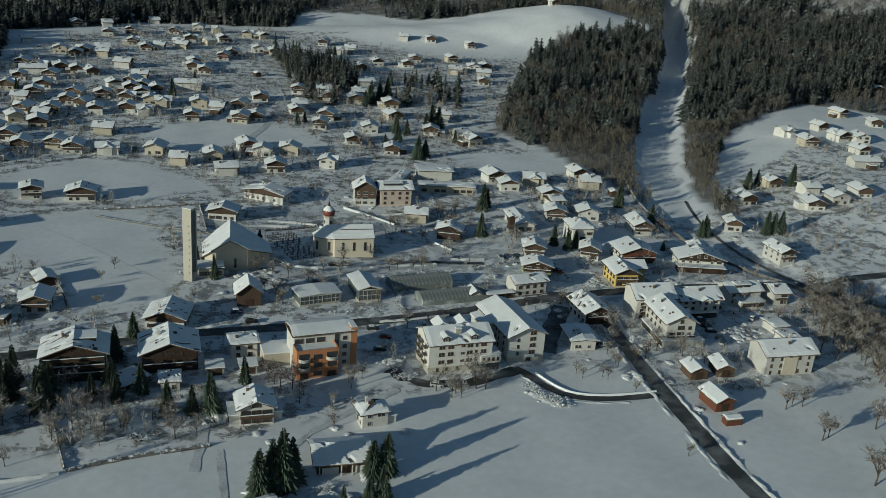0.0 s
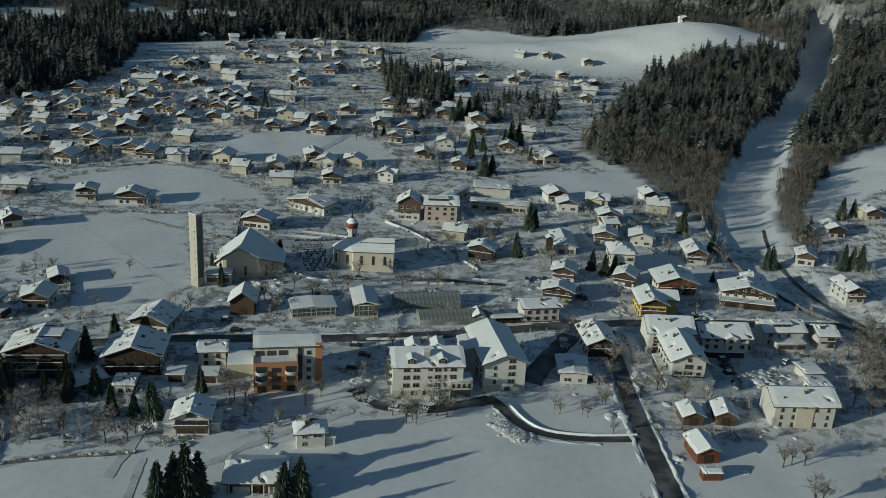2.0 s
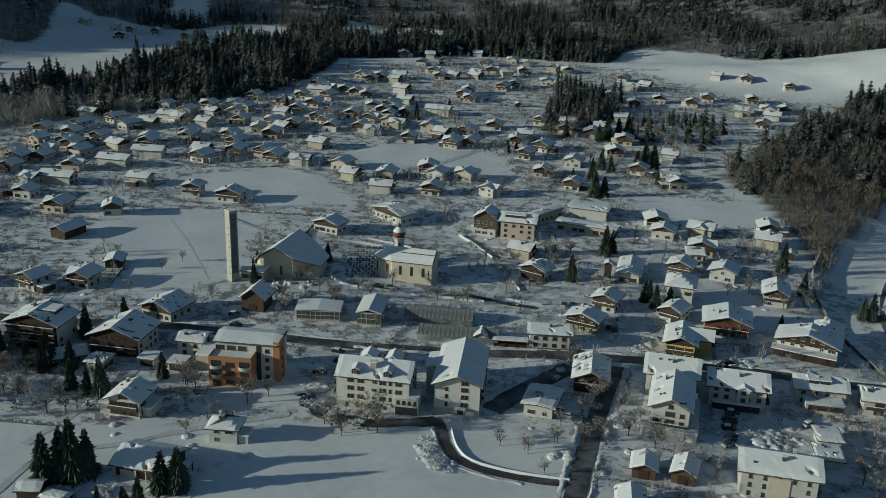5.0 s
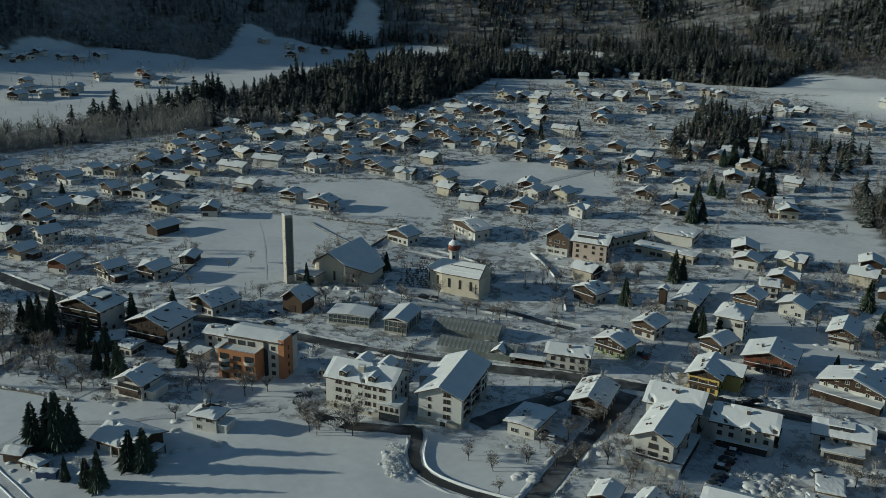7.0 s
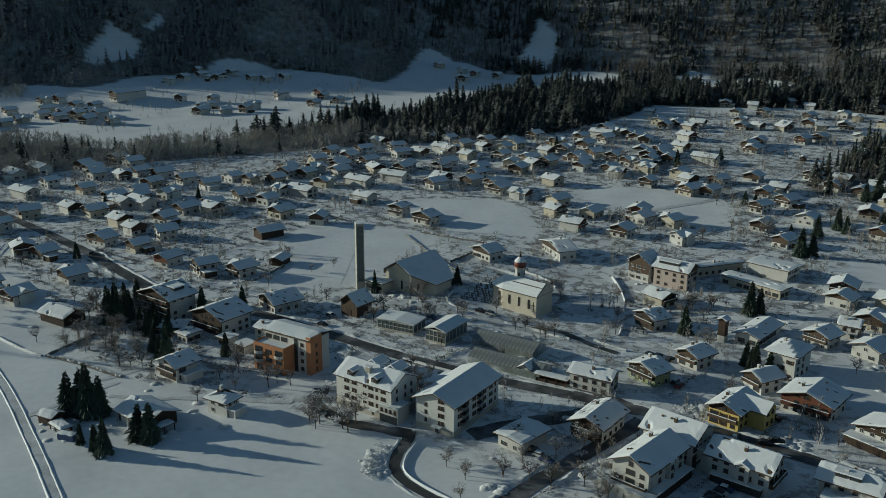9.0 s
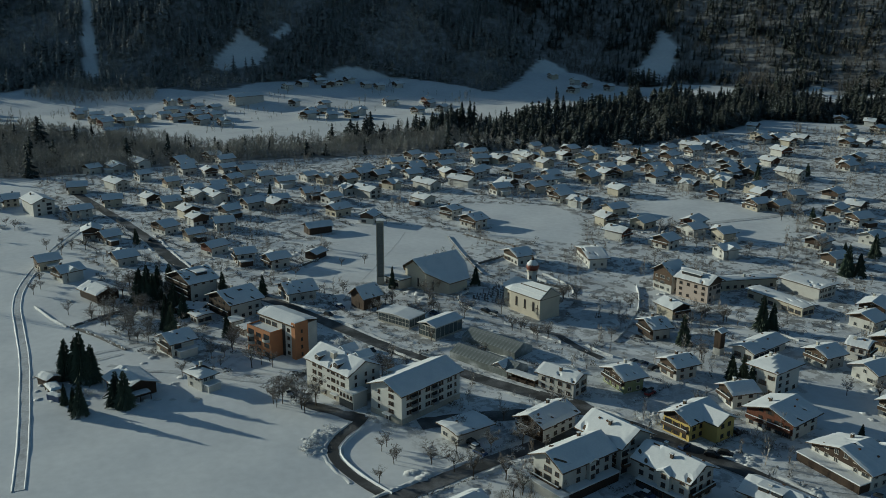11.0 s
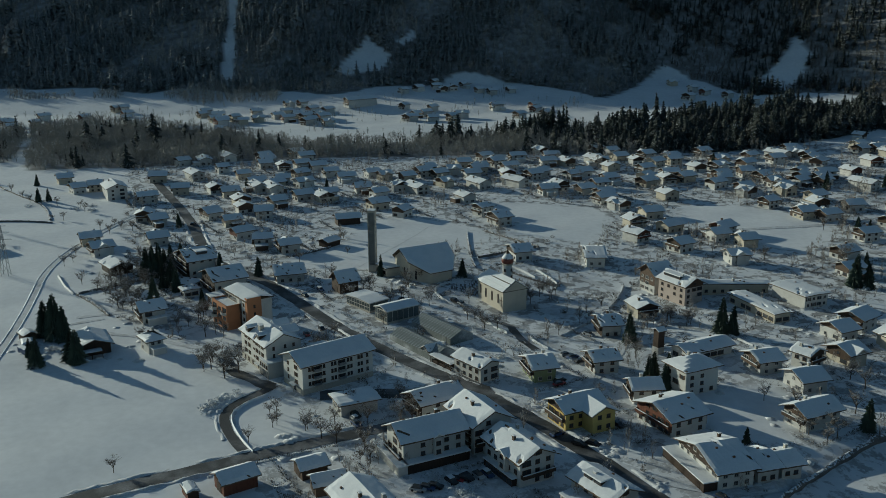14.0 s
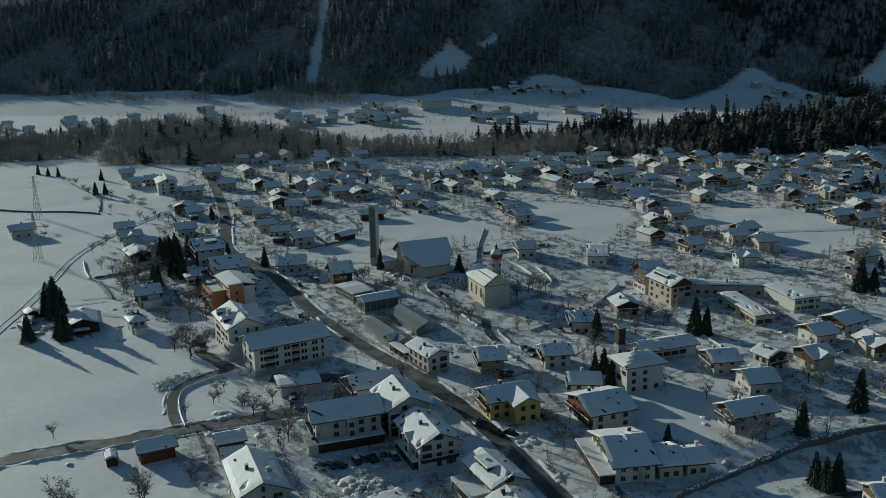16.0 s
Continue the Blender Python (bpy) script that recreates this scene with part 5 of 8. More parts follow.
part("snow_cap", Stack().box(-1.9, 1.9, -1.6, 1.6, 28.0, 28.18).mesh("snow_cap", ROOF_SNOW), tower)
SLOT = Stack().box(-0.2, 0.2, -0.04, 0.02, 0, 0.5).mesh("slot_window", GLASS)
for k in range(8):
    part("slot_window", SLOT, tower, pose(0.9, -1.61, 3 + 2.6 * k))

church = thing("modern_church", "beige modern church with a large steep snow-covered roof", "church", pose(-80.5, 331.5, ground(-80.5, 331.5), 0, 0, 17))
plan_pts = [(-6.5, 0), (6.8, 0), (15.6, 5.2), (15.2, 15.6), (8, 20.5), (-4, 20.5), (-9, 16), (-9.2, 3)]
tops = [8.6, 8.6, 4.9, 4.9, 8.2, 8.2, 5.2, 5.2]
v = [(x, y, -0.8) for x, y in plan_pts] + [(x, y, z) for (x, y), z in zip(plan_pts, tops)] + [(0, 0, 12.2), (1.5, 20.5, 12.4)]
f = [(0, 1, 9, 16, 8), (1, 2, 10, 9), (2, 3, 11, 10), (3, 4, 12, 11), (4, 5, 13, 17, 12), (5, 6, 14, 13), (6, 7, 15, 14), (7, 0, 8, 15)]
part("wall", mesh_of("wall", v, f, PLASTER["h"]), church)


def church_roof(grow, lift, thick, name, mat):
    rim = [(-6.9 - grow, -1.2 - grow, 8.4), (0, -1.6 - grow, 12.6), (7.4 + grow, -1.2 - grow, 8.4), (16.6 + grow, 4.6, 4.7), (16.2 + grow, 16.2, 4.7), (8.4, 21.6 + grow, 8.2), (1.5, 21.9 + grow, 12.8),
           (-4.4, 21.6 + grow, 8.2), (-10 - grow, 16.5, 5.0), (-10.2 - grow, 2.4, 5.0)]
    n = len(rim)
    vv = [(x, y, z + lift) for x, y, z in rim] + [(x, y, z + lift - thick) for x, y, z in rim]
    ff = [(1, 2, 3), (1, 3, 4), (1, 4, 6), (4, 5, 6), (6, 7, 8), (6, 8, 9), (1, 6, 9), (0, 1, 9)]
    ff = [t if True else t for t in ff] + [tuple(i + n for i in t[::-1]) for t in ff] + [(i, i + n, (i + 1) % n + n, (i + 1) % n) for i in range(n)]
    return mesh_of(name, vv, ff, mat)


part("roof", church_roof(0.0, 0.0, 0.3, "roof", EAVES), church)
part("snow_cover", church_roof(-0.1, 0.32, 0.3, "snow_cover", ROOF_SNOW), church, label="thick smooth snow")
part("window", WIN["c"], church, pose(2.0, -0.02, 1.2))
part("window", WIN["c"], church, pose(9.5, 1.55, 1.0, 0, 0, 30.5))
link_wing = thing("church_link", "low flat-roofed wing between bell tower and church", "building", pose(-86.5, 325.5, ground(-86.5, 325.5), 0, 0, 17))
part("wall", Stack().box(-4.2, 4.8, -2.6, 4.5, -0.5, 3.8).mesh("wall", PLASTER["h"]), link_wing)
part("roof", Stack().box(-4.7, 5.2, -3.2, 5.0, 3.8, 4.1).mesh("roof", EAVES), link_wing)
part("snow_cover", Stack().box(-4.6, 5.1, -3.1, 4.9, 4.1, 4.45).mesh("snow_cover", ROOF_SNOW), link_wing)
for k in range(3):
    part("window", WIN["L"], link_wing, pose(-2.6 + 2.8 * k, -2.62, 1.2))

# ---- old church with onion tower ----
old = thing("village_church", "beige plaster church with arched windows and snowy roof", "church", pose(-28.5, 361.5, ground(-30, 364), 0, 0, 16))
apse = [(0, 0), (0, 11), (-16, 11), (-16.5, 10.2), (-21.5, 9.2), (-24, 6.6), (-24, 4.2), (-21.5, 1.6), (-16.5, 0.8), (-16, 0)][::-1]
part("wall", Stack().plan(apse, -0.8, 8.6).mesh("wall", PLASTER["h"]), old)


def nave_roof(grow, lift, name, mat, thick):
    g2 = grow
    v = [(0.4 + g2, -0.5 - g2, 8.5), (0.4 + g2, 11.5 + g2, 8.5), (-16.2, 11.5 + g2, 8.5), (-21.7, 9.8 + g2, 8.5), (-24.5 - g2, 6.8, 8.5), (-24.5 - g2, 4.0, 8.5), (-21.7, 1.0 - g2, 8.5), (-16.2, -0.5 - g2, 8.5),
         (0.4 + g2, 5.5, 12.4), (-18.5, 5.4, 12.4)]
    v = [(x, y, z + lift) for x, y, z in v]
    n = 8
    f = [(0, 1, 8), (1, 2, 9, 8), (2, 3, 9), (3, 4, 9), (4, 5, 9), (5, 6, 9), (6, 7, 9), (7, 0, 8, 9)]
    low = [(x, y, z - thick) for x, y, z in v[:8]]
    f += [(i, i + 10, (i + 1) % n + 10, (i + 1) % n) for i in range(n)] + [tuple(range(17, 9, -1))]
    return mesh_of(name, v + low, f, mat)


part("gable", Stack().prism([(0, 8.6), (11, 8.6), (5.5, 12.15)], -0.6, 0).mesh("gable", PLASTER["h"]), old, pose(0, 0, 0, 0, 0, 90))
part("roof", nave_roof(0.0, 0.0, "roof", EAVES, 0.2), old)
part("snow_cover", nave_roof(-0.1, 0.34, "snow_cover", ROOF_SNOW, 0.3), old, label="thick smooth snow")
for k, up in enumerate((0.3, 0.62)):
    yy, zz = -0.5 + 6.0 * up, 8.84 + 3.9 * up
    part("snow_guard", Stack().box(-16.0 + 2.5 * k, 0.2, yy - 0.12, yy + 0.12, zz - 0.1, zz + 0.16).mesh("snow_guard", EAVES if k else ROOF_SNOW), old, label="snow guard rail along the roof")
for k in range(3):
    part("window", WIN["c"], old, pose(-3.5 - 4.6 * k, -0.02, 3.2))
part("window", WIN["c"], old, pose(-18.3, 1.02, 3.2, 0, 0, -9)), part("window", WIN["c"], old, pose(-22.8, 2.85, 3.2, 0, 0, -46))
cross = Stack().box(-0.12, 0.12, -0.1, 0, 2.2, 6.2).box(-0.8, 0.8, -0.1, 0, 4.6, 4.85)
part("wall_cross", cross.mesh("wall_cross", WOOD["b"]), old, pose(-1.4, -0.01, 0), label="large brown wooden cross")
spire = thing("church_tower", "white church tower with a red-brown onion dome under snow", "tower", pose(-48.4, 369.3, ground(-48.4, 369.3), 0, 0, 16))
part("shaft", Stack().ring([(2.15, -0.6), (2.15, 7.0), (2.25, 7.0), (2.25, 7.3), (2.0, 7.3), (2.0, 13.6)], 8).mesh("shaft", PLASTER["w"]), spire)
part("cornice", Stack().ring([(2.3, 13.6), (2.45, 13.8), (2.45, 14.1), (2.1, 14.2)], 8).mesh("cornice", PLASTER["c"]), spire)
part("dome", Stack().ring([(2.0, 14.2), (2.5, 14.9), (2.6, 15.6), (2.45, 16.3), (2.1, 16.9)], 16).mesh("dome", COPPER, smooth_shade=True), spire, label="red-brown sheet metal dome")
part("lantern_cap", Stack().ring([(2.14, 16.85), (1.5, 17.6), (0.85, 18.2), (0.5, 18.8), (0.42, 19.3), (0.2, 20.0), (0.07, 20.8), (0.05, 22.4)], 12).mesh("lantern_cap", DARKFRAME, smooth_shade=True), spire, label="dark pointed spire")
part("snow_cap", Stack().ring([(2.45, 16.35), (2.16, 16.95), (1.54, 17.66), (0.9, 18.24), (0.6, 18.5)], 12).mesh("snow_cap", ROOF_SNOW, smooth_shade=True), spire)
for q in range(4):
    for zz in (3.2, 8.2, 11.0):
        part("window", WIN["t"], spire, pose(0, 0, 0, 0, 0, 90 * q + 22.5) @ pose(0, -1.99 if zz < 7.5 else -1.86, zz))

# ---- farmyard by the tall firs ----
box_ = thing("container", "blue steel container half buried in snow beside the firs", "container", pose(-23.5, 187.6, ground(-23.5, 187.6), 0, 0, 38))
part("body", Stack().box(-2.6, 2.6, -1.1, 1.1, 0, 1.9).mesh("body", PAINT["blue"]), box_)
part("snow_cover", snow_sheet(2.4, 5.4, 1.9, 0.12, random.Random(77), 2, 5, 0.3), box_, pose(0, 0, 0, 0, 0, 90), "thick smooth snow")
shed_ = thing("lean_to", "low dark timber lean-to buried under deep snow", "shed", pose(-30.2, 187.4, ground(-30.2, 187.4), 0, 0, 14))
for px_ in (-3.2, 0, 3.2):
    for py_ in (-1.6, 1.6):
        part("post", Stack().box(px_ - 0.12, px_ + 0.12, py_ - 0.12, py_ + 0.12, -0.3, 1.7).mesh("post", WOOD["d"]), shed_)
part("back_wall", Stack().box(-3.3, 3.3, 1.6, 1.72, 0, 1.7).mesh("back_wall", WOOD["d"]), shed_)
part("roof", Stack().box(-3.7, 3.7, -2.1, 2.1, 1.7, 1.85).mesh("roof", EAVES), shed_)
part("snow_cover", snow_sheet(4.2, 7.4, 1.85, 0.15, random.Random(78), 3, 7, 0.5), shed_, pose(0, 0, 0, 0, 0, 90), "deep uneven snow")

# ---- churchyard ----
GRAVES = [Stack().box(-0.3, 0.3, -0.1, 0.1, -0.2, 0.95).box(-0.5, 0.5, -0.2, 0.2, -0.2, 0.2).mesh("gravestone", STONE),
          Stack().box(-0.06, 0.06, -0.06, 0.06, 0, 1.4).box(-0.35, 0.35, -0.05, 0.05, 0.9, 1.02).box(-0.4, 0.4, -0.25, 0.25, -0.2, 0.25).mesh("gravestone", STONE)]
rng = random.Random(5)
for i in range(11):
    for j in range(12):
        if rng.random() < 0.25:
            continue
        u, v = i / 10 + rng.uniform(-0.02, 0.02), j / 11
        a, b = -59.6 + 9.8 * u - 16.0 * v, 348.5 + 7.6 * u + 25.3 * v
        g = new("gravestone", GRAVES[(i + j) % 2])
        g.matrix_basis = pose(a, b, ground(a, b), 0, 0, 16 + rng.uniform(-5, 5)) @ Matrix.Diagonal((1.25, 1.25, rng.uniform(1.0, 1.5), 1))
        tagged(g, "dark gravestone standing in churchyard snow", "gravestone", "churchyard gravestones")

# ---- orange apartment house ----
flats = thing("apartment_house", "white apartment house with orange front block and roof terrace", "apartment house", pose(-35.9, 264.5, ground(-36, 264), 0, 0, 23))
part("wall", Stack().box(-9.6, 9.6, -4.9, 4.9, -0.8, 11.8).mesh("wall", PLASTER["w"]), flats)
part("front_block", Stack().box(-9.9, 3.0, -10.2, -4.9, -0.8, 8.7).mesh("front_block", PLASTER["o"]), flats, label="orange plaster block")
part("stair_tower", Stack().box(8.3, 10.3, -5.2, 0.4, -0.8, 13.2).mesh("stair_tower", PLASTER["o"]), flats, label="orange plaster stair tower")
part("tower_snow", Stack().box(8.4, 10.2, -5.1, 0.3, 13.2, 13.42).mesh("tower_snow", ROOF_SNOW), flats)
# dark sheet on the wall stands in for the stairwell recess's shade
part("stair_glazing", Stack().box(3.15, 4.5, -5.06, -4.9, 0, 11.4).mesh("stair_glazing", GLASS), flats, label="flat dark sheet for the shaded stairwell recess")
part("terrace_rail", Stack().box(-9.7, 2.8, -10.06, -10.0, 9.62, 9.72).box(-9.7, -9.6, -10.06, -10.0, 9.5, 9.65).box(2.7, 2.8, -10.06, -10.0, 9.5, 9.65).mesh("terrace_rail", METAL), flats)
for gx_ in (-7.6, 1.0):
    part("garage_door", Stack().box(gx_ - 1.3, gx_ + 1.3, -10.27, -10.2, -0.1, 1.9).mesh("garage_door", WOOD["d"]), flats)
# no real depth: thin dark sheets give the loggias their inner shade
for gx_, gz_ in ((-7.6, 3.2), (-7.6, 6.0), (1.0, 6.0)):
    part("loggia", Stack().box(gx_ - 1.6, gx_ + 1.6, -10.26, -10.2, gz_, gz_ + 2.3).mesh("loggia", GLASS), flats, label="flat dark sheet standing for a shaded loggia opening")
part("parapet", Stack().box(-9.9, 3.0, -10.2, -9.95, 8.7, 9.5).box(2.75, 3.0, -9.95, -4.9, 8.7, 9.5).box(-9.9, -9.65, -9.95, -4.9, 8.7, 9.5).mesh("parapet", PLASTER["o"]), flats)
part("terrace_snow", Stack().box(-9.6, 2.7, -9.9, -5.0, 8.75, 9.0).mesh("terrace_snow", ROOF_SNOW), flats)
part("roof", Stack().prism([(-10.3, 11.9), (9.9, 11.9), (9.9, 12.2), (-10.3, 12.2)], -5.8, 5.6).mesh("roof", EAVES), flats)
sn = snow_sheet(11.0, 19.8, 12.15, 1.3, random.Random(3), 3, 10, 0.3)
part("snow_cover", sn, flats, pose(-0.2, 0, 0, 0, 0, 90), "thick smooth snow")
for zz, spots_ in ((0.8, (-3.4,)), (3.6, (-3.4, 1.0)), (6.4, (-3.4,))):
    for xx in spots_:
        part("window", WIN["L"], flats, pose(xx, -10.22, zz))
for zz in (1.0, 3.7, 6.4, 9.3):
    part("window", WIN["d"], flats, pose(6.4, -4.92, zz))
    part("window", WIN["t"], flats, pose(10.32, -2.4, zz, 0, 0, 90))
for xx in (-8, -4.6, -1.2):
    part("window", WIN["L"], flats, pose(xx, -4.92, 9.4))
for xx, zz in ((-7.6, 3.2), (-7.6, 6.0), (1.0, 6.0)):
    arc = [(1.8 * math.cos(math.pi * (1 + k / 8)), 1.3 * math.sin(math.pi * (1 + k / 8))) for k in range(9)]
    b2 = part("balcony", Stack().plan(arc, -0.14, 0).mesh("balcony", CONCRETE), flats, pose(xx, -10.26, zz))
    rail = Stack()
    ring = [(k * x_, k * y_, z_) for x_, y_ in arc for k, z_ in ((1, 0), (1, 0.95), (0.96, 0.95), (0.96, 0))]
    rail.add(ring, [(4 * q + e, 4 * q + 4 + e, 4 * q + 4 + (e + 1) % 4, 4 * q + (e + 1) % 4) for q in range(8) for e in range(4)])
    part("balcony_rail", rail.mesh("balcony_rail", FRAME), b2, label="curved pale balcony rail")
low = thing("flat_wing", "low white flat-roofed wing joining two houses", "building", pose(-49.6, 262.5, ground(-49, 262), 0, 0, 21))
part("wall", Stack().box(-4.2, 4.2, -3.6, 4.6, -0.6, 4.4).mesh("wall", PLASTER["c"]), low)
part("snow_cover", Stack().box(-4.3, 4.3, -3.8, 4.8, 4.4, 4.85).mesh("snow_cover", ROOF_SNOW), low)
for k in range(2):
    shed = thing("carport", "low white garage under a flat snowy roof", "garage", pose(-66 + 9.5 * k, 252.0 + 2.6 * k, ground(-62, 253), 0, 0, 19))
    part("wall", Stack().box(-2.4, 2.4, -2.4, 2.4, -0.5, 2.5).mesh("wall", PLASTER["w"]), shed)
    part("roof", Stack().box(-2.9, 2.9, -3, 2.9, 2.5, 2.7).mesh("roof", EAVES), shed)
    part("snow_cover", Stack().box(-2.85, 2.85, -2.9, 2.85, 2.7, 3.05).mesh("snow_cover", ROOF_SNOW), shed)
    part("garage_door", Stack().box(-2, 2, -2.46, -2.4, 0, 2.1).mesh("garage_door", WOOD["d"]), shed)

# ---- white apartment house of two wings ----


def dormer(parent, x, y, z, w=2.2, turn=0):
    d = part("dormer", Stack().prism([(-w / 2, 0), (w / 2, 0), (w / 2, 1.2), (0, 1.75), (-w / 2, 1.2)], -1.2, 2.2).mesh("dormer", WOOD["d"]), parent, pose(x, y, z, 0, 0, turn))
    part("dormer_snow", chevron(w + 0.5, 3.9, 1.25, 0.62, 0.26).mesh("dormer_snow", ROOF_SNOW), d, pose(0, 0.45, 0.3))
    part("dormer_window", WIN["s"], d, pose(0, -1.22, 0.05) @ Matrix.Scale(0.8, 4))


wing = thing("apartment_house", "white four-storey apartment wing with snowy dormers", "apartment house", pose(6.1, 270.2, ground(6, 270), 0, 0, 20.4))
part("wall", Stack().prism([(-6.1, -0.8), (6.1, -0.8), (6.1, 10.4), (0, 13.1), (-6.1, 10.4)], -10.5, 10.5).mesh("wall", PLASTER["w"]), wing, pose(0, 0, 0, 0, 0, 90))
part("roof", chevron(14, 22.4, 10.0, 3.4, 0.24).mesh("roof", EAVES), wing, pose(0, 0, 0, 0, 0, 90))
part("snow_cover", snow_sheet(14, 22.4, 10.0, 3.4, random.Random(8), 5, 16, bare=0.03), wing, pose(0, 0, 0, 0, 0, 90), "thick smooth snow")
part("plinth", Stack().box(-10.56, 10.56, -6.16, 6.16, -0.8, 2.2).mesh("plinth", CONCRETE), wing, label="grey concrete plinth")
for xx in (-7.5, -4.5, -1.0, 3.6, 8.0):
    part("window", WIN["t"], wing, pose(xx, -6.18, 0.7))
part("porch_roof", Stack().box(2.6, 5.4, -7.4, -6.16, 2.25, 2.6).mesh("porch_roof", ROOF_SNOW), wing)
for zz in (3.5, 6.1, 8.6):
    for xx in (-6.9, -5.9, -4.0, -3.0, 2.4, 3.4, 5.1, 7.0, 8.0):
        part("window", WIN["t"], wing, pose(xx, -6.12, zz - 0.2))
    for xx in (0.2, 0.9):
        part("window", WIN["t"], wing, pose(xx, -6.12, zz) @ Matrix.Diagonal((0.6, 1, 0.55, 1)))
    for yy in (-3.5, 0.5, 3.5):
        part("window", WIN["t"], wing, pose(10.52, yy, zz - 0.2, 0, 0, 90))
        b3 = part("balcony", Stack().box(-1.3, 1.3, -1.2, 0, -0.1, 0).mesh("balcony", CONCRETE), wing, pose(-10.5, yy, zz - 0.3, 0, 0, -90))
        part("balcony_rail", Stack().box(-1.3, 1.3, -1.2, -1.14, 0, 0.9).mesh("balcony_rail", WOOD["d"]), b3)
dormer(wing, -5.0, -4.9, 10.9), dormer(wing, 4.2, -4.9, 10.9)
stack = part("chimney", Stack().box(-0.9, 0.9, -0.7, 0.7, -1.2, 1.6).mesh("chimney", CONCRETE), wing, pose(-0.4, -3.0, 12.2))
part("snow_cap", Stack().box(-1.0, 1.0, -0.8, 0.8, 1.6, 1.85).mesh("snow_cap", ROOF_SNOW), stack)
for xx in (-3.5, 3.8):
    part("gable_snow", chevron(5.0, 5.5, 0, 1.6, 0.4).mesh("gable_snow", ROOF_SNOW), wing, pose(xx, 5.0, 12.0))

east = thing("apartment_house", "white four-storey apartment wing with steep snowy gable roof", "apartment house", pose(24.6, 287.2, ground(24.6, 287.2), 0, 0, 22.8))
part("wall", Stack().prism([(-6.5, -0.8), (6.5, -0.8), (6.5, 9.5), (0, 12.0), (-6.5, 9.5)], -12.6, 12.6).mesh("wall", PLASTER["w"]), east)
part("roof", chevron(15, 27.4, 9.3, 3.0, 0.24).mesh("roof", EAVES), east)
part("snow_cover", snow_sheet(15, 27.4, 9.3, 3.0, random.Random(9), 5, 18, bare=0.02), east, label="thick smooth snow")
part("plinth", Stack().box(-6.56, 6.56, -12.66, 12.66, -0.8, 1.8).mesh("plinth", CONCRETE), east, label="grey concrete plinth")
part("porch_roof", Stack().box(-0.4, 2.6, -14.0, -12.66, 2.1, 2.45).mesh("porch_roof", ROOF_SNOW), east)
part("porch_post", Stack().box(2.2, 2.4, -13.9, -13.7, -0.3, 2.1).mesh("porch_post", FRAME), east)
part("entrance_door", Stack().box(0.2, 1.9, -12.72, -12.66, -0.1, 2.0).mesh("entrance_door", GLASS), east)
for zz in (2.6, 5.0, 7.3, 9.4):
    for xx in (1.6, 2.7):
        part("window", WIN["t"], east, pose(xx, -12.62, zz) @ Matrix.Diagonal((1.15, 1, 1, 1)))
    if zz < 9:
        part("window", WIN["t"], east, pose(-3.0, -12.62, zz))
        for yy in (-10.2, -9.1, -6.2, -5.1, -2.2, -1.1, 3.6, 4.7, 7.4, 8.5, 10.6):
            part("window", WIN["t"], east, pose(6.52, yy, zz, 0, 0, 90))
        for yy in (-9, -5, -3):
            part("window", WIN["t"], east, pose(-6.52, yy, zz, 0, 0, -90))
    for yy in (-7.6, 1.2) if zz < 9 else ():
        part("balcony_door", WIN["L"], east, pose(6.53, yy, zz - 0.3, 0, 0, 90))
        b3 = part("balcony", Stack().box(-1.2, 1.2, -1.0, 0, -0.1, 0).mesh("balcony", CONCRETE), east, pose(6.5, yy, zz - 0.3, 0, 0, 90))
        part("balcony_rail", Stack().box(-1.2, 1.2, -1.0, -0.94, 0, 0.85).box(-1.2, -1.14, -0.94, 0, 0, 0.85).box(1.14, 1.2, -0.94, 0, 0, 0.85).mesh("balcony_rail", METAL), b3, label="grey metal balcony rail")
for yy, hh in ((1.0, 9.2), (7.0, 8.2)):
    blk = part("side_block", Stack().box(-10.2, -6.5, yy - 2.6, yy + 2.6, -0.6, hh - 0.5).mesh("side_block", PLASTER["w"]), east)
    part("snow_cover", Stack().prism([(-10.7, hh - 0.5), (-6.0, hh + 0.5), (-6.0, hh + 0.9), (-10.7, hh - 0.1)], yy - 3, yy + 3).mesh("snow_cover", ROOF_SNOW), blk)
joint = thing("passage_wing", "low white passage between two apartment wings", "building", pose(17.0, 269.5, ground(17, 270), 0, 0, 21))
part("wall", Stack().box(-3.4, 3.4, -2.5, 3.0, -0.6, 5.2).mesh("wall", PLASTER["w"]), joint)
part("snow_cover", Stack().box(-3.5, 3.5, -2.6, 3.1, 5.2, 5.55).mesh("snow_cover", ROOF_SNOW), joint)
for k in range(4):
    part("window", WIN["t"], joint, pose(-2.4 + 1.6 * k, -2.52, 3.2))
part("gateway", Stack().box(-3.2, 3.2, -2.56, -2.5, -0.2, 2.4).mesh("gateway", GLASS), joint)

# ---- glass pavilions and greenhouses ----


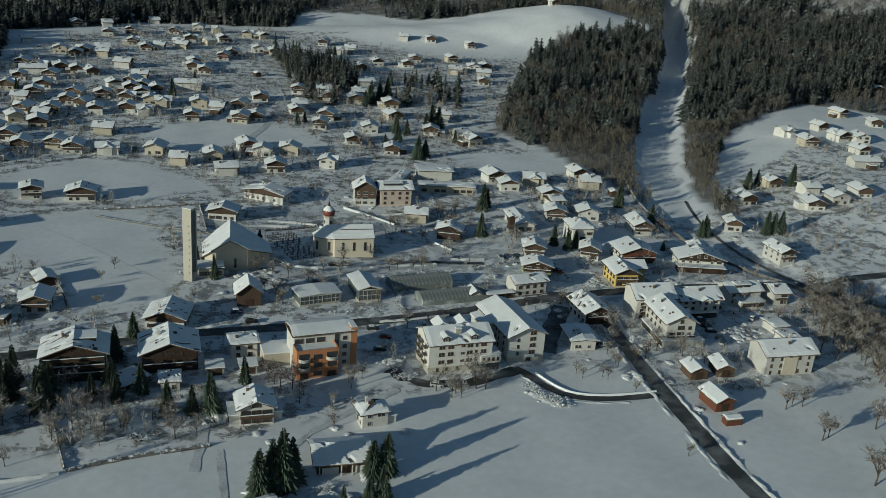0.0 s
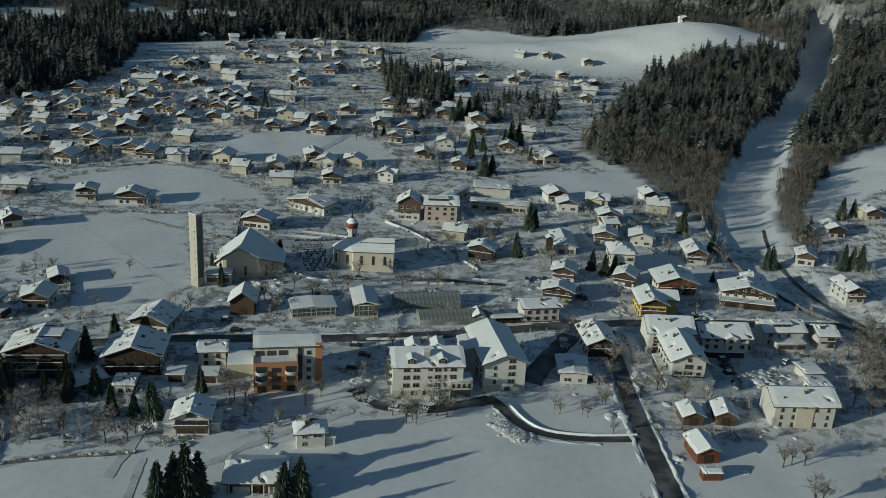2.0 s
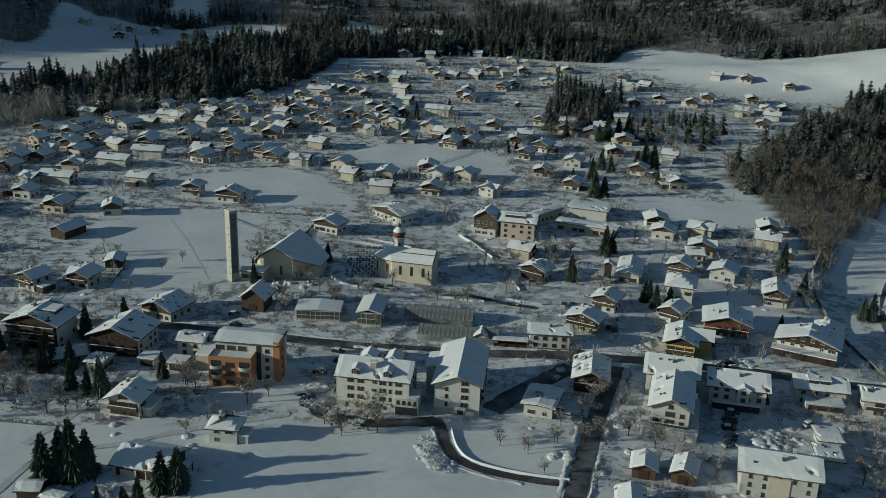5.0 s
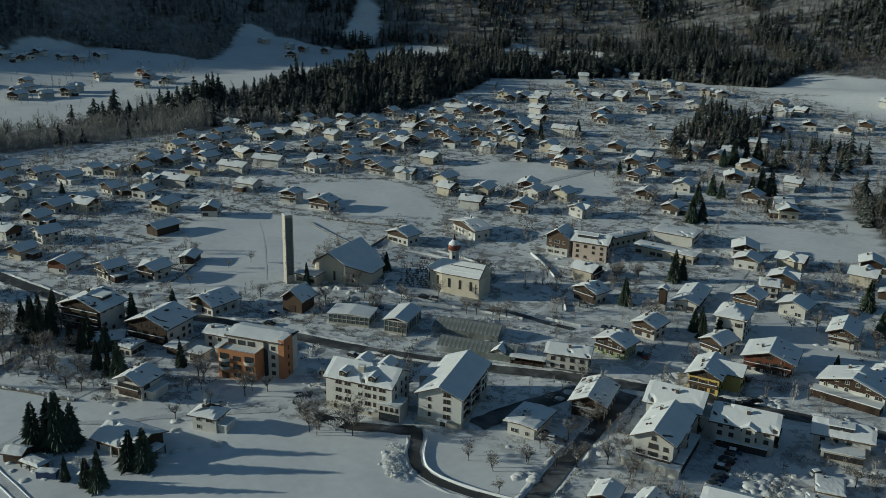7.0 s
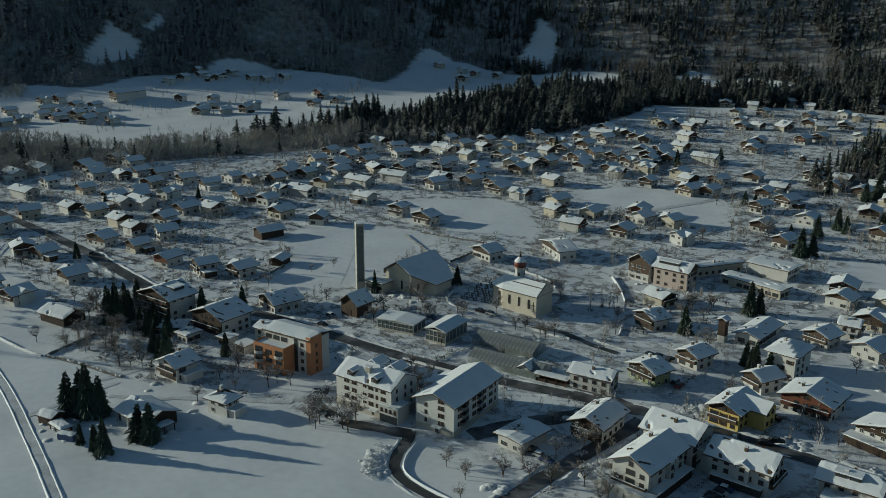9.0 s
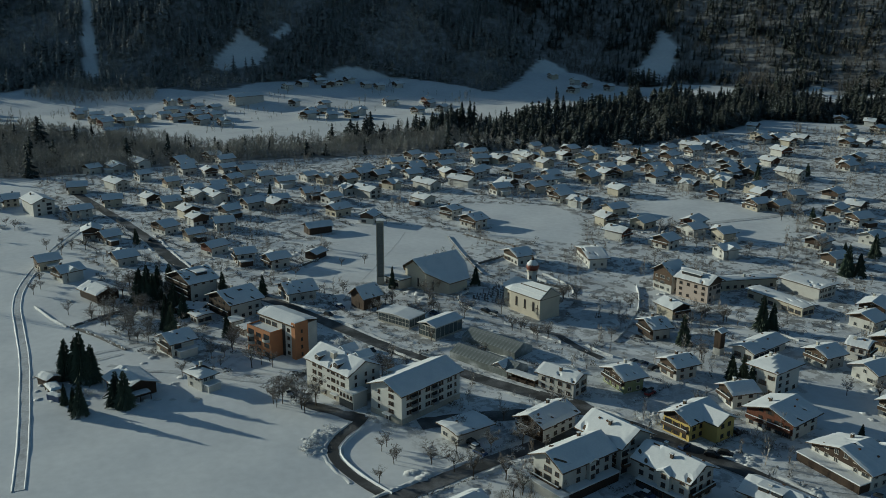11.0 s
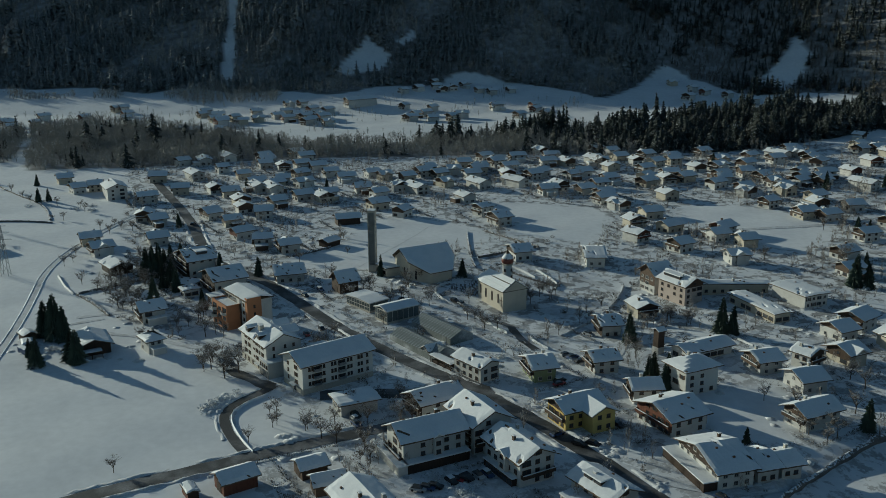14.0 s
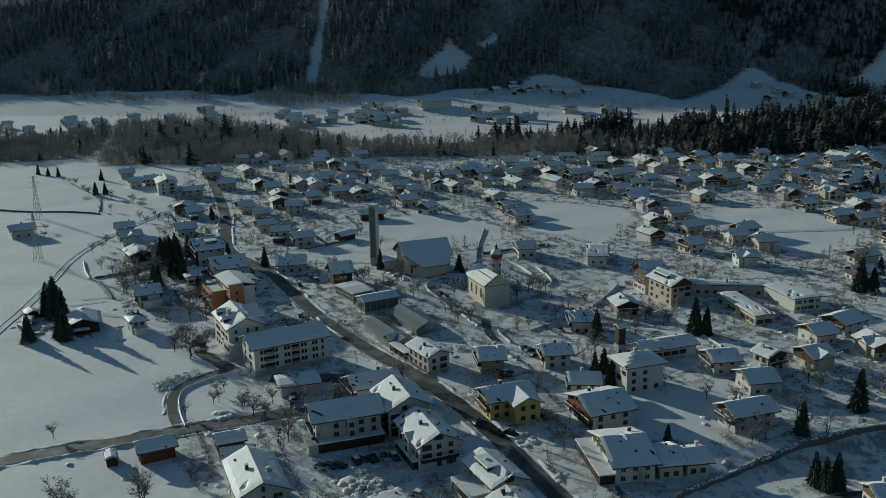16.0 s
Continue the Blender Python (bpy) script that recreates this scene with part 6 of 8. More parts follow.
def pavilion(x, y, rot, w, l, h, rise, label):
    p = thing("pavilion", label, "pavilion", pose(x, y, ground(x, y), 0, 0, rot))
    a, b = w / 2 - 0.5, l / 2 - 0.5
    part("base_wall", Stack().box(-a, a, -b, b, -0.6, 0.7).mesh("base_wall", CONCRETE), p)
    part("glazing", Stack().box(-a + 0.1, a - 0.1, -b + 0.1, b - 0.1, 0.7, h - 0.1).mesh("glazing", TINTED), p)
    for k in range(int(2 * a / 1.6) + 1):
        xx = -a + 0.1 + k * (2 * a - 0.2) / int(2 * a / 1.6)
        part("mullion", MULL, p, pose(xx, -b, 0.7) @ Matrix.Diagonal((1, 1, h - 0.8, 1)))
    for k in range(int(2 * b / 2.4) + 1):
        yy = -b + 0.1 + k * (2 * b - 0.2) / int(2 * b / 2.4)
        part("mullion", MULL, p, pose(a, yy, 0.7) @ Matrix.Diagonal((1, 1, h - 0.8, 1)))
    part("transom", Stack().box(-a, a, -b - 0.03, -b + 0.1, h * 0.5, h * 0.5 + 0.14).box(-a, a, -b - 0.04, -b + 0.1, h - 0.5, h - 0.1).mesh("transom", FRAME), p)
    part("roof", chevron(w, l, h, rise, 0.24).mesh("roof", FRAME), p)
    part("snow_cover", snow_sheet(w, l, h, rise, random.Random(int(l * 9)), 3, 8, 0.22), p, label="thin even snow")


MULL = Stack().box(-0.045, 0.045, -0.05, 0.05, 0, 1).mesh("mullion", FRAME)
pavilion(-44.2, 310.4, 28.0, 16.1, 10, 4.0, 0.5, "low glazed hall under a flat snowy roof")
pavilion(-27.9, 319.3, 22.7, 9.3, 15.4, 5.0, 1.2, "glass-fronted hall with a pitched snowy roof")


def greenhouse(x, y, rot, w, l, h, rise, bays):
    gh = thing("greenhouse", "long glass greenhouse with grey roof panes", "greenhouse", pose(x, y, ground(x, y), 0, 0, rot), "nursery greenhouses")
    part("wall", Stack().box(-w / 2, w / 2, -l / 2, l / 2, -0.5, h).mesh("wall", PANES), gh)
    n = int(l / 1.5)
    slope = math.hypot(w / 2, rise)
    pane = Stack().box(0, slope, -0.7, 0.7, -0.03, 0.03).mesh("roof_pane", PANES)
    tilt = math.degrees(math.atan2(rise, w / 2))
    for k in range(n):
        yy = -l / 2 + (k + 0.5) * l / n
        part("roof_pane", pane, gh, pose(-w / 2, yy, h, 0, -tilt, 0))
        part("roof_pane", pane, gh, pose(w / 2, yy, h, 0, -tilt, 180))
    part("ridge_cap", Stack().box(-0.15, 0.15, -l / 2, l / 2, h + rise - 0.05, h + rise + 0.08).mesh("ridge_cap", METAL), gh)
    part("gable_pane", Stack().prism([(-w / 2, h), (w / 2, h), (0, h + rise)], -l / 2, -l / 2 + 0.06).mesh("gable_pane", PANES), gh)
    part("gable_pane", Stack().prism([(-w / 2, h), (w / 2, h), (0, h + rise)], l / 2 - 0.06, l / 2).mesh("gable_pane", PANES), gh)


greenhouse(-8, 332, 113, 10, 24, 2.4, 2.2, 8)
greenhouse(5, 322, 113, 9, 27, 2.3, 2.0, 8)

house(12.6, 324.0, 21.0, 5.2, 7.0, 2.7, 1.5, "plain", 1, name="nursery_shed", label="small white nursery shed with a snowy gable roof", side_windows=False, chimneys=0)
stall = thing("sales_stall", "long low timber sales stall under even snow", "stall", pose(22.6, 325.6, ground(22.6, 325.6), 0, 0, 24))
part("back_wall", Stack().box(-5.6, 5.6, 1.2, 1.4, -0.3, 2.3).mesh("back_wall", WOOD["b"]), stall)
for xx in (-5.4, -1.8, 1.8, 5.4):
    part("post", Stack().box(xx - 0.1, xx + 0.1, -1.5, -1.3, -0.3, 2.3).mesh("post", WOOD["b"]), stall)
part("counter", Stack().box(-5.2, 5.2, -1.2, -0.6, -0.2, 0.95).mesh("counter", WOOD["d"]), stall)
part("roof", Stack().box(-6, 6, -2, 1.8, 2.3, 2.45).mesh("roof", EAVES), stall)
part("snow_cover", snow_sheet(3.8, 12, 2.45, 0.1, random.Random(52), 3, 10, 0.3), stall, pose(0, -0.1, 0, 0, 0, 90), "thick even snow")

# ---- trees ----


def branched_fir(seed, whorls, boughs, radius=0.24):
    """A unit-high fir of single drooping boughs, each a folded frond with side sprays."""
    r = random.Random(seed)
    v, f = [], []
    full = r.uniform(0.75, 1.15)
    lop = (r.uniform(-0.22, 0.22), r.uniform(-0.22, 0.22))
    for k in range(whorls):
        q = k / whorls
        env = radius * (1 - q ** full) ** 0.8 + 0.012
        n = max(4, int(boughs * (1 - 0.6 * q)))
        turn = r.uniform(0, 6.3)
        for i in range(n):
            a = turn + 2 * math.pi * i / n + r.uniform(-0.25, 0.25)
            length = env * r.uniform(0.45, 1.3) * (1 + lop[0] * math.cos(a) + lop[1] * math.sin(a))
            z = 0.07 + 0.9 * q + r.uniform(-0.03, 0.03)
            dx, dy = math.cos(a), math.sin(a)
            tip_z = z + length * r.uniform(-0.75, -0.15) + 0.05 * q
            for side, share in ((0, 1.0), (0.55, 0.75), (-0.55, 0.75)):
                ca, sa = math.cos(a + side), math.sin(a + side)
                s0 = 0.25 * length if side else 0.02
                ln = length * share * r.uniform(0.85, 1.1) - s0 * 0.6
                bx, by = dx * s0, dy * s0
                wd = ln * r.uniform(0.1, 0.18)
                mz = z + (tip_z - z) * 0.35 + 0.012
                c = len(v)
                v += [(bx, by, z), (bx + ca * ln * 0.55 - sa * wd, by + sa * ln * 0.55 + ca * wd, mz - 0.03), (bx + ca * ln * 0.55, by + sa * ln * 0.55, mz + 0.012),
                      (bx + ca * ln * 0.55 + sa * wd, by + sa * ln * 0.55 - ca * wd, mz - 0.03), (bx + ca * ln, by + sa * ln, tip_z)]
                f += [(c, c + 2, c + 1), (c, c + 3, c + 2), (c + 1, c + 2, c + 4), (c + 2, c + 3, c + 4)]
    return v, f


def bare_tree(seed, limbs, twigs, blades):
    """A unit-high leafless tree: trunk and limbs, and the fine twigs apart."""
    r = random.Random(seed)
    tv, tf, bv, bf = [], [], [], []

    def stick(p, q, r0, r1, sides=4):
        d = (q - p).normalized()
        u = d.orthogonal().normalized()
        w = d.cross(u)
        c = len(tv)
        for base, rad in ((p, r0), (q, r1)):
            tv.extend(base + (u * math.cos(2 * math.pi * k / sides) + w * math.sin(2 * math.pi * k / sides)) * rad for k in range(sides))
        tf.extend((c + k, c + (k + 1) % sides, c + sides + (k + 1) % sides, c + sides + k) for k in range(sides))

    top = Vector((r.uniform(-0.03, 0.03), r.uniform(-0.03, 0.03), 0.42))
    stick(Vector((0, 0, -0.03)), top, 0.022, 0.014, 5)
    for k in range(limbs):
        a = 2 * math.pi * k / limbs + r.uniform(-0.4, 0.4)
        st = Vector((0, 0, 1)) * r.uniform(0.24, 0.42)
        lean = r.uniform(0.18, 0.42)
        en = Vector((lean * math.cos(a), lean * math.sin(a), r.uniform(0.5, 0.9)))
        stick(st, en, 0.009, 0.003, 3)
        for j in range(twigs):
            p = st.lerp(en, r.uniform(0.35, 1))
            q = p + Vector((r.gauss(0, 0.12), r.gauss(0, 0.12), r.uniform(0.02, 0.16)))
            stick(p, q, 0.0035, 0.0015, 3)
            for i in range(blades):
                m = p.lerp(q, r.uniform(0.2, 1.0))
                e = m + Vector((r.gauss(0, 0.06), r.gauss(0, 0.06), r.uniform(-0.01, 0.09)))
                s2 = Vector((r.gauss(0, 1), r.gauss(0, 1), r.gauss(0, 1))).normalized() * 0.0065
                c = len(bv)
                bv.extend((m - s2, m + s2, e))
                bf.append((c, c + 1, c + 2))
    return tv, tf, bv, bf


FIR_NEAR = [mesh_of("crown", *branched_fir(k, 32, 17, 0.23), NEEDLE) for k in range(7)]
FIR_TRUNK = Stack().ring([(0.02, -0.03), (0.012, 0.3), (0.003, 0.9)], 5).mesh("trunk", BARK)
BARE = []
for k in range(5):
    tv, tf, bv, bf = bare_tree(20 + k, 9, 8, 12)
    BARE.append((mesh_of("trunk", tv, tf, BARK), mesh_of("crown", bv, bf, TWIG)))


def fir(x, y, h, fat=1.08):
    r = random.Random(int(x * 7) + int(y * 13))
    t = thing("fir_tree", "tall dark green fir dusted with snow", "tree", pose(x, y, ground(x, y), 0, 0, r.uniform(0, 360)) @ Matrix.Diagonal((h * fat, h * fat, h, 1)), "village fir trees")
    part("trunk", FIR_TRUNK, t), part("crown", r.choice(FIR_NEAR), t)


def bare(x, y, h):
    r = random.Random(int(x * 7) + int(y * 13))
    a, b = r.choice(BARE)
    t = thing("bare_tree", "leafless garden tree with snow on its twigs", "tree", pose(x, y, ground(x, y), 0, 0, r.uniform(0, 360)) @ Matrix.Scale(h, 4), "bare village trees")
    part("trunk", a, t), part("crown", b, t)


for fx, fy, fh in ((-18, 511, 14), (-14.5, 514, 11), (-32, 543, 12), (-13.4, 577, 17), (-9, 580, 15), (-16.5, 573, 12), (-34.4, 563.7, 12), (-27.7, 560.6, 10), (-57, 636, 16), (-52, 641, 14), (-47, 646, 17), (-60, 628, 11), (2, 553, 8), (-96, 569, 8), (-92, 573, 7)):
    fir(fx, fy, fh, 1.2)
for fx, fy, fh in ((-84, 641, 11), (-80, 636, 10), (-88, 633, 9), (-100, 563, 8), (-104, 555, 8), (-47.6, 526.6, 8), (-52, 531, 9), (-64, 497, 7), (0, 556, 9), (6, 549, 8), (-22, 585, 9), (-44, 572, 9)):
    bare(fx, fy, fh)
fir(-34.9, 196.3, 17.4, 1.15)
fir(-39.7, 192.0, 13.8, 1.1)
fir(-37.0, 195.0, 15.0, 1.15)
fir(-33.0, 199.2, 13.2, 1.2)
fir(-9.8, 206.5, 12.2, 1.2)
fir(-13.2, 204.6, 11.0, 1.2)
fir(-9.8, 194.0, 11.0, 1.15)
fir(-13.0, 192.2, 8.0, 1.2)
fir(-19.0, 190.0, 7.0, 0.9)
fir(-121.7, 232.6, 11)
fir(-120.1, 237.3, 12)
fir(-95.2, 230.4, 9)
fir(-88.2, 230.5, 9)
fir(-117.5, 224.8, 12)
fir(-116.8, 227.7, 13)
fir(-96.8, 270.5, 9)
fir(-105.8, 228.7, 12)
fir(-96.9, 254.4, 12)
fir(-83.2, 236.5, 10)
fir(-61.2, 228.6, 13)
fir(-90.7, 234.2, 12)
fir(-55.9, 247.1, 9)
fir(-107.0, 223.0, 14)
fir(-106.0, 225.6, 13)
fir(-108.8, 230.7, 12)
fir(-92.0, 233.2, 9)
fir(-73.0, 228.0, 10)
fir(-66.1, 228.0, 9)
fir(-94.5, 337.0, 7, 0.9)
fir(-91.0, 333.0, 7, 0.9)
fir(-84.2, 322.6, 10, 0.8)
fir(-74.5, 357.0, 8.5, 1.3)
fir(16.1, 394.6, 11.5, 1.2)
fir(19.2, 433.5, 11)
fir(17.5, 429.9, 14)
fir(53.8, 384.2, 10)
fir(57.5, 388.6, 9)
fir(48.4, 388.6, 9)
fir(48.6, 393.6, 8)
fir(152.9, 426.6, 12)
fir(156.5, 427.9, 11)
fir(160.2, 429.2, 12)
fir(165.1, 503.3, 12)
bare(-122.9, 313.2, 4)
fir(97.1, 393.0, 5)
fir(-197.9, 233.3, 8)
fir(-290.2, 271.9, 8)
fir(-307.9, 187.5, 7)
fir(-281.2, 321.3, 7)
fir(-338.7, 140.0, 8)
fir(68.6, 434.0, 6)
fir(86.4, 452.8, 13)
fir(120.9, 422.2, 9)
fir(124.1, 423.5, 9)
fir(123.7, 426.7, 10)
fir(98.5, 430.0, 10)
fir(-38.4, 530.9, 8)
fir(-186.6, 613.5, 12)
fir(-181.9, 651.2, 9)
fir(-278.5, 588.7, 10)
fir(189.8, 506.4, 13)
fir(171.1, 508.1, 10)
bare(109.0, 256.7, 8)
bare(111.5, 258.5, 7)
bare(115.0, 259.2, 8)
bare(114.5, 240.0, 9.5)
bare(117.0, 242.0, 8)
bare(133.8, 249.0, 11)
bare(121.3, 218.7, 13)
bare(128.0, 222.0, 12)
bare(103.5, 268.2, 5)
fir(-372.0, 88.0, 7)
fir(-365.0, 97.0, 6.5)
fir(-360.0, 105.0, 7)
fir(-283.0, 150.0, 9)
fir(-286.0, 155.0, 8)
for bx, by, bh in ((-205, 193, 6), (-201, 204, 6), (-197, 210, 7), (-210, 200, 5), (-193, 199, 6), (-135, 185, 6), (-141, 188, 5), (-150, 188, 6), (-170, 152, 5), (-186, 148, 5), (-262, 176, 5), (-250, 180, 6), (-233, 165, 4), (-272, 162, 6), (-284, 145, 6), (-300, 138, 5), (-320, 128, 6), (-335, 116, 5), (-232, 171, 5)):
    bare(bx, by, bh)
bare(-24.1, 248.5, 9)
bare(7.3, 250.4, 9)
bare(16.3, 254.7, 9)
bare(13.4, 254.6, 10)
bare(8.9, 248.1, 6)
bare(45.7, 269.4, 5)
bare(54.1, 268.8, 5)
bare(59.3, 277.1, 6)
bare(57.8, 285.1, 6)
bare(60.7, 294.2, 7)
bare(62.0, 306.8, 7)
bare(55.8, 307.9, 7)
bare(75.4, 290.9, 8)
bare(-26.3, 226.1, 6)
bare(-21.5, 254.8, 6)
bare(-25.4, 252.1, 6)
bare(83.7, 291.2, 8)
bare(61.4, 303.6, 9)
bare(60.2, 276.5, 5)
bare(47.5, 267.2, 5)
bare(55.7, 267.6, 5)
bare(63.4, 260.5, 5)
bare(-90.9, 211.4, 6)
bare(-86.0, 215.3, 7)
bare(-82.5, 217.5, 8)
bare(-75.5, 222.5, 7)
bare(-61.7, 220.4, 6)
bare(-90.7, 226.2, 6)
bare(-94.0, 223.2, 6)
bare(157.6, 335.0, 9)
bare(154.3, 315.0, 10)
bare(161.1, 316.4, 10)
bare(157.6, 346.6, 8)
bare(149.8, 319.5, 9)
bare(147.3, 291.9, 9)
bare(134.9, 300.1, 9)
bare(138.7, 294.3, 9)
bare(139.0, 333.1, 9)
bare(141.3, 316.7, 9)
bare(-77.4, 348.6, 8)
bare(-70.5, 337.6, 7)
bare(-70.1, 330.9, 7)
bare(-39.4, 350.6, 7)
bare(4.6, 388.6, 6)
bare(2.6, 373.2, 6)
bare(-115.6, 289.9, 6)
bare(-9.4, 385.9, 6)
bare(-122.1, 324.0, 5)
bare(66.4, 280.4, 8)
bare(70.5, 284.0, 8)
bare(76.0, 299.3, 6)
bare(47.8, 290.8, 6)
bare(72.4, 225.9, 5)
bare(1.3, 250.9, 9)
bare(12.9, 259.3, 10)
bare(6.2, 247.8, 8)
bare(-45.6, 336.5, 7)
bare(102.8, 413.9, 6)
bare(94.5, 411.1, 6)
bare(73.5, 412.7, 6)
bare(100.3, 418.9, 8)
bare(88.0, 433.5, 8)
bare(73.5, 447.6, 8)
bare(66.0, 447.7, 8)
bare(-93.2, 203.9, 6)
bare(-81.3, 216.2, 6)
bare(-104.0, 196.4, 6)
bare(-138.9, 217.9, 6)
bare(45.0, 306.5, 6)
bare(0.1, 322.8, 6)
bare(-86.0, 301.5, 6)
bare(61.3, 364.4, 6)
bare(-148.2, 314.6, 5)
bare(-142.3, 310.9, 5)
bare(-130.7, 284.8, 5)
bare(-57.7, 328.6, 7)
bare(-64.1, 330.8, 7)

ro = random.Random(5)
for _ in range(60):
    ox, oy = ro.uniform(-128, -58), ro.uniform(203, 243)
    if inside([(-127, 222), (-95, 204), (-60, 215), (-68, 231), (-90, 230), (-112, 240)], ox, oy):
        bare(ox, oy, ro.uniform(5, 9))
RIVERSIDE = [(139, 318), (146, 352), (152, 366), (172, 360), (215, 340), (190, 262), (152, 262), (144, 294)]
for _ in range(70):
    ox, oy = ro.uniform(138, 164), ro.uniform(262, 366)
    if inside(RIVERSIDE, ox, oy):
        bare(ox, oy, ro.uniform(7, 12))

# ---- woods ----


def scatter(name, templates, spots, mat, label):
    """Many small trees in one mesh; spots: rows of x, y, height, girth, turn."""
    vs, fs, n = [], [], 0
    spots = np.asarray(spots)
    zs = height(spots[:, 0], spots[:, 1])
    for k, (tv, tf) in enumerate(templates):
        tv, tf = np.asarray(tv, float), np.asarray(tf)
        sel = spots[k::len(templates)]
        z = zs[k::len(templates)]
        c, s2 = np.cos(sel[:, 4])[:, None], np.sin(sel[:, 4])[:, None]
        X = (tv[:, 0] * c - tv[:, 1] * s2) * (sel[:, 2] * sel[:, 3])[:, None] + sel[:, 0][:, None]
        Y = (tv[:, 0] * s2 + tv[:, 1] * c) * (sel[:, 2] * sel[:, 3])[:, None] + sel[:, 1][:, None]
        Z = tv[:, 2] * sel[:, 2][:, None] + z[:, None]
        vs.append(np.stack([X.ravel(), Y.ravel(), Z.ravel()], 1))
        fs.append((tf[None] + (np.arange(len(sel)) * len(tv))[:, None, None]).reshape(-1, 3) + n)
        n += len(sel) * len(tv)
    V, F = np.concatenate(vs), np.concatenate(fs)
    me = bpy.data.meshes.new(name)
    me.vertices.add(len(V))
    me.vertices.foreach_set("co", V.ravel())
    me.loops.add(F.size)
    me.loops.foreach_set("vertex_index", F.ravel().astype(np.int32))
    me.polygons.add(len(F))
    me.polygons.foreach_set("loop_start", np.arange(0, F.size, 3, dtype=np.int32))
    me.polygons.foreach_set("loop_total", np.full(len(F), 3, dtype=np.int32))
    me.materials.append(mat)
    me.update(calc_edges=True)
    return tagged(new(name, me), label, "trees", kind="stuff")


def sow(x0, x1, y0, y1, gap, seed):
    r = np.random.RandomState(seed)
    X, Y = np.meshgrid(np.arange(x0, x1, gap), np.arange(y0, y1, gap))
    X, Y = X.ravel() + r.uniform(-0.5, 0.5, X.size) * gap, Y.ravel() + r.uniform(-0.5, 0.5, X.size) * gap
    return X, Y, r


def patches(x, y, s):
    return np.sin(x / s + 1.7) * np.sin(y / s * 1.3 + 0.3) + 0.6 * np.sin((x + y) / s * 2.1 + 2.0) + 0.4 * np.sin((x - 1.7 * y) / s * 3.3)


def grow(X, Y, r, keep, low, high, girth=(0.8, 1.15)):
    X, Y = X[keep], Y[keep]
    n = len(X)
    order = r.permutation(n)
    tall = r.uniform(low, high, n) * (0.95 + 0.14 * np.clip(patches(X, Y, 9), -1.5, 1.5)) * (0.88 + 0.22 * np.clip(patches(X, Y, 26), -1.2, 1.2))
    return np.stack([X, Y, tall, r.uniform(*girth, n), r.uniform(0, 6.28, n)], 1)[order]


def spruce(seed, whorls, boughs, radius=0.2):
    """A unit-high forest spruce: a slim core and single drooping boughs with gaps between them."""
    r = random.Random(seed)
    v, f = [], []
    for k in range(5):
        a = 2 * math.pi * k / 5
        v.append((0.3 * radius * math.cos(a), 0.3 * radius * math.sin(a), 0.05))
    v.append((0, 0, 0.97))
    f += [(k, (k + 1) % 5, 5) for k in range(5)]
    lop = (r.uniform(-0.2, 0.2), r.uniform(-0.2, 0.2))
    for k in range(whorls):
        q = k / whorls
        env = radius * (1 - q ** 1.15) ** 0.85 + 0.015
        n = max(3, round(boughs * (1 - 0.45 * q)))
        turn = r.uniform(0, 6.3)
        for i in range(n):
            a = turn + 2 * math.pi * i / n + r.uniform(-0.3, 0.3)
            length = env * r.uniform(0.55, 1.25) * (1 + lop[0] * math.cos(a) + lop[1] * math.sin(a))
            z = 0.1 + 0.87 * q + r.uniform(-0.03, 0.03)
            c, d = math.cos(a), math.sin(a)
            w = length * r.uniform(0.28, 0.5) + 0.008
            drop = length * r.uniform(0.25, 0.8)
            m = len(v)
            v += [(0, 0, z + 0.05), (c * length * 0.6 - d * w, d * length * 0.6 + c * w, z - drop * 0.5), (c * length, d * length, z - drop), (c * length * 0.6 + d * w, d * length * 0.6 - c * w, z - drop * 0.5)]
            f += [(m, m + 2, m + 1), (m, m + 3, m + 2)]
    return v, f


FIR_FAR = [spruce(60 + k, 6, 5, 0.17 + 0.02 * k) for k in range(6)]
FIR_MID = [spruce(80 + k, 10, 6, 0.15 + 0.016 * k) for k in range(7)]


def twiggy(seed, blades, thin=0.011):
    """A unit-high leafless tree of a few limbs and many fine upright twigs in a rounded crown."""
    r = random.Random(seed)
    v, f = [], []
    wide = r.uniform(0.16, 0.26)
    for k in range(blades):
        a, q = r.uniform(0, 6.28), r.uniform(0.0, 1.0)
        girth = wide * math.sin(math.pi * (0.12 + 0.8 * q)) * r.uniform(0.2, 1.0)
        p = Vector((math.cos(a) * girth * 0.7, math.sin(a) * girth * 0.7, 0.16 + 0.62 * q))
        e = p + Vector((math.cos(a) * r.uniform(0.02, 0.1) + r.gauss(0, 0.03), math.sin(a) * r.uniform(0.02, 0.1) + r.gauss(0, 0.03), r.uniform(0.06, 0.24)))
        s2 = Vector((r.gauss(0, 1), r.gauss(0, 1), r.gauss(0, 0.3))).normalized() * thin
        c = len(v)
        v += [tuple(p - s2), tuple(p + s2), tuple(e)]
        f.append((c, c + 1, c + 2))
    for k in range(4):
        a = r.uniform(0, 6.28)
        c = len(v)
        v += [(-0.012, 0, -0.05), (0.012, 0, -0.05), (math.cos(a) * wide * 0.5, math.sin(a) * wide * 0.5, r.uniform(0.6, 0.85))]
        f.append((c, c + 1, c + 2))
    return v, f


TWIGGY = [twiggy(100 + k, 58) for k in range(7)]
SAPLING = [twiggy(140 + k, 30, 0.015) for k in range(5)]

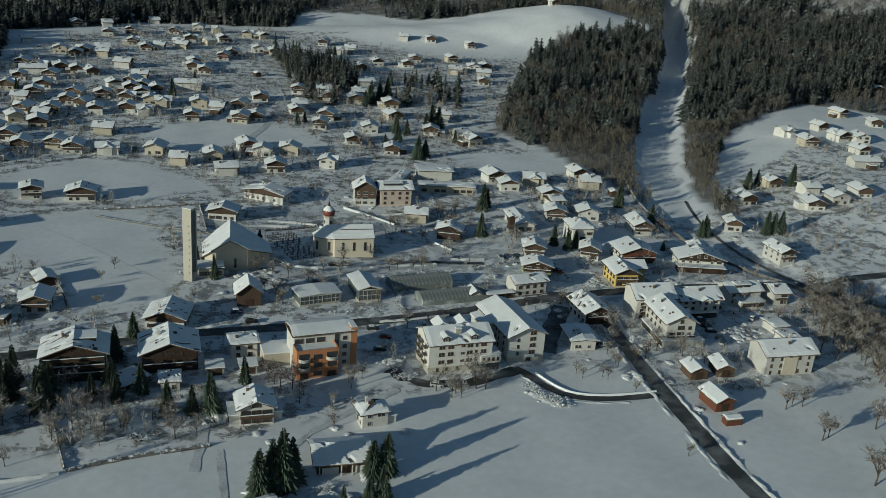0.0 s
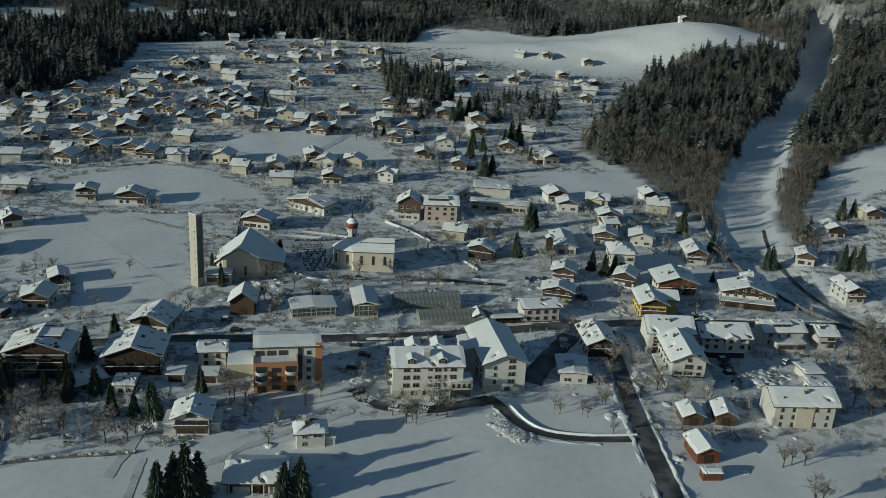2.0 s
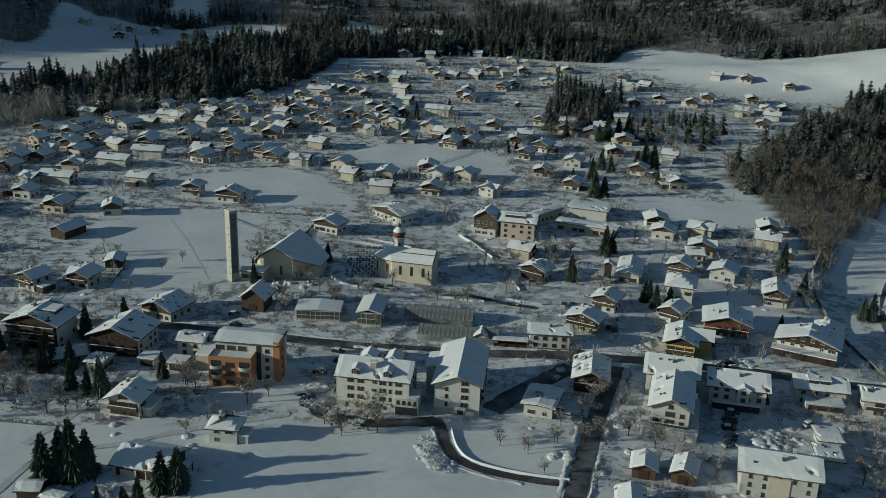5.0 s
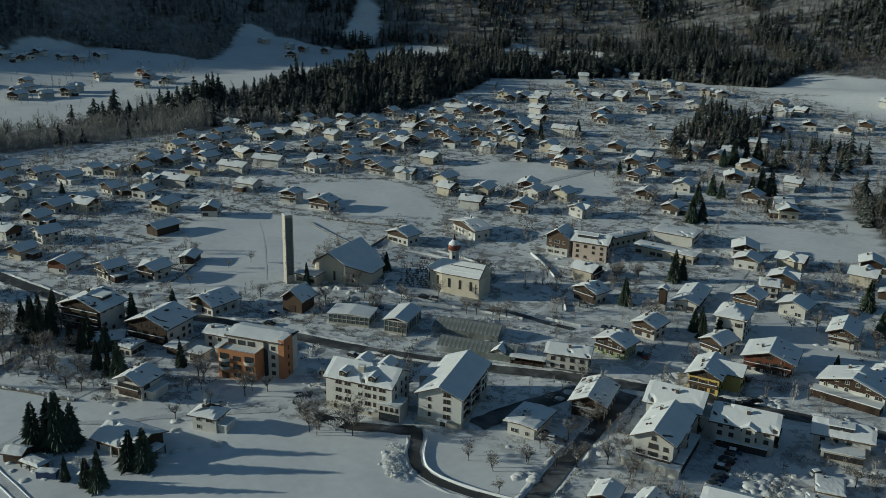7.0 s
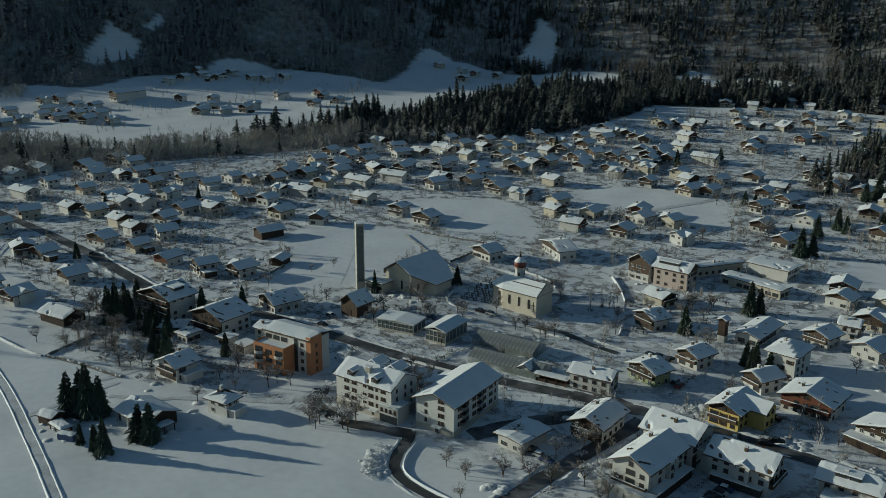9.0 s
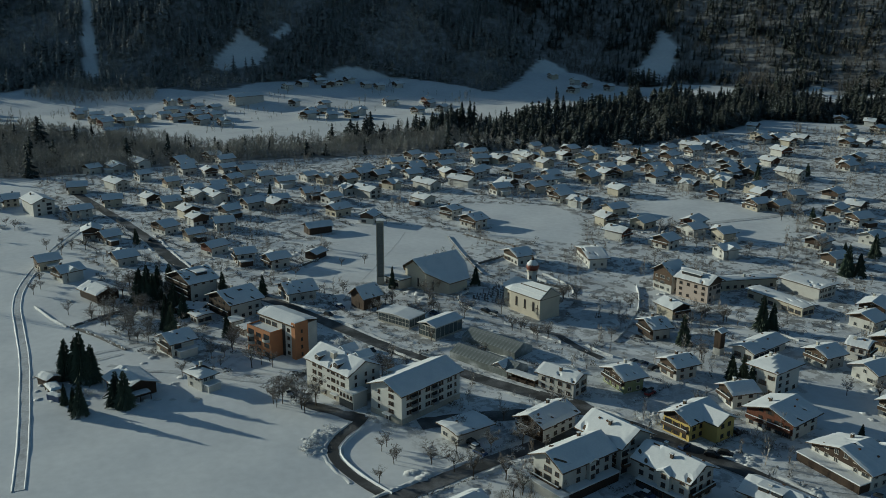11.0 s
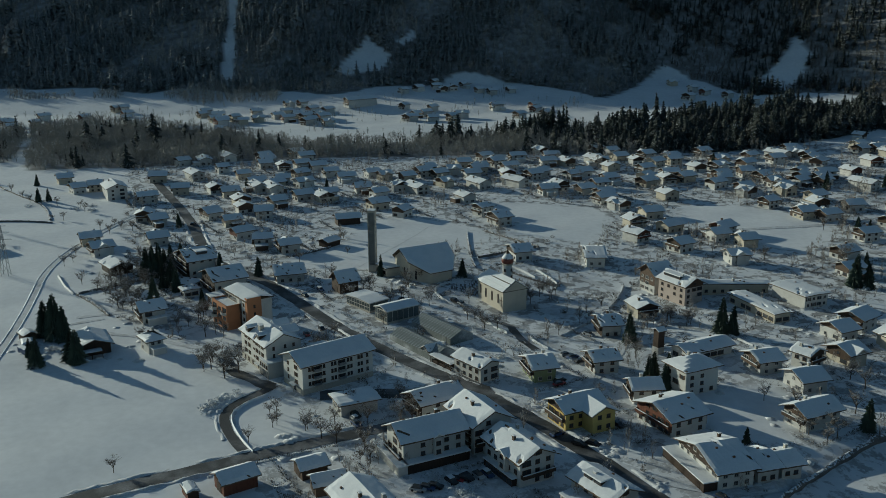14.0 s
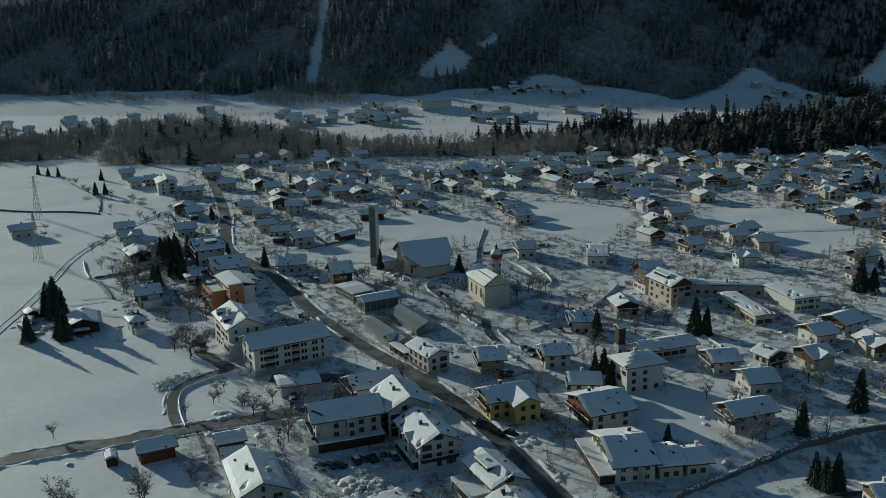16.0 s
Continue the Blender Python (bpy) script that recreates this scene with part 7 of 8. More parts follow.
# mountain forest
X, Y, r = sow(-1200, 620, -420, 1300, 7.0, 1)
west = (X + 640) * -0.97 + (Y - 450) * 0.25
corner = (X + 540) * -0.6 + (Y - 790) * 0.8
north = (X + 150) * -0.2 + (Y - 960) * 0.98
east = (X - 330) * 0.45 + (Y - 760) * 0.9
CLEARINGS = [[(-860, 440), (-824, 462), (-800, 446), (-800, 404), (-815, 392)], [(-590, 845), (-640, 905), (-690, 915), (-665, 880), (-640, 835)], [(-430, 905), (-450, 960), (-480, 955), (-460, 900)],
             [(-815, 258), (-1000, 278), (-1250, 300), (-1250, 318), (-1000, 290), (-815, 275)], [(-836, 480), (-852, 500), (-862, 496), (-846, 474)]]


def wooded(X, Y):
    """True on the mountain slopes that carry forest."""
    west = (X + 640) * -0.97 + (Y - 450) * 0.25
    corner = (X + 540) * -0.6 + (Y - 790) * 0.8
    north = (X + 150) * -0.2 + (Y - 960) * 0.98
    east = (X - 330) * 0.45 + (Y - 760) * 0.9
    edge = 9 * np.sin(Y / 37.0) + 8 * np.sin(Y / 17.0 + 1) + 7 * np.sin(X / 23.0)
    foot = np.interp(Y, [0, 200, 318, 465, 595, 657, 700, 768, 820, 886, 1000], [112, 108, 90, 134, 144, 52, 90, 138, 66, 118, 110])
    upper = (west > foot + edge) | (corner > 70 + 1.6 * edge) | (north > 40 + edge) | ((east > -60 + edge) & (X > 150))
    for poly in CLEARINGS:
        upper &= ~inside(poly, X, Y)
    hill = ((X - 60) / 130) ** 2 + ((Y - 955) / 78) ** 2 < 1
    return upper & ~hill & (river_distance(X, Y) > 13)


keep = wooded(X, Y) & (west < 430) & (corner < 380) & (north < 260) & (east < 300)
leafy = patches(X, Y, 60) + r.uniform(-0.6, 0.6, X.size) > 0.35
# the shaded slope takes the haze-paled materials, the sunlit ones FIRS and BROWN
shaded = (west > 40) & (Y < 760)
scatter("mountain_forest", FIR_FAR, grow(X, Y, r, keep & ~leafy & shaded, 10, 25, (1.0, 1.7)), HAZE_FIRS, "dark fir forest on the shaded mountain slope")
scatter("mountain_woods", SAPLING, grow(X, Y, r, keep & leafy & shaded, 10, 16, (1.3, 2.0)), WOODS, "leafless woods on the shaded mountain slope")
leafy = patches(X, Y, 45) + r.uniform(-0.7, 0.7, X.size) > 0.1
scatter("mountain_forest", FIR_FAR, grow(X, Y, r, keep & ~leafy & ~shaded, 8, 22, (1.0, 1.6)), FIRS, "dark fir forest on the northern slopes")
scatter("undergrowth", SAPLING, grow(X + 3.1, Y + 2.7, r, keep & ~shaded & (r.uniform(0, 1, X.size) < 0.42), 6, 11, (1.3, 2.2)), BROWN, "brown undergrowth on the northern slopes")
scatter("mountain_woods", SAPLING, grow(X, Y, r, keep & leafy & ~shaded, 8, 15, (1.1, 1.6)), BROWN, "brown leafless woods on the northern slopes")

# low woods and outlying houses beyond the western meadow
LOW = [(-835, 225), (-785, 325), (-730, 325), (-735, 240), (-785, 195)]
LOW_LINE = [(-930, -140), (-880, -46), (-826, 59), (-800, 157), (-786, 155), (-808, 59), (-860, -46), (-908, -140)]
X, Y, r = sow(-940, -700, -150, 330, 5.0, 21)
scatter("bare_wood", TWIGGY, grow(X, Y, r, (inside(LOW, X, Y) | (inside(LOW_LINE, X, Y) & (patches(X, Y, 20) > -0.4))), 7, 13, (1.4, 2.2)), WOODS, "leafless wood below the mountain")
rw = random.Random(44)
for cx_, cy_, n in ((-645, 62, 9), (-622, 460, 9), (-655, 0, 5), (-690, 150, 5), (-600, 330, 12), (-640, 270, 8), (-655, 350, 7), (-590, 560, 6), (-590, 760, 5)):
    for k in range(n):
        house(cx_ + rw.uniform(-45, 45), cy_ + rw.uniform(-30, 30), rw.uniform(0, 40), rw.uniform(9.5, 12), rw.uniform(10, 14), rw.uniform(4.5, 5.8), 2.2, rw.choice(("w", "b", "w", "r")))
X, Y, r = sow(-720, -430, 20, 200, 8.0, 22)
scatter("meadow_bushes", TWIGGY, grow(X, Y, r, (patches(X, Y, 18) + r.uniform(-0.8, 0.8, X.size) > 0.75), 5, 11), WOODS, "bare trees between outlying houses")

# woods along the valley's western edge
FRONT = [(-630, 90), (-400, 122), (-391, 218), (-400, 320), (-385, 388), (-374, 473), (-345, 549), (-330, 620), (-340, 700), (-385, 800), (-335, 850), (-300, 905), (-170, 935), (-165, 1010), (-330, 990),
         (-500, 860), (-520, 760), (-480, 640), (-480, 520), (-455, 400), (-460, 320), (-590, 215), (-640, 160)]
FRONT_LOW = [(-480, -60), (-560, -60), (-580, 40), (-590, 92), (-440, 106), (-430, 40)]
X, Y, r = sow(-650, -150, -60, 1020, 4.6, 2)
keep = inside(FRONT, X, Y) | inside(FRONT_LOW, X, Y)
fir_share = smooth((Y - 470) / 150) * 0.9 + 0.04
is_fir = (r.uniform(0, 1, X.size) < fir_share) | ((X < -440) & (Y > 430) & (patches(X, Y, 25) > 0.0))
scatter("fir_wood", FIR_MID, grow(X, Y, r, keep & is_fir & (patches(X, Y, 16) + r.uniform(-1.2, 1.2, X.size) > -0.75), 6, 24, (1.0, 1.9)), FIRS, "dark fir wood at the valley's edge")
scatter("bare_wood", TWIGGY, grow(X, Y, r, keep & ~is_fir, 8, 14, (1.1, 1.6)), WOODS, "brown leafless riverside wood")

# woods on both banks of the gorge
LEFT = [(25, 590), (39, 675), (60, 800), (62, 850), (95, 915), (180, 945), (195, 900), (167, 783), (138, 690), (118, 590), (107, 535), (103, 485), (104, 452), (93, 478), (78, 510), (55, 556)]
RIGHT = [(136, 530), (146, 575), (166, 680), (192, 780), (222, 905), (245, 966), (520, 1050), (560, 830), (365, 805), (286, 742), (230, 677), (190, 630), (166, 577), (146, 505), (150, 455), (139, 436), (134, 480)]
GLADES = [[(232, 880), (330, 905), (335, 888), (240, 862)], [(205, 905), (240, 940), (225, 960), (195, 930)]]
X, Y, r = sow(20, 570, 430, 1060, 4.6, 3)
keep = (inside(LEFT, X, Y) | inside(RIGHT, X, Y)) & (river_distance(X, Y) > 12.5)
for poly in GLADES:
    keep &= ~inside(poly, X, Y)
leafy = (Y + 60 * patches(X, Y, 35) + r.uniform(-60, 60, X.size) < np.where(X < 130, 625, 600)) | (patches(X, Y, 24) + r.uniform(-0.6, 0.6, X.size) > 0.25)
scatter("fir_wood", FIR_MID, grow(X, Y, r, keep & ~leafy & (patches(X, Y, 12) + r.uniform(-1.2, 1.2, X.size) > -0.9), 6, 22, (1.1, 1.9)), FIRS, "dark snow-dusted fir wood on the gorge banks")
scatter("bare_wood", TWIGGY, grow(X, Y, r, keep & leafy, 7, 14, (1.1, 1.8)), BROWN, "brown leafless wood on the gorge banks")
CLUMPS = [[(-150, 770), (-105, 800), (-70, 700), (-82, 615), (-105, 640)], [(-62, 630), (6, 640), (0, 720), (-50, 730)]]
X, Y, r = sow(-160, 20, 600, 810, 5.4, 4)
keep = (inside(CLUMPS[0], X, Y) & (r.uniform(0, 1, X.size) < 0.75)) | (inside(CLUMPS[1], X, Y) & (r.uniform(0, 1, X.size) < 0.4))
pick = r.uniform(0, 1, X.size) < 0.25 + 0.5 * smooth((Y - 640) / 80)
scatter("fir_wood", FIR_MID, grow(X, Y, r, keep & pick, 9, 20, (0.9, 1.5)), FIRS, "dark fir clump among the upper houses")
scatter("bare_wood", TWIGGY, grow(X, Y, r, keep & ~pick, 7, 13, (1.1, 1.7)), BROWN, "brown bare trees among the upper houses")

X, Y, r = sow(138, 216, 258, 372, 4.6, 33)
scatter("bare_wood", TWIGGY, grow(X, Y, r, inside(RIVERSIDE, X, Y), 7, 12, (1.2, 1.8)), BROWN, "brown leafless wood on the river bank")

# the floor of all these woods, coloured dark where the trees would shade it
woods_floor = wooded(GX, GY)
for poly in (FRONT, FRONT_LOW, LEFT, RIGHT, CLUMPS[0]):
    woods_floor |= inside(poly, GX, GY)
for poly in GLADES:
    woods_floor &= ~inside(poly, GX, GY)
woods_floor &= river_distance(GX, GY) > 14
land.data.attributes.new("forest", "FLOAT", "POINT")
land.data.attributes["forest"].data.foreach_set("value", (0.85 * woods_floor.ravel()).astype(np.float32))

# gardens: shrubs, hedges and small trees between the houses


def shrub(seed, blades):
    """A unit-high round bush of short fine twigs."""
    r = random.Random(seed)
    v, f = [], []
    for k in range(blades):
        a, u = r.uniform(0, 6.28), r.uniform(0, 1) ** 0.5
        d = Vector((math.cos(a) * u, math.sin(a) * u, r.uniform(0, 1)))
        p = Vector((d.x * 0.26, d.y * 0.26, 0.05 + 0.62 * d.z * (1 - 0.5 * u * u)))
        e = p + Vector((d.x * 0.16 + r.gauss(0, 0.07), d.y * 0.16 + r.gauss(0, 0.07), r.uniform(0.06, 0.26)))
        s2 = Vector((r.gauss(0, 1), r.gauss(0, 1), r.gauss(0, 0.6))).normalized() * 0.047
        c = len(v)
        v += [tuple(p - s2), tuple(p + s2), tuple(e)]
        f.append((c, c + 1, c + 2))
    return v, f


SHRUB = [shrub(200 + k, 36) for k in range(6)]
HEDGE = [shrub(230 + k, 24) for k in range(6)]
spots = [(o.location.x, o.location.y, 9.0 if o["category"] in ("house", "barn") else 12.0) for o in scene.objects if o.parent is None and o.type == "EMPTY" and o.get("category", "") not in ("tree",)]
X, Y, r = sow(-420, 330, 190, 900, 4.2, 6)
free = gardens(X, Y) & (river_distance(X, Y) > 14)
for hx, hy, hr in spots:
    free &= np.hypot(X - hx, Y - hy) > hr * 0.72
for road in (MAIN_ROAD, STREET, LANE):
    for (ax, ay), (bx, by) in zip(road, road[1:]):
        ux, uy = bx - ax, by - ay
        k = np.clip(((X - ax) * ux + (Y - ay) * uy) / (ux * ux + uy * uy), 0, 1)
        free &= np.hypot(X - ax - k * ux, Y - ay - k * uy) > 4.2
dense = patches(X, Y, 14) + r.uniform(-0.9, 0.9, X.size)
thin = 0.75 * (1 - smooth((np.hypot(X - 90, Y - 330) - 60) / 90))
near_trees = free & (dense > 1.1 + thin) & (np.hypot(X - 40, Y - 320) < 115)
far_trees = free & (dense > 0.85) & ~near_trees
for k in np.nonzero(near_trees)[0]:
    bare(float(X[k]), float(Y[k]), float(r.uniform(4.5, 8)))
scatter("garden_trees", TWIGGY, grow(X, Y, r, far_trees, 5, 9), TWIG, "bare garden trees between the far houses")
scatter("shrubs", SHRUB, grow(X, Y, r, free & (dense > -0.05 + 0.8 * thin) & (dense < 1.0), 1.0, 2.8, (1.3, 2.2)), RUBBLE, "bare snow-dusted shrubs and hedges in gardens")

# scattered bushes on the western meadow
X, Y, r = sow(-720, -470, 60, 640, 7.0, 9)
keep = patches(X, Y, 22) + r.uniform(-0.8, 0.8, X.size) > 1.0
scatter("meadow_bushes", TWIGGY, grow(X, Y, r, keep & ~inside(FRONT, X, Y), 4, 9), WOODS, "bare bushes and trees on the far meadow")

# hedges round the garden plots
hedge = []
rh = np.random.RandomState(12)
for hx, hy, hr in spots:
    if hr > 9 or math.hypot(hx + 40, hy - 400) > 330 or rh.uniform() < 0.25:
        continue
    turn = radians(15 + rh.uniform(-6, 6))
    half = rh.uniform(9.5, 12.5)
    for side in rh.permutation(4)[:2]:
        for k in np.arange(-half, half, 1.0):
            u, w2 = ((k, -half), (half, k), (k, half), (-half, k))[side]
            hedge.append((hx + u * math.cos(turn) - w2 * math.sin(turn) + rh.uniform(-0.3, 0.3), hy + u * math.sin(turn) + w2 * math.cos(turn) + rh.uniform(-0.3, 0.3), rh.uniform(0.9, 1.9), rh.uniform(1.2, 2.0), rh.uniform(0, 6.28)))
hedge = np.array(hedge)
ok = gardens(hedge[:, 0], hedge[:, 1]) & (river_distance(hedge[:, 0], hedge[:, 1]) > 14)
for hx, hy, hr in spots:
    ok &= np.hypot(hedge[:, 0] - hx, hedge[:, 1] - hy) > hr * 0.75
for road in (MAIN_ROAD, STREET, LANE):
    for (ax, ay), (bx, by) in zip(road, road[1:]):
        ux, uy = bx - ax, by - ay
        k = np.clip(((hedge[:, 0] - ax) * ux + (hedge[:, 1] - ay) * uy) / (ux * ux + uy * uy), 0, 1)
        ok &= np.hypot(hedge[:, 0] - ax - k * ux, hedge[:, 1] - ay - k * uy) > 3.6
scatter("hedges", HEDGE, hedge[ok], RUBBLE, "dark bare hedges round the garden plots")

# bushes bent under thick snow beside lane and yards
lump = []
for bx, by, n in ((-258, 174, 16), (-264, 182, 14), (-252, 184, 14), (-284, 152, 12), (-275, 146, 10), (30.5, 257, 8), (33, 253, 12), (36, 251, 14), (39.5, 249.5, 10), (-8, 258, 14), (8, 254, 10), (-24, 197, 16), (-30, 190, 12), (-34, 282, 12), (-16, 279, 14), (62, 300, 8), (96, 306, 12), (104, 312, 14), (-96, 324, 12), (-60, 322, 10), (-10, 345, 12), (20, 345, 12), (60, 345, 8)):
    for k in range(n):
        lump.append((bx + rh.normal(0, 1.5), by + rh.normal(0, 1.2), rh.uniform(0.9, 2.0), rh.uniform(1.6, 2.4), rh.uniform(0, 6.28)))
for line, gap, wide in (([(-9.7, 325), (-14.6, 321.5), (-15.2, 313), (-11.5, 304.8)], 0.7, 0.9), ([(-37.5, 299.5), (-30, 303.5), (-24, 306)], 1.3, 0.8), ([(-24, 299.6), (-15, 303.6), (-4, 308.3), (11, 316)], 1.3, 0.9),
                        ([(-13, 276), (-13.6, 265), (-10.5, 255)], 1.2, 1.2), ([(2, 346.5), (10, 349.5), (19, 357.5), (30, 368)], 1.6, 1.0), ([(-104, 222), (-97, 210), (-88, 198), (-72, 206), (-58, 212.5)], 1.6, 0.8)):
    p = path_points(line, gap)
    for bx, by in p:
        lump.append((bx + rh.normal(0, 0.4) * wide, by + rh.normal(0, 0.4) * wide, rh.uniform(0.9, 1.9), rh.uniform(1.5, 2.3), rh.uniform(0, 6.28)))
scatter("snowy_bushes", SHRUB, lump, LADEN, "bushes thickly laden with snow beside lanes")

# ---- cars, pylons, lamps ----


def car(x, y, rot, colour):
    c = thing("car", colour + " car parked with snow on its roof", "car", pose(x, y, ground(x, y) + 0.14, 0, 0, rot), "parked cars")
    part("body", CAR_BODY[colour], c), part("cabin", CAR_CABIN, c)
    if int(x * 10) % 2:
        part("snow_cap", CAR_SNOW, c)
    for sx in (-1.3, 1.35):
        for sy in (-0.78, 0.78):
            part("wheel", CAR_WHEEL, c, pose(sx, sy, 0.32, 90))


CAR_BODY = {k: Stack().prism([(-2.1, 0.3), (2.1, 0.3), (2.15, 0.7), (1.2, 0.9), (-1.9, 0.95), (-2.15, 0.7)], -0.85, 0.85).mesh("body", m) for k, m in PAINT.items()}
CAR_CABIN = Stack().prism([(-1.85, 0.92), (1.15, 0.88), (0.45, 1.42), (-1.35, 1.42)], -0.75, 0.75).mesh("cabin", GLASS)
CAR_SNOW = Stack().prism([(-1.4, 1.42), (0.5, 1.42), (0.4, 1.58), (-1.3, 1.58)], -0.72, 0.72).mesh("snow_cap", ROOF_SNOW)
CAR_WHEEL = Stack().ring([(0.33, -0.1), (0.33, 0.1)], 10).mesh("wheel", TYRE)
car(54.8, 291.5, 20, "black")
car(57.7, 291.1, 20, "silver")
car(60.6, 290.9, 20, "blue")
car(98.5, 309.6, 20, "black")
car(97.6, 314.0, 20, "black")
car(97.4, 316.9, 20, "silver")
car(97.1, 319.4, 20, "blue")
car(45.1, 358.0, 110, "black")
car(47.6, 357.0, 110, "red")
car(79.0, 363.1, 20, "black")
car(4.6, 384.1, 30, "silver")
car(80.2, 344.4, 110, "blue")
car(87.2, 348.2, 40, "black")
car(88.2, 351.9, 40, "black")
car(100.6, 300.6, 60, "silver")
car(100.4, 302.8, 60, "blue")
car(100.2, 305.0, 60, "black")
car(98.2, 310.8, 60, "red")
car(98.2, 313.0, 60, "black")
car(24.4, 367.8, 100, "silver")
car(27.0, 369.3, 100, "blue")
car(31.4, 370.4, 100, "black")
car(-42.6, 345.5, 20, "black")
car(-38.2, 347.3, 20, "silver")
car(122.6, 371.4, 30, "blue")
car(-21.7, 289.9, 10, "black")
car(-17.0, 284.0, 10, "red")
car(-17.9, 274.6, 10, "black")
car(1.5, 253.8, 0, "silver")
car(-69.1, 294.5, 20, "blue")
car(-62.6, 287.6, 20, "black")
car(-201.0, 240.7, 160, "black")
car(117.7, 324.4, 60, "silver")
car(-46.4, 325.0, 20, "blue")



def pylon(x, y, rot, h):
    p = thing("pylon", "grey steel lattice power pylon on the snow field", "pylon", pose(x, y, ground(x, y), 0, 0, rot), "power pylons")
    legs = [(-1.6, -1.6), (1.6, -1.6), (1.6, 1.6), (-1.6, 1.6)]
    def bar(name, p0, p1, r0=0.09):
        d = Vector(p1) - Vector(p0)
        m = Matrix.Translation(p0) @ d.to_track_quat("Z", "Y").to_matrix().to_4x4()
        part(name, Stack().box(-r0, r0, -r0, r0, 0, d.length).mesh(name, METAL), p, m)
    for i, (lx, ly) in enumerate(legs):
        bar("leg", (lx, ly, -0.3), (lx * 0.12, ly * 0.12, h))
        nx_, ny_ = legs[(i + 1) % 4]
        for k in range(5):
            s0, s1 = 1 - 0.88 * k / 5, 1 - 0.88 * (k + 1) / 5
            bar("brace", (lx * s0, ly * s0, h * k / 5), (nx_ * s1, ny_ * s1, h * (k + 1) / 5), 0.05)
    for zz, w in ((0.72, 4.5), (0.86, 3.6), (0.98, 2.4)):
        bar("cross_arm", (-w, 0, h * zz), (w, 0, h * zz), 0.12)


pylon(-222, 133, 80, 24)
pylon(-126, 162, 80, 23)

# wooden hose tower of the fire station
hose = thing("hose_tower", "dark wooden hose tower with a snowy cap", "tower", pose(29.5, 399.3, ground(29.5, 399.3), 0, 0, 14))
part("shaft", Stack().box(-1.3, 1.3, -1.3, 1.3, -0.5, 8.4).mesh("shaft", WOOD["d"]), hose)
part("base", Stack().box(-1.4, 1.4, -1.4, 1.4, -0.5, 2.4).mesh("base", PLASTER["w"]), hose)
part("roof", chevron(3.8, 3.8, 8.3, 0.9, 0.2).mesh("roof", EAVES), hose)
part("snow_cover", chevron(3.7, 3.7, 8.6, 0.9, 0.3).mesh("snow_cover", ROOF_SNOW), hose)

# ploughed snow: banks along the roads, mounds beside yards and houses


def berm(pts, off, wide, high, seed, gap=0.25):
    """A ragged bank of ploughed snow that runs beside a road and peters out in places."""
    p = path_points(pts, 1.0)
    v, f, m = [], [], 7
    for i, (x, y) in enumerate(p):
        a, b = p[max(0, i - 1)], p[min(len(p) - 1, i + 1)]
        d = math.dist(a, b) or 1
        ox, oy = -(b[1] - a[1]) / d, (b[0] - a[0]) / d
        slow = noise.noise(Vector((x * 0.12, y * 0.12, seed)))
        amount = min(1.0, max(0.0, (slow + 0.55 - gap) * 2.2))
        shift = off + 0.5 * noise.noise(Vector((x * 0.3, y * 0.3, seed + 5)))
        for k in range(m):
            u = -1 + 2 * k / (m - 1)
            e = shift + u * wide * (0.75 + 0.5 * noise.noise(Vector((x * 0.5, y * 0.5, seed + 9 + k))))
            lump = 0.65 + 0.9 * noise.noise(Vector((x * 0.8, y * 0.8, seed + k * 0.37)))
            z = -0.15 + amount * high * max(0.0, lump) * (1 - u * u) + (0.12 if abs(u) < 0.9 else 0)
            v.append((x + ox * e, y + oy * e, ground(x + ox * e, y + oy * e) + z))
    for i in range(len(p) - 1):
        f += [(i * m + k, i * m + k + 1, (i + 1) * m + k + 1, (i + 1) * m + k) for k in range(m - 1)]
    return tagged(new("snow_bank", mesh_of("snow_bank", v, f, BANK_SNOW, smooth_shade=True)), "ragged bank of ploughed snow beside the road", "snow bank", kind="structure")


def heap(seed):
    """A unit mound of shovelled snow, lumpy and rounded."""
    r = random.Random(seed)
    n, rings = 10, ((0.35, 0.85), (0.7, 0.55), (1.0, 0.2), (1.25, -0.15))
    v = [(0, 0, r.uniform(0.8, 1.0))]
    for rad, z in rings:
        for i in range(n):
            a = 2 * math.pi * (i + r.uniform(-0.3, 0.3)) / n
            d = rad * r.uniform(0.75, 1.3)
            v.append((d * math.cos(a), d * math.sin(a), z * r.uniform(0.6, 1.25)))
    f = [(0, 1 + i, 1 + (i + 1) % n) for i in range(n)]
    for k in range(len(rings) - 1):
        for i in range(n):
            a, a2, c, c2 = 1 + k * n + i, 1 + k * n + (i + 1) % n, 1 + (k + 1) * n + i, 1 + (k + 1) * n + (i + 1) % n
            f += [(a, c, c2), (a, c2, a2)]
    return v, f


HEAP = [heap(300 + k) for k in range(8)]
heaps = []


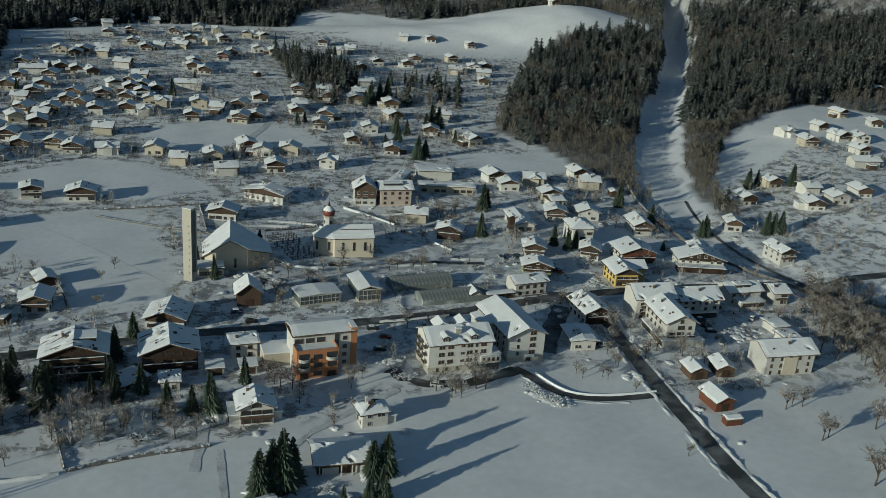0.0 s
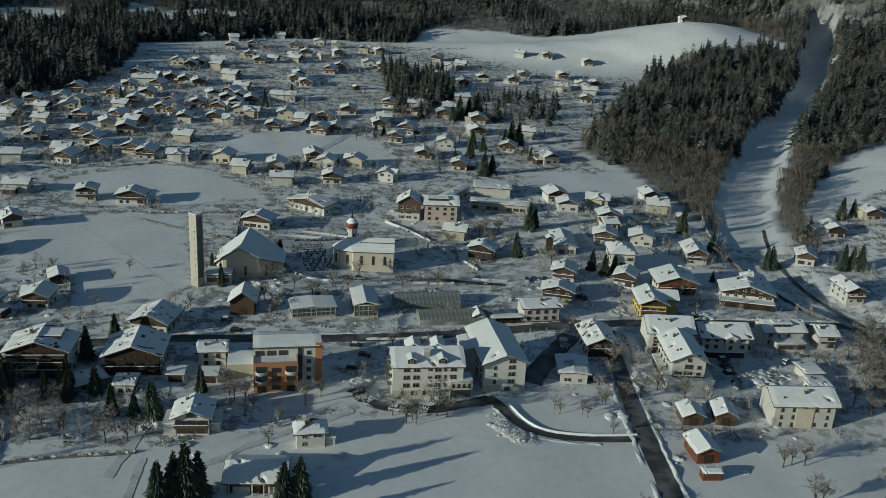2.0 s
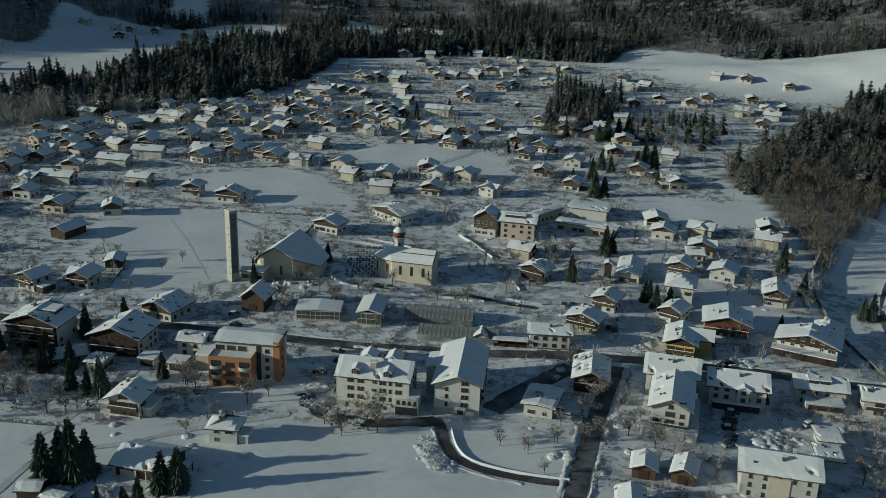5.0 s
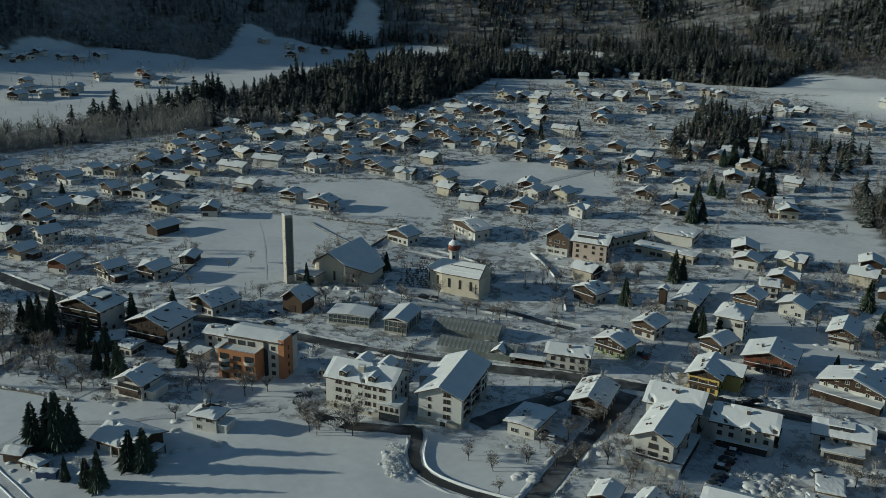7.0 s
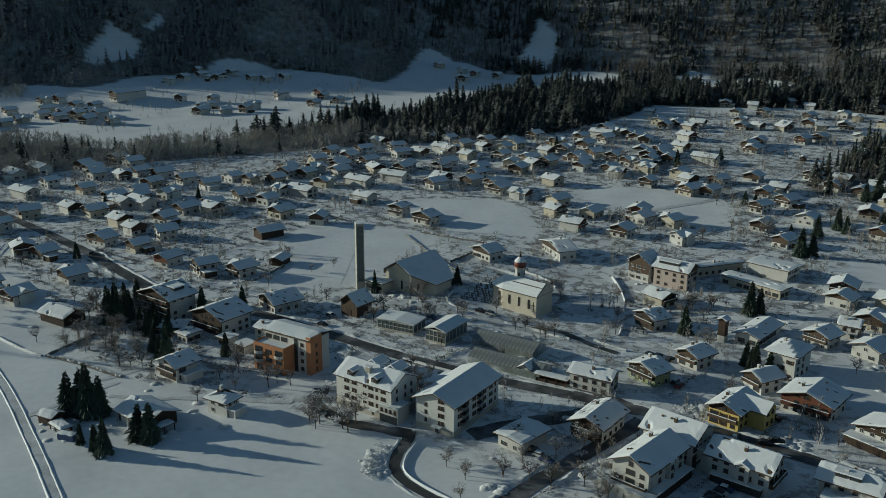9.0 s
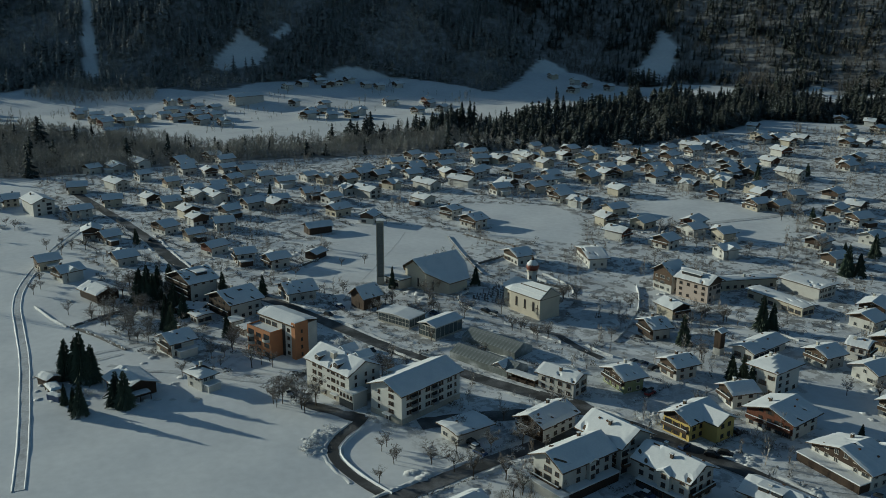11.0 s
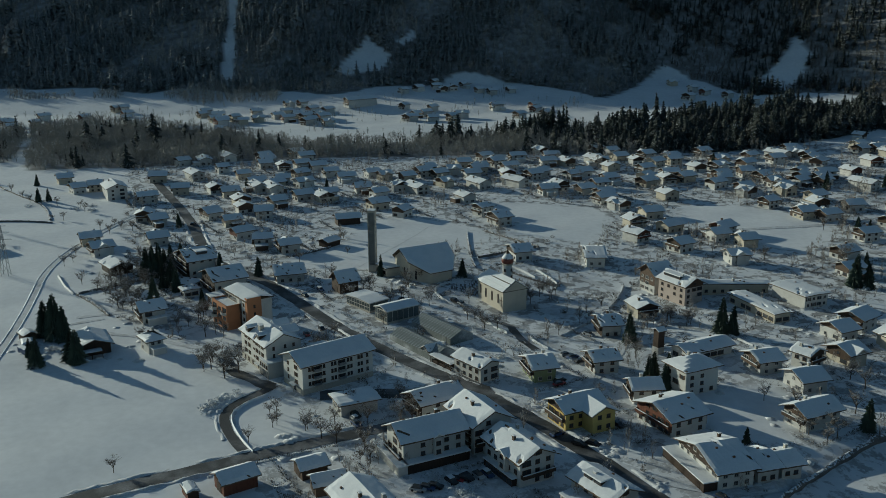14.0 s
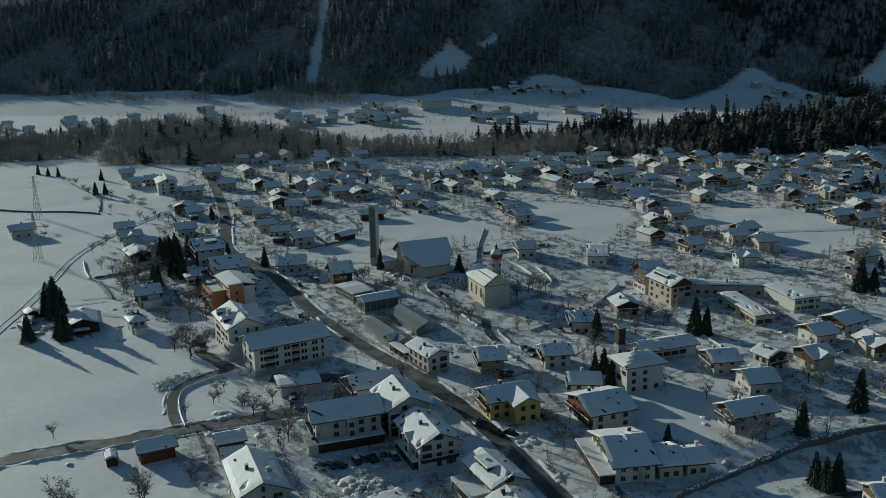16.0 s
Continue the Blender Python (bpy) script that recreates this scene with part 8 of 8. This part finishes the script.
for k, side in enumerate((-1, 1)):
    berm(MAIN_ROAD[:7], 3.9 * side, 1.3, 0.75, 11 + k)
    berm(STREET[1:-1], 4.0 * side, 1.2, 0.7, 21 + k)
    berm(LANE[1:-1], 2.4 * side, 0.9, 0.55, 31 + k, 0.1)
for hx, hy, n, sp in ((33, 253, 14, 1.5), (36, 251, 14, 1.5), (39.5, 249.5, 9, 1.4), (-24, 192, 16, 3), (-32, 189, 14, 2.5), (110, 312, 70, 3.0), (98, 311, 40, 2.5), (60, 349, 24, 2.5), (92, 352, 30, 3), (112, 356, 30, 3), (-14, 268, 20, 2), (-60, 224, 5, 4), (-45, 218, 5, 4), (-90, 338, 12, 4), (-70, 330, 14, 4), (-20, 330, 12, 4), (66, 272, 16, 2), (70, 300, 20, 2)):
    for k in range(n):
        heaps.append((hx + rh.normal(0, sp), hy + rh.normal(0, sp), rh.uniform(0.2, 0.75), rh.uniform(1.6, 3.2), rh.uniform(0, 6.28)))
for hx, hy, hr in spots:
    if math.hypot(hx - 20, hy - 330) < 210 and hr <= 9:
        for k in range(4):
            a = rh.uniform(0, 6.28)
            d = rh.uniform(8.5, 13)
            heaps.append((hx + d * math.cos(a), hy + d * math.sin(a), rh.uniform(0.25, 0.6), rh.uniform(1.8, 3.6), rh.uniform(0, 6.28)))
heaps = np.array(heaps)
ok = river_distance(heaps[:, 0], heaps[:, 1]) > 14
for road, half in ((MAIN_ROAD, 3.0), (STREET, 3.1), (LANE, 1.7)):
    for (ax, ay), (bx, by) in zip(road, road[1:]):
        ux, uy = bx - ax, by - ay
        k = np.clip(((heaps[:, 0] - ax) * ux + (heaps[:, 1] - ay) * uy) / (ux * ux + uy * uy), 0, 1)
        ok &= np.hypot(heaps[:, 0] - ax - k * ux, heaps[:, 1] - ay - k * uy) > half
snow_heaps = scatter("snow_heaps", HEAP, heaps[ok], BANK_SNOW, "ploughed snow heaped beside roads and yards")
snow_heaps["category"] = "snow"
snow_heaps.data.polygons.foreach_set("use_smooth", [True] * len(snow_heaps.data.polygons))
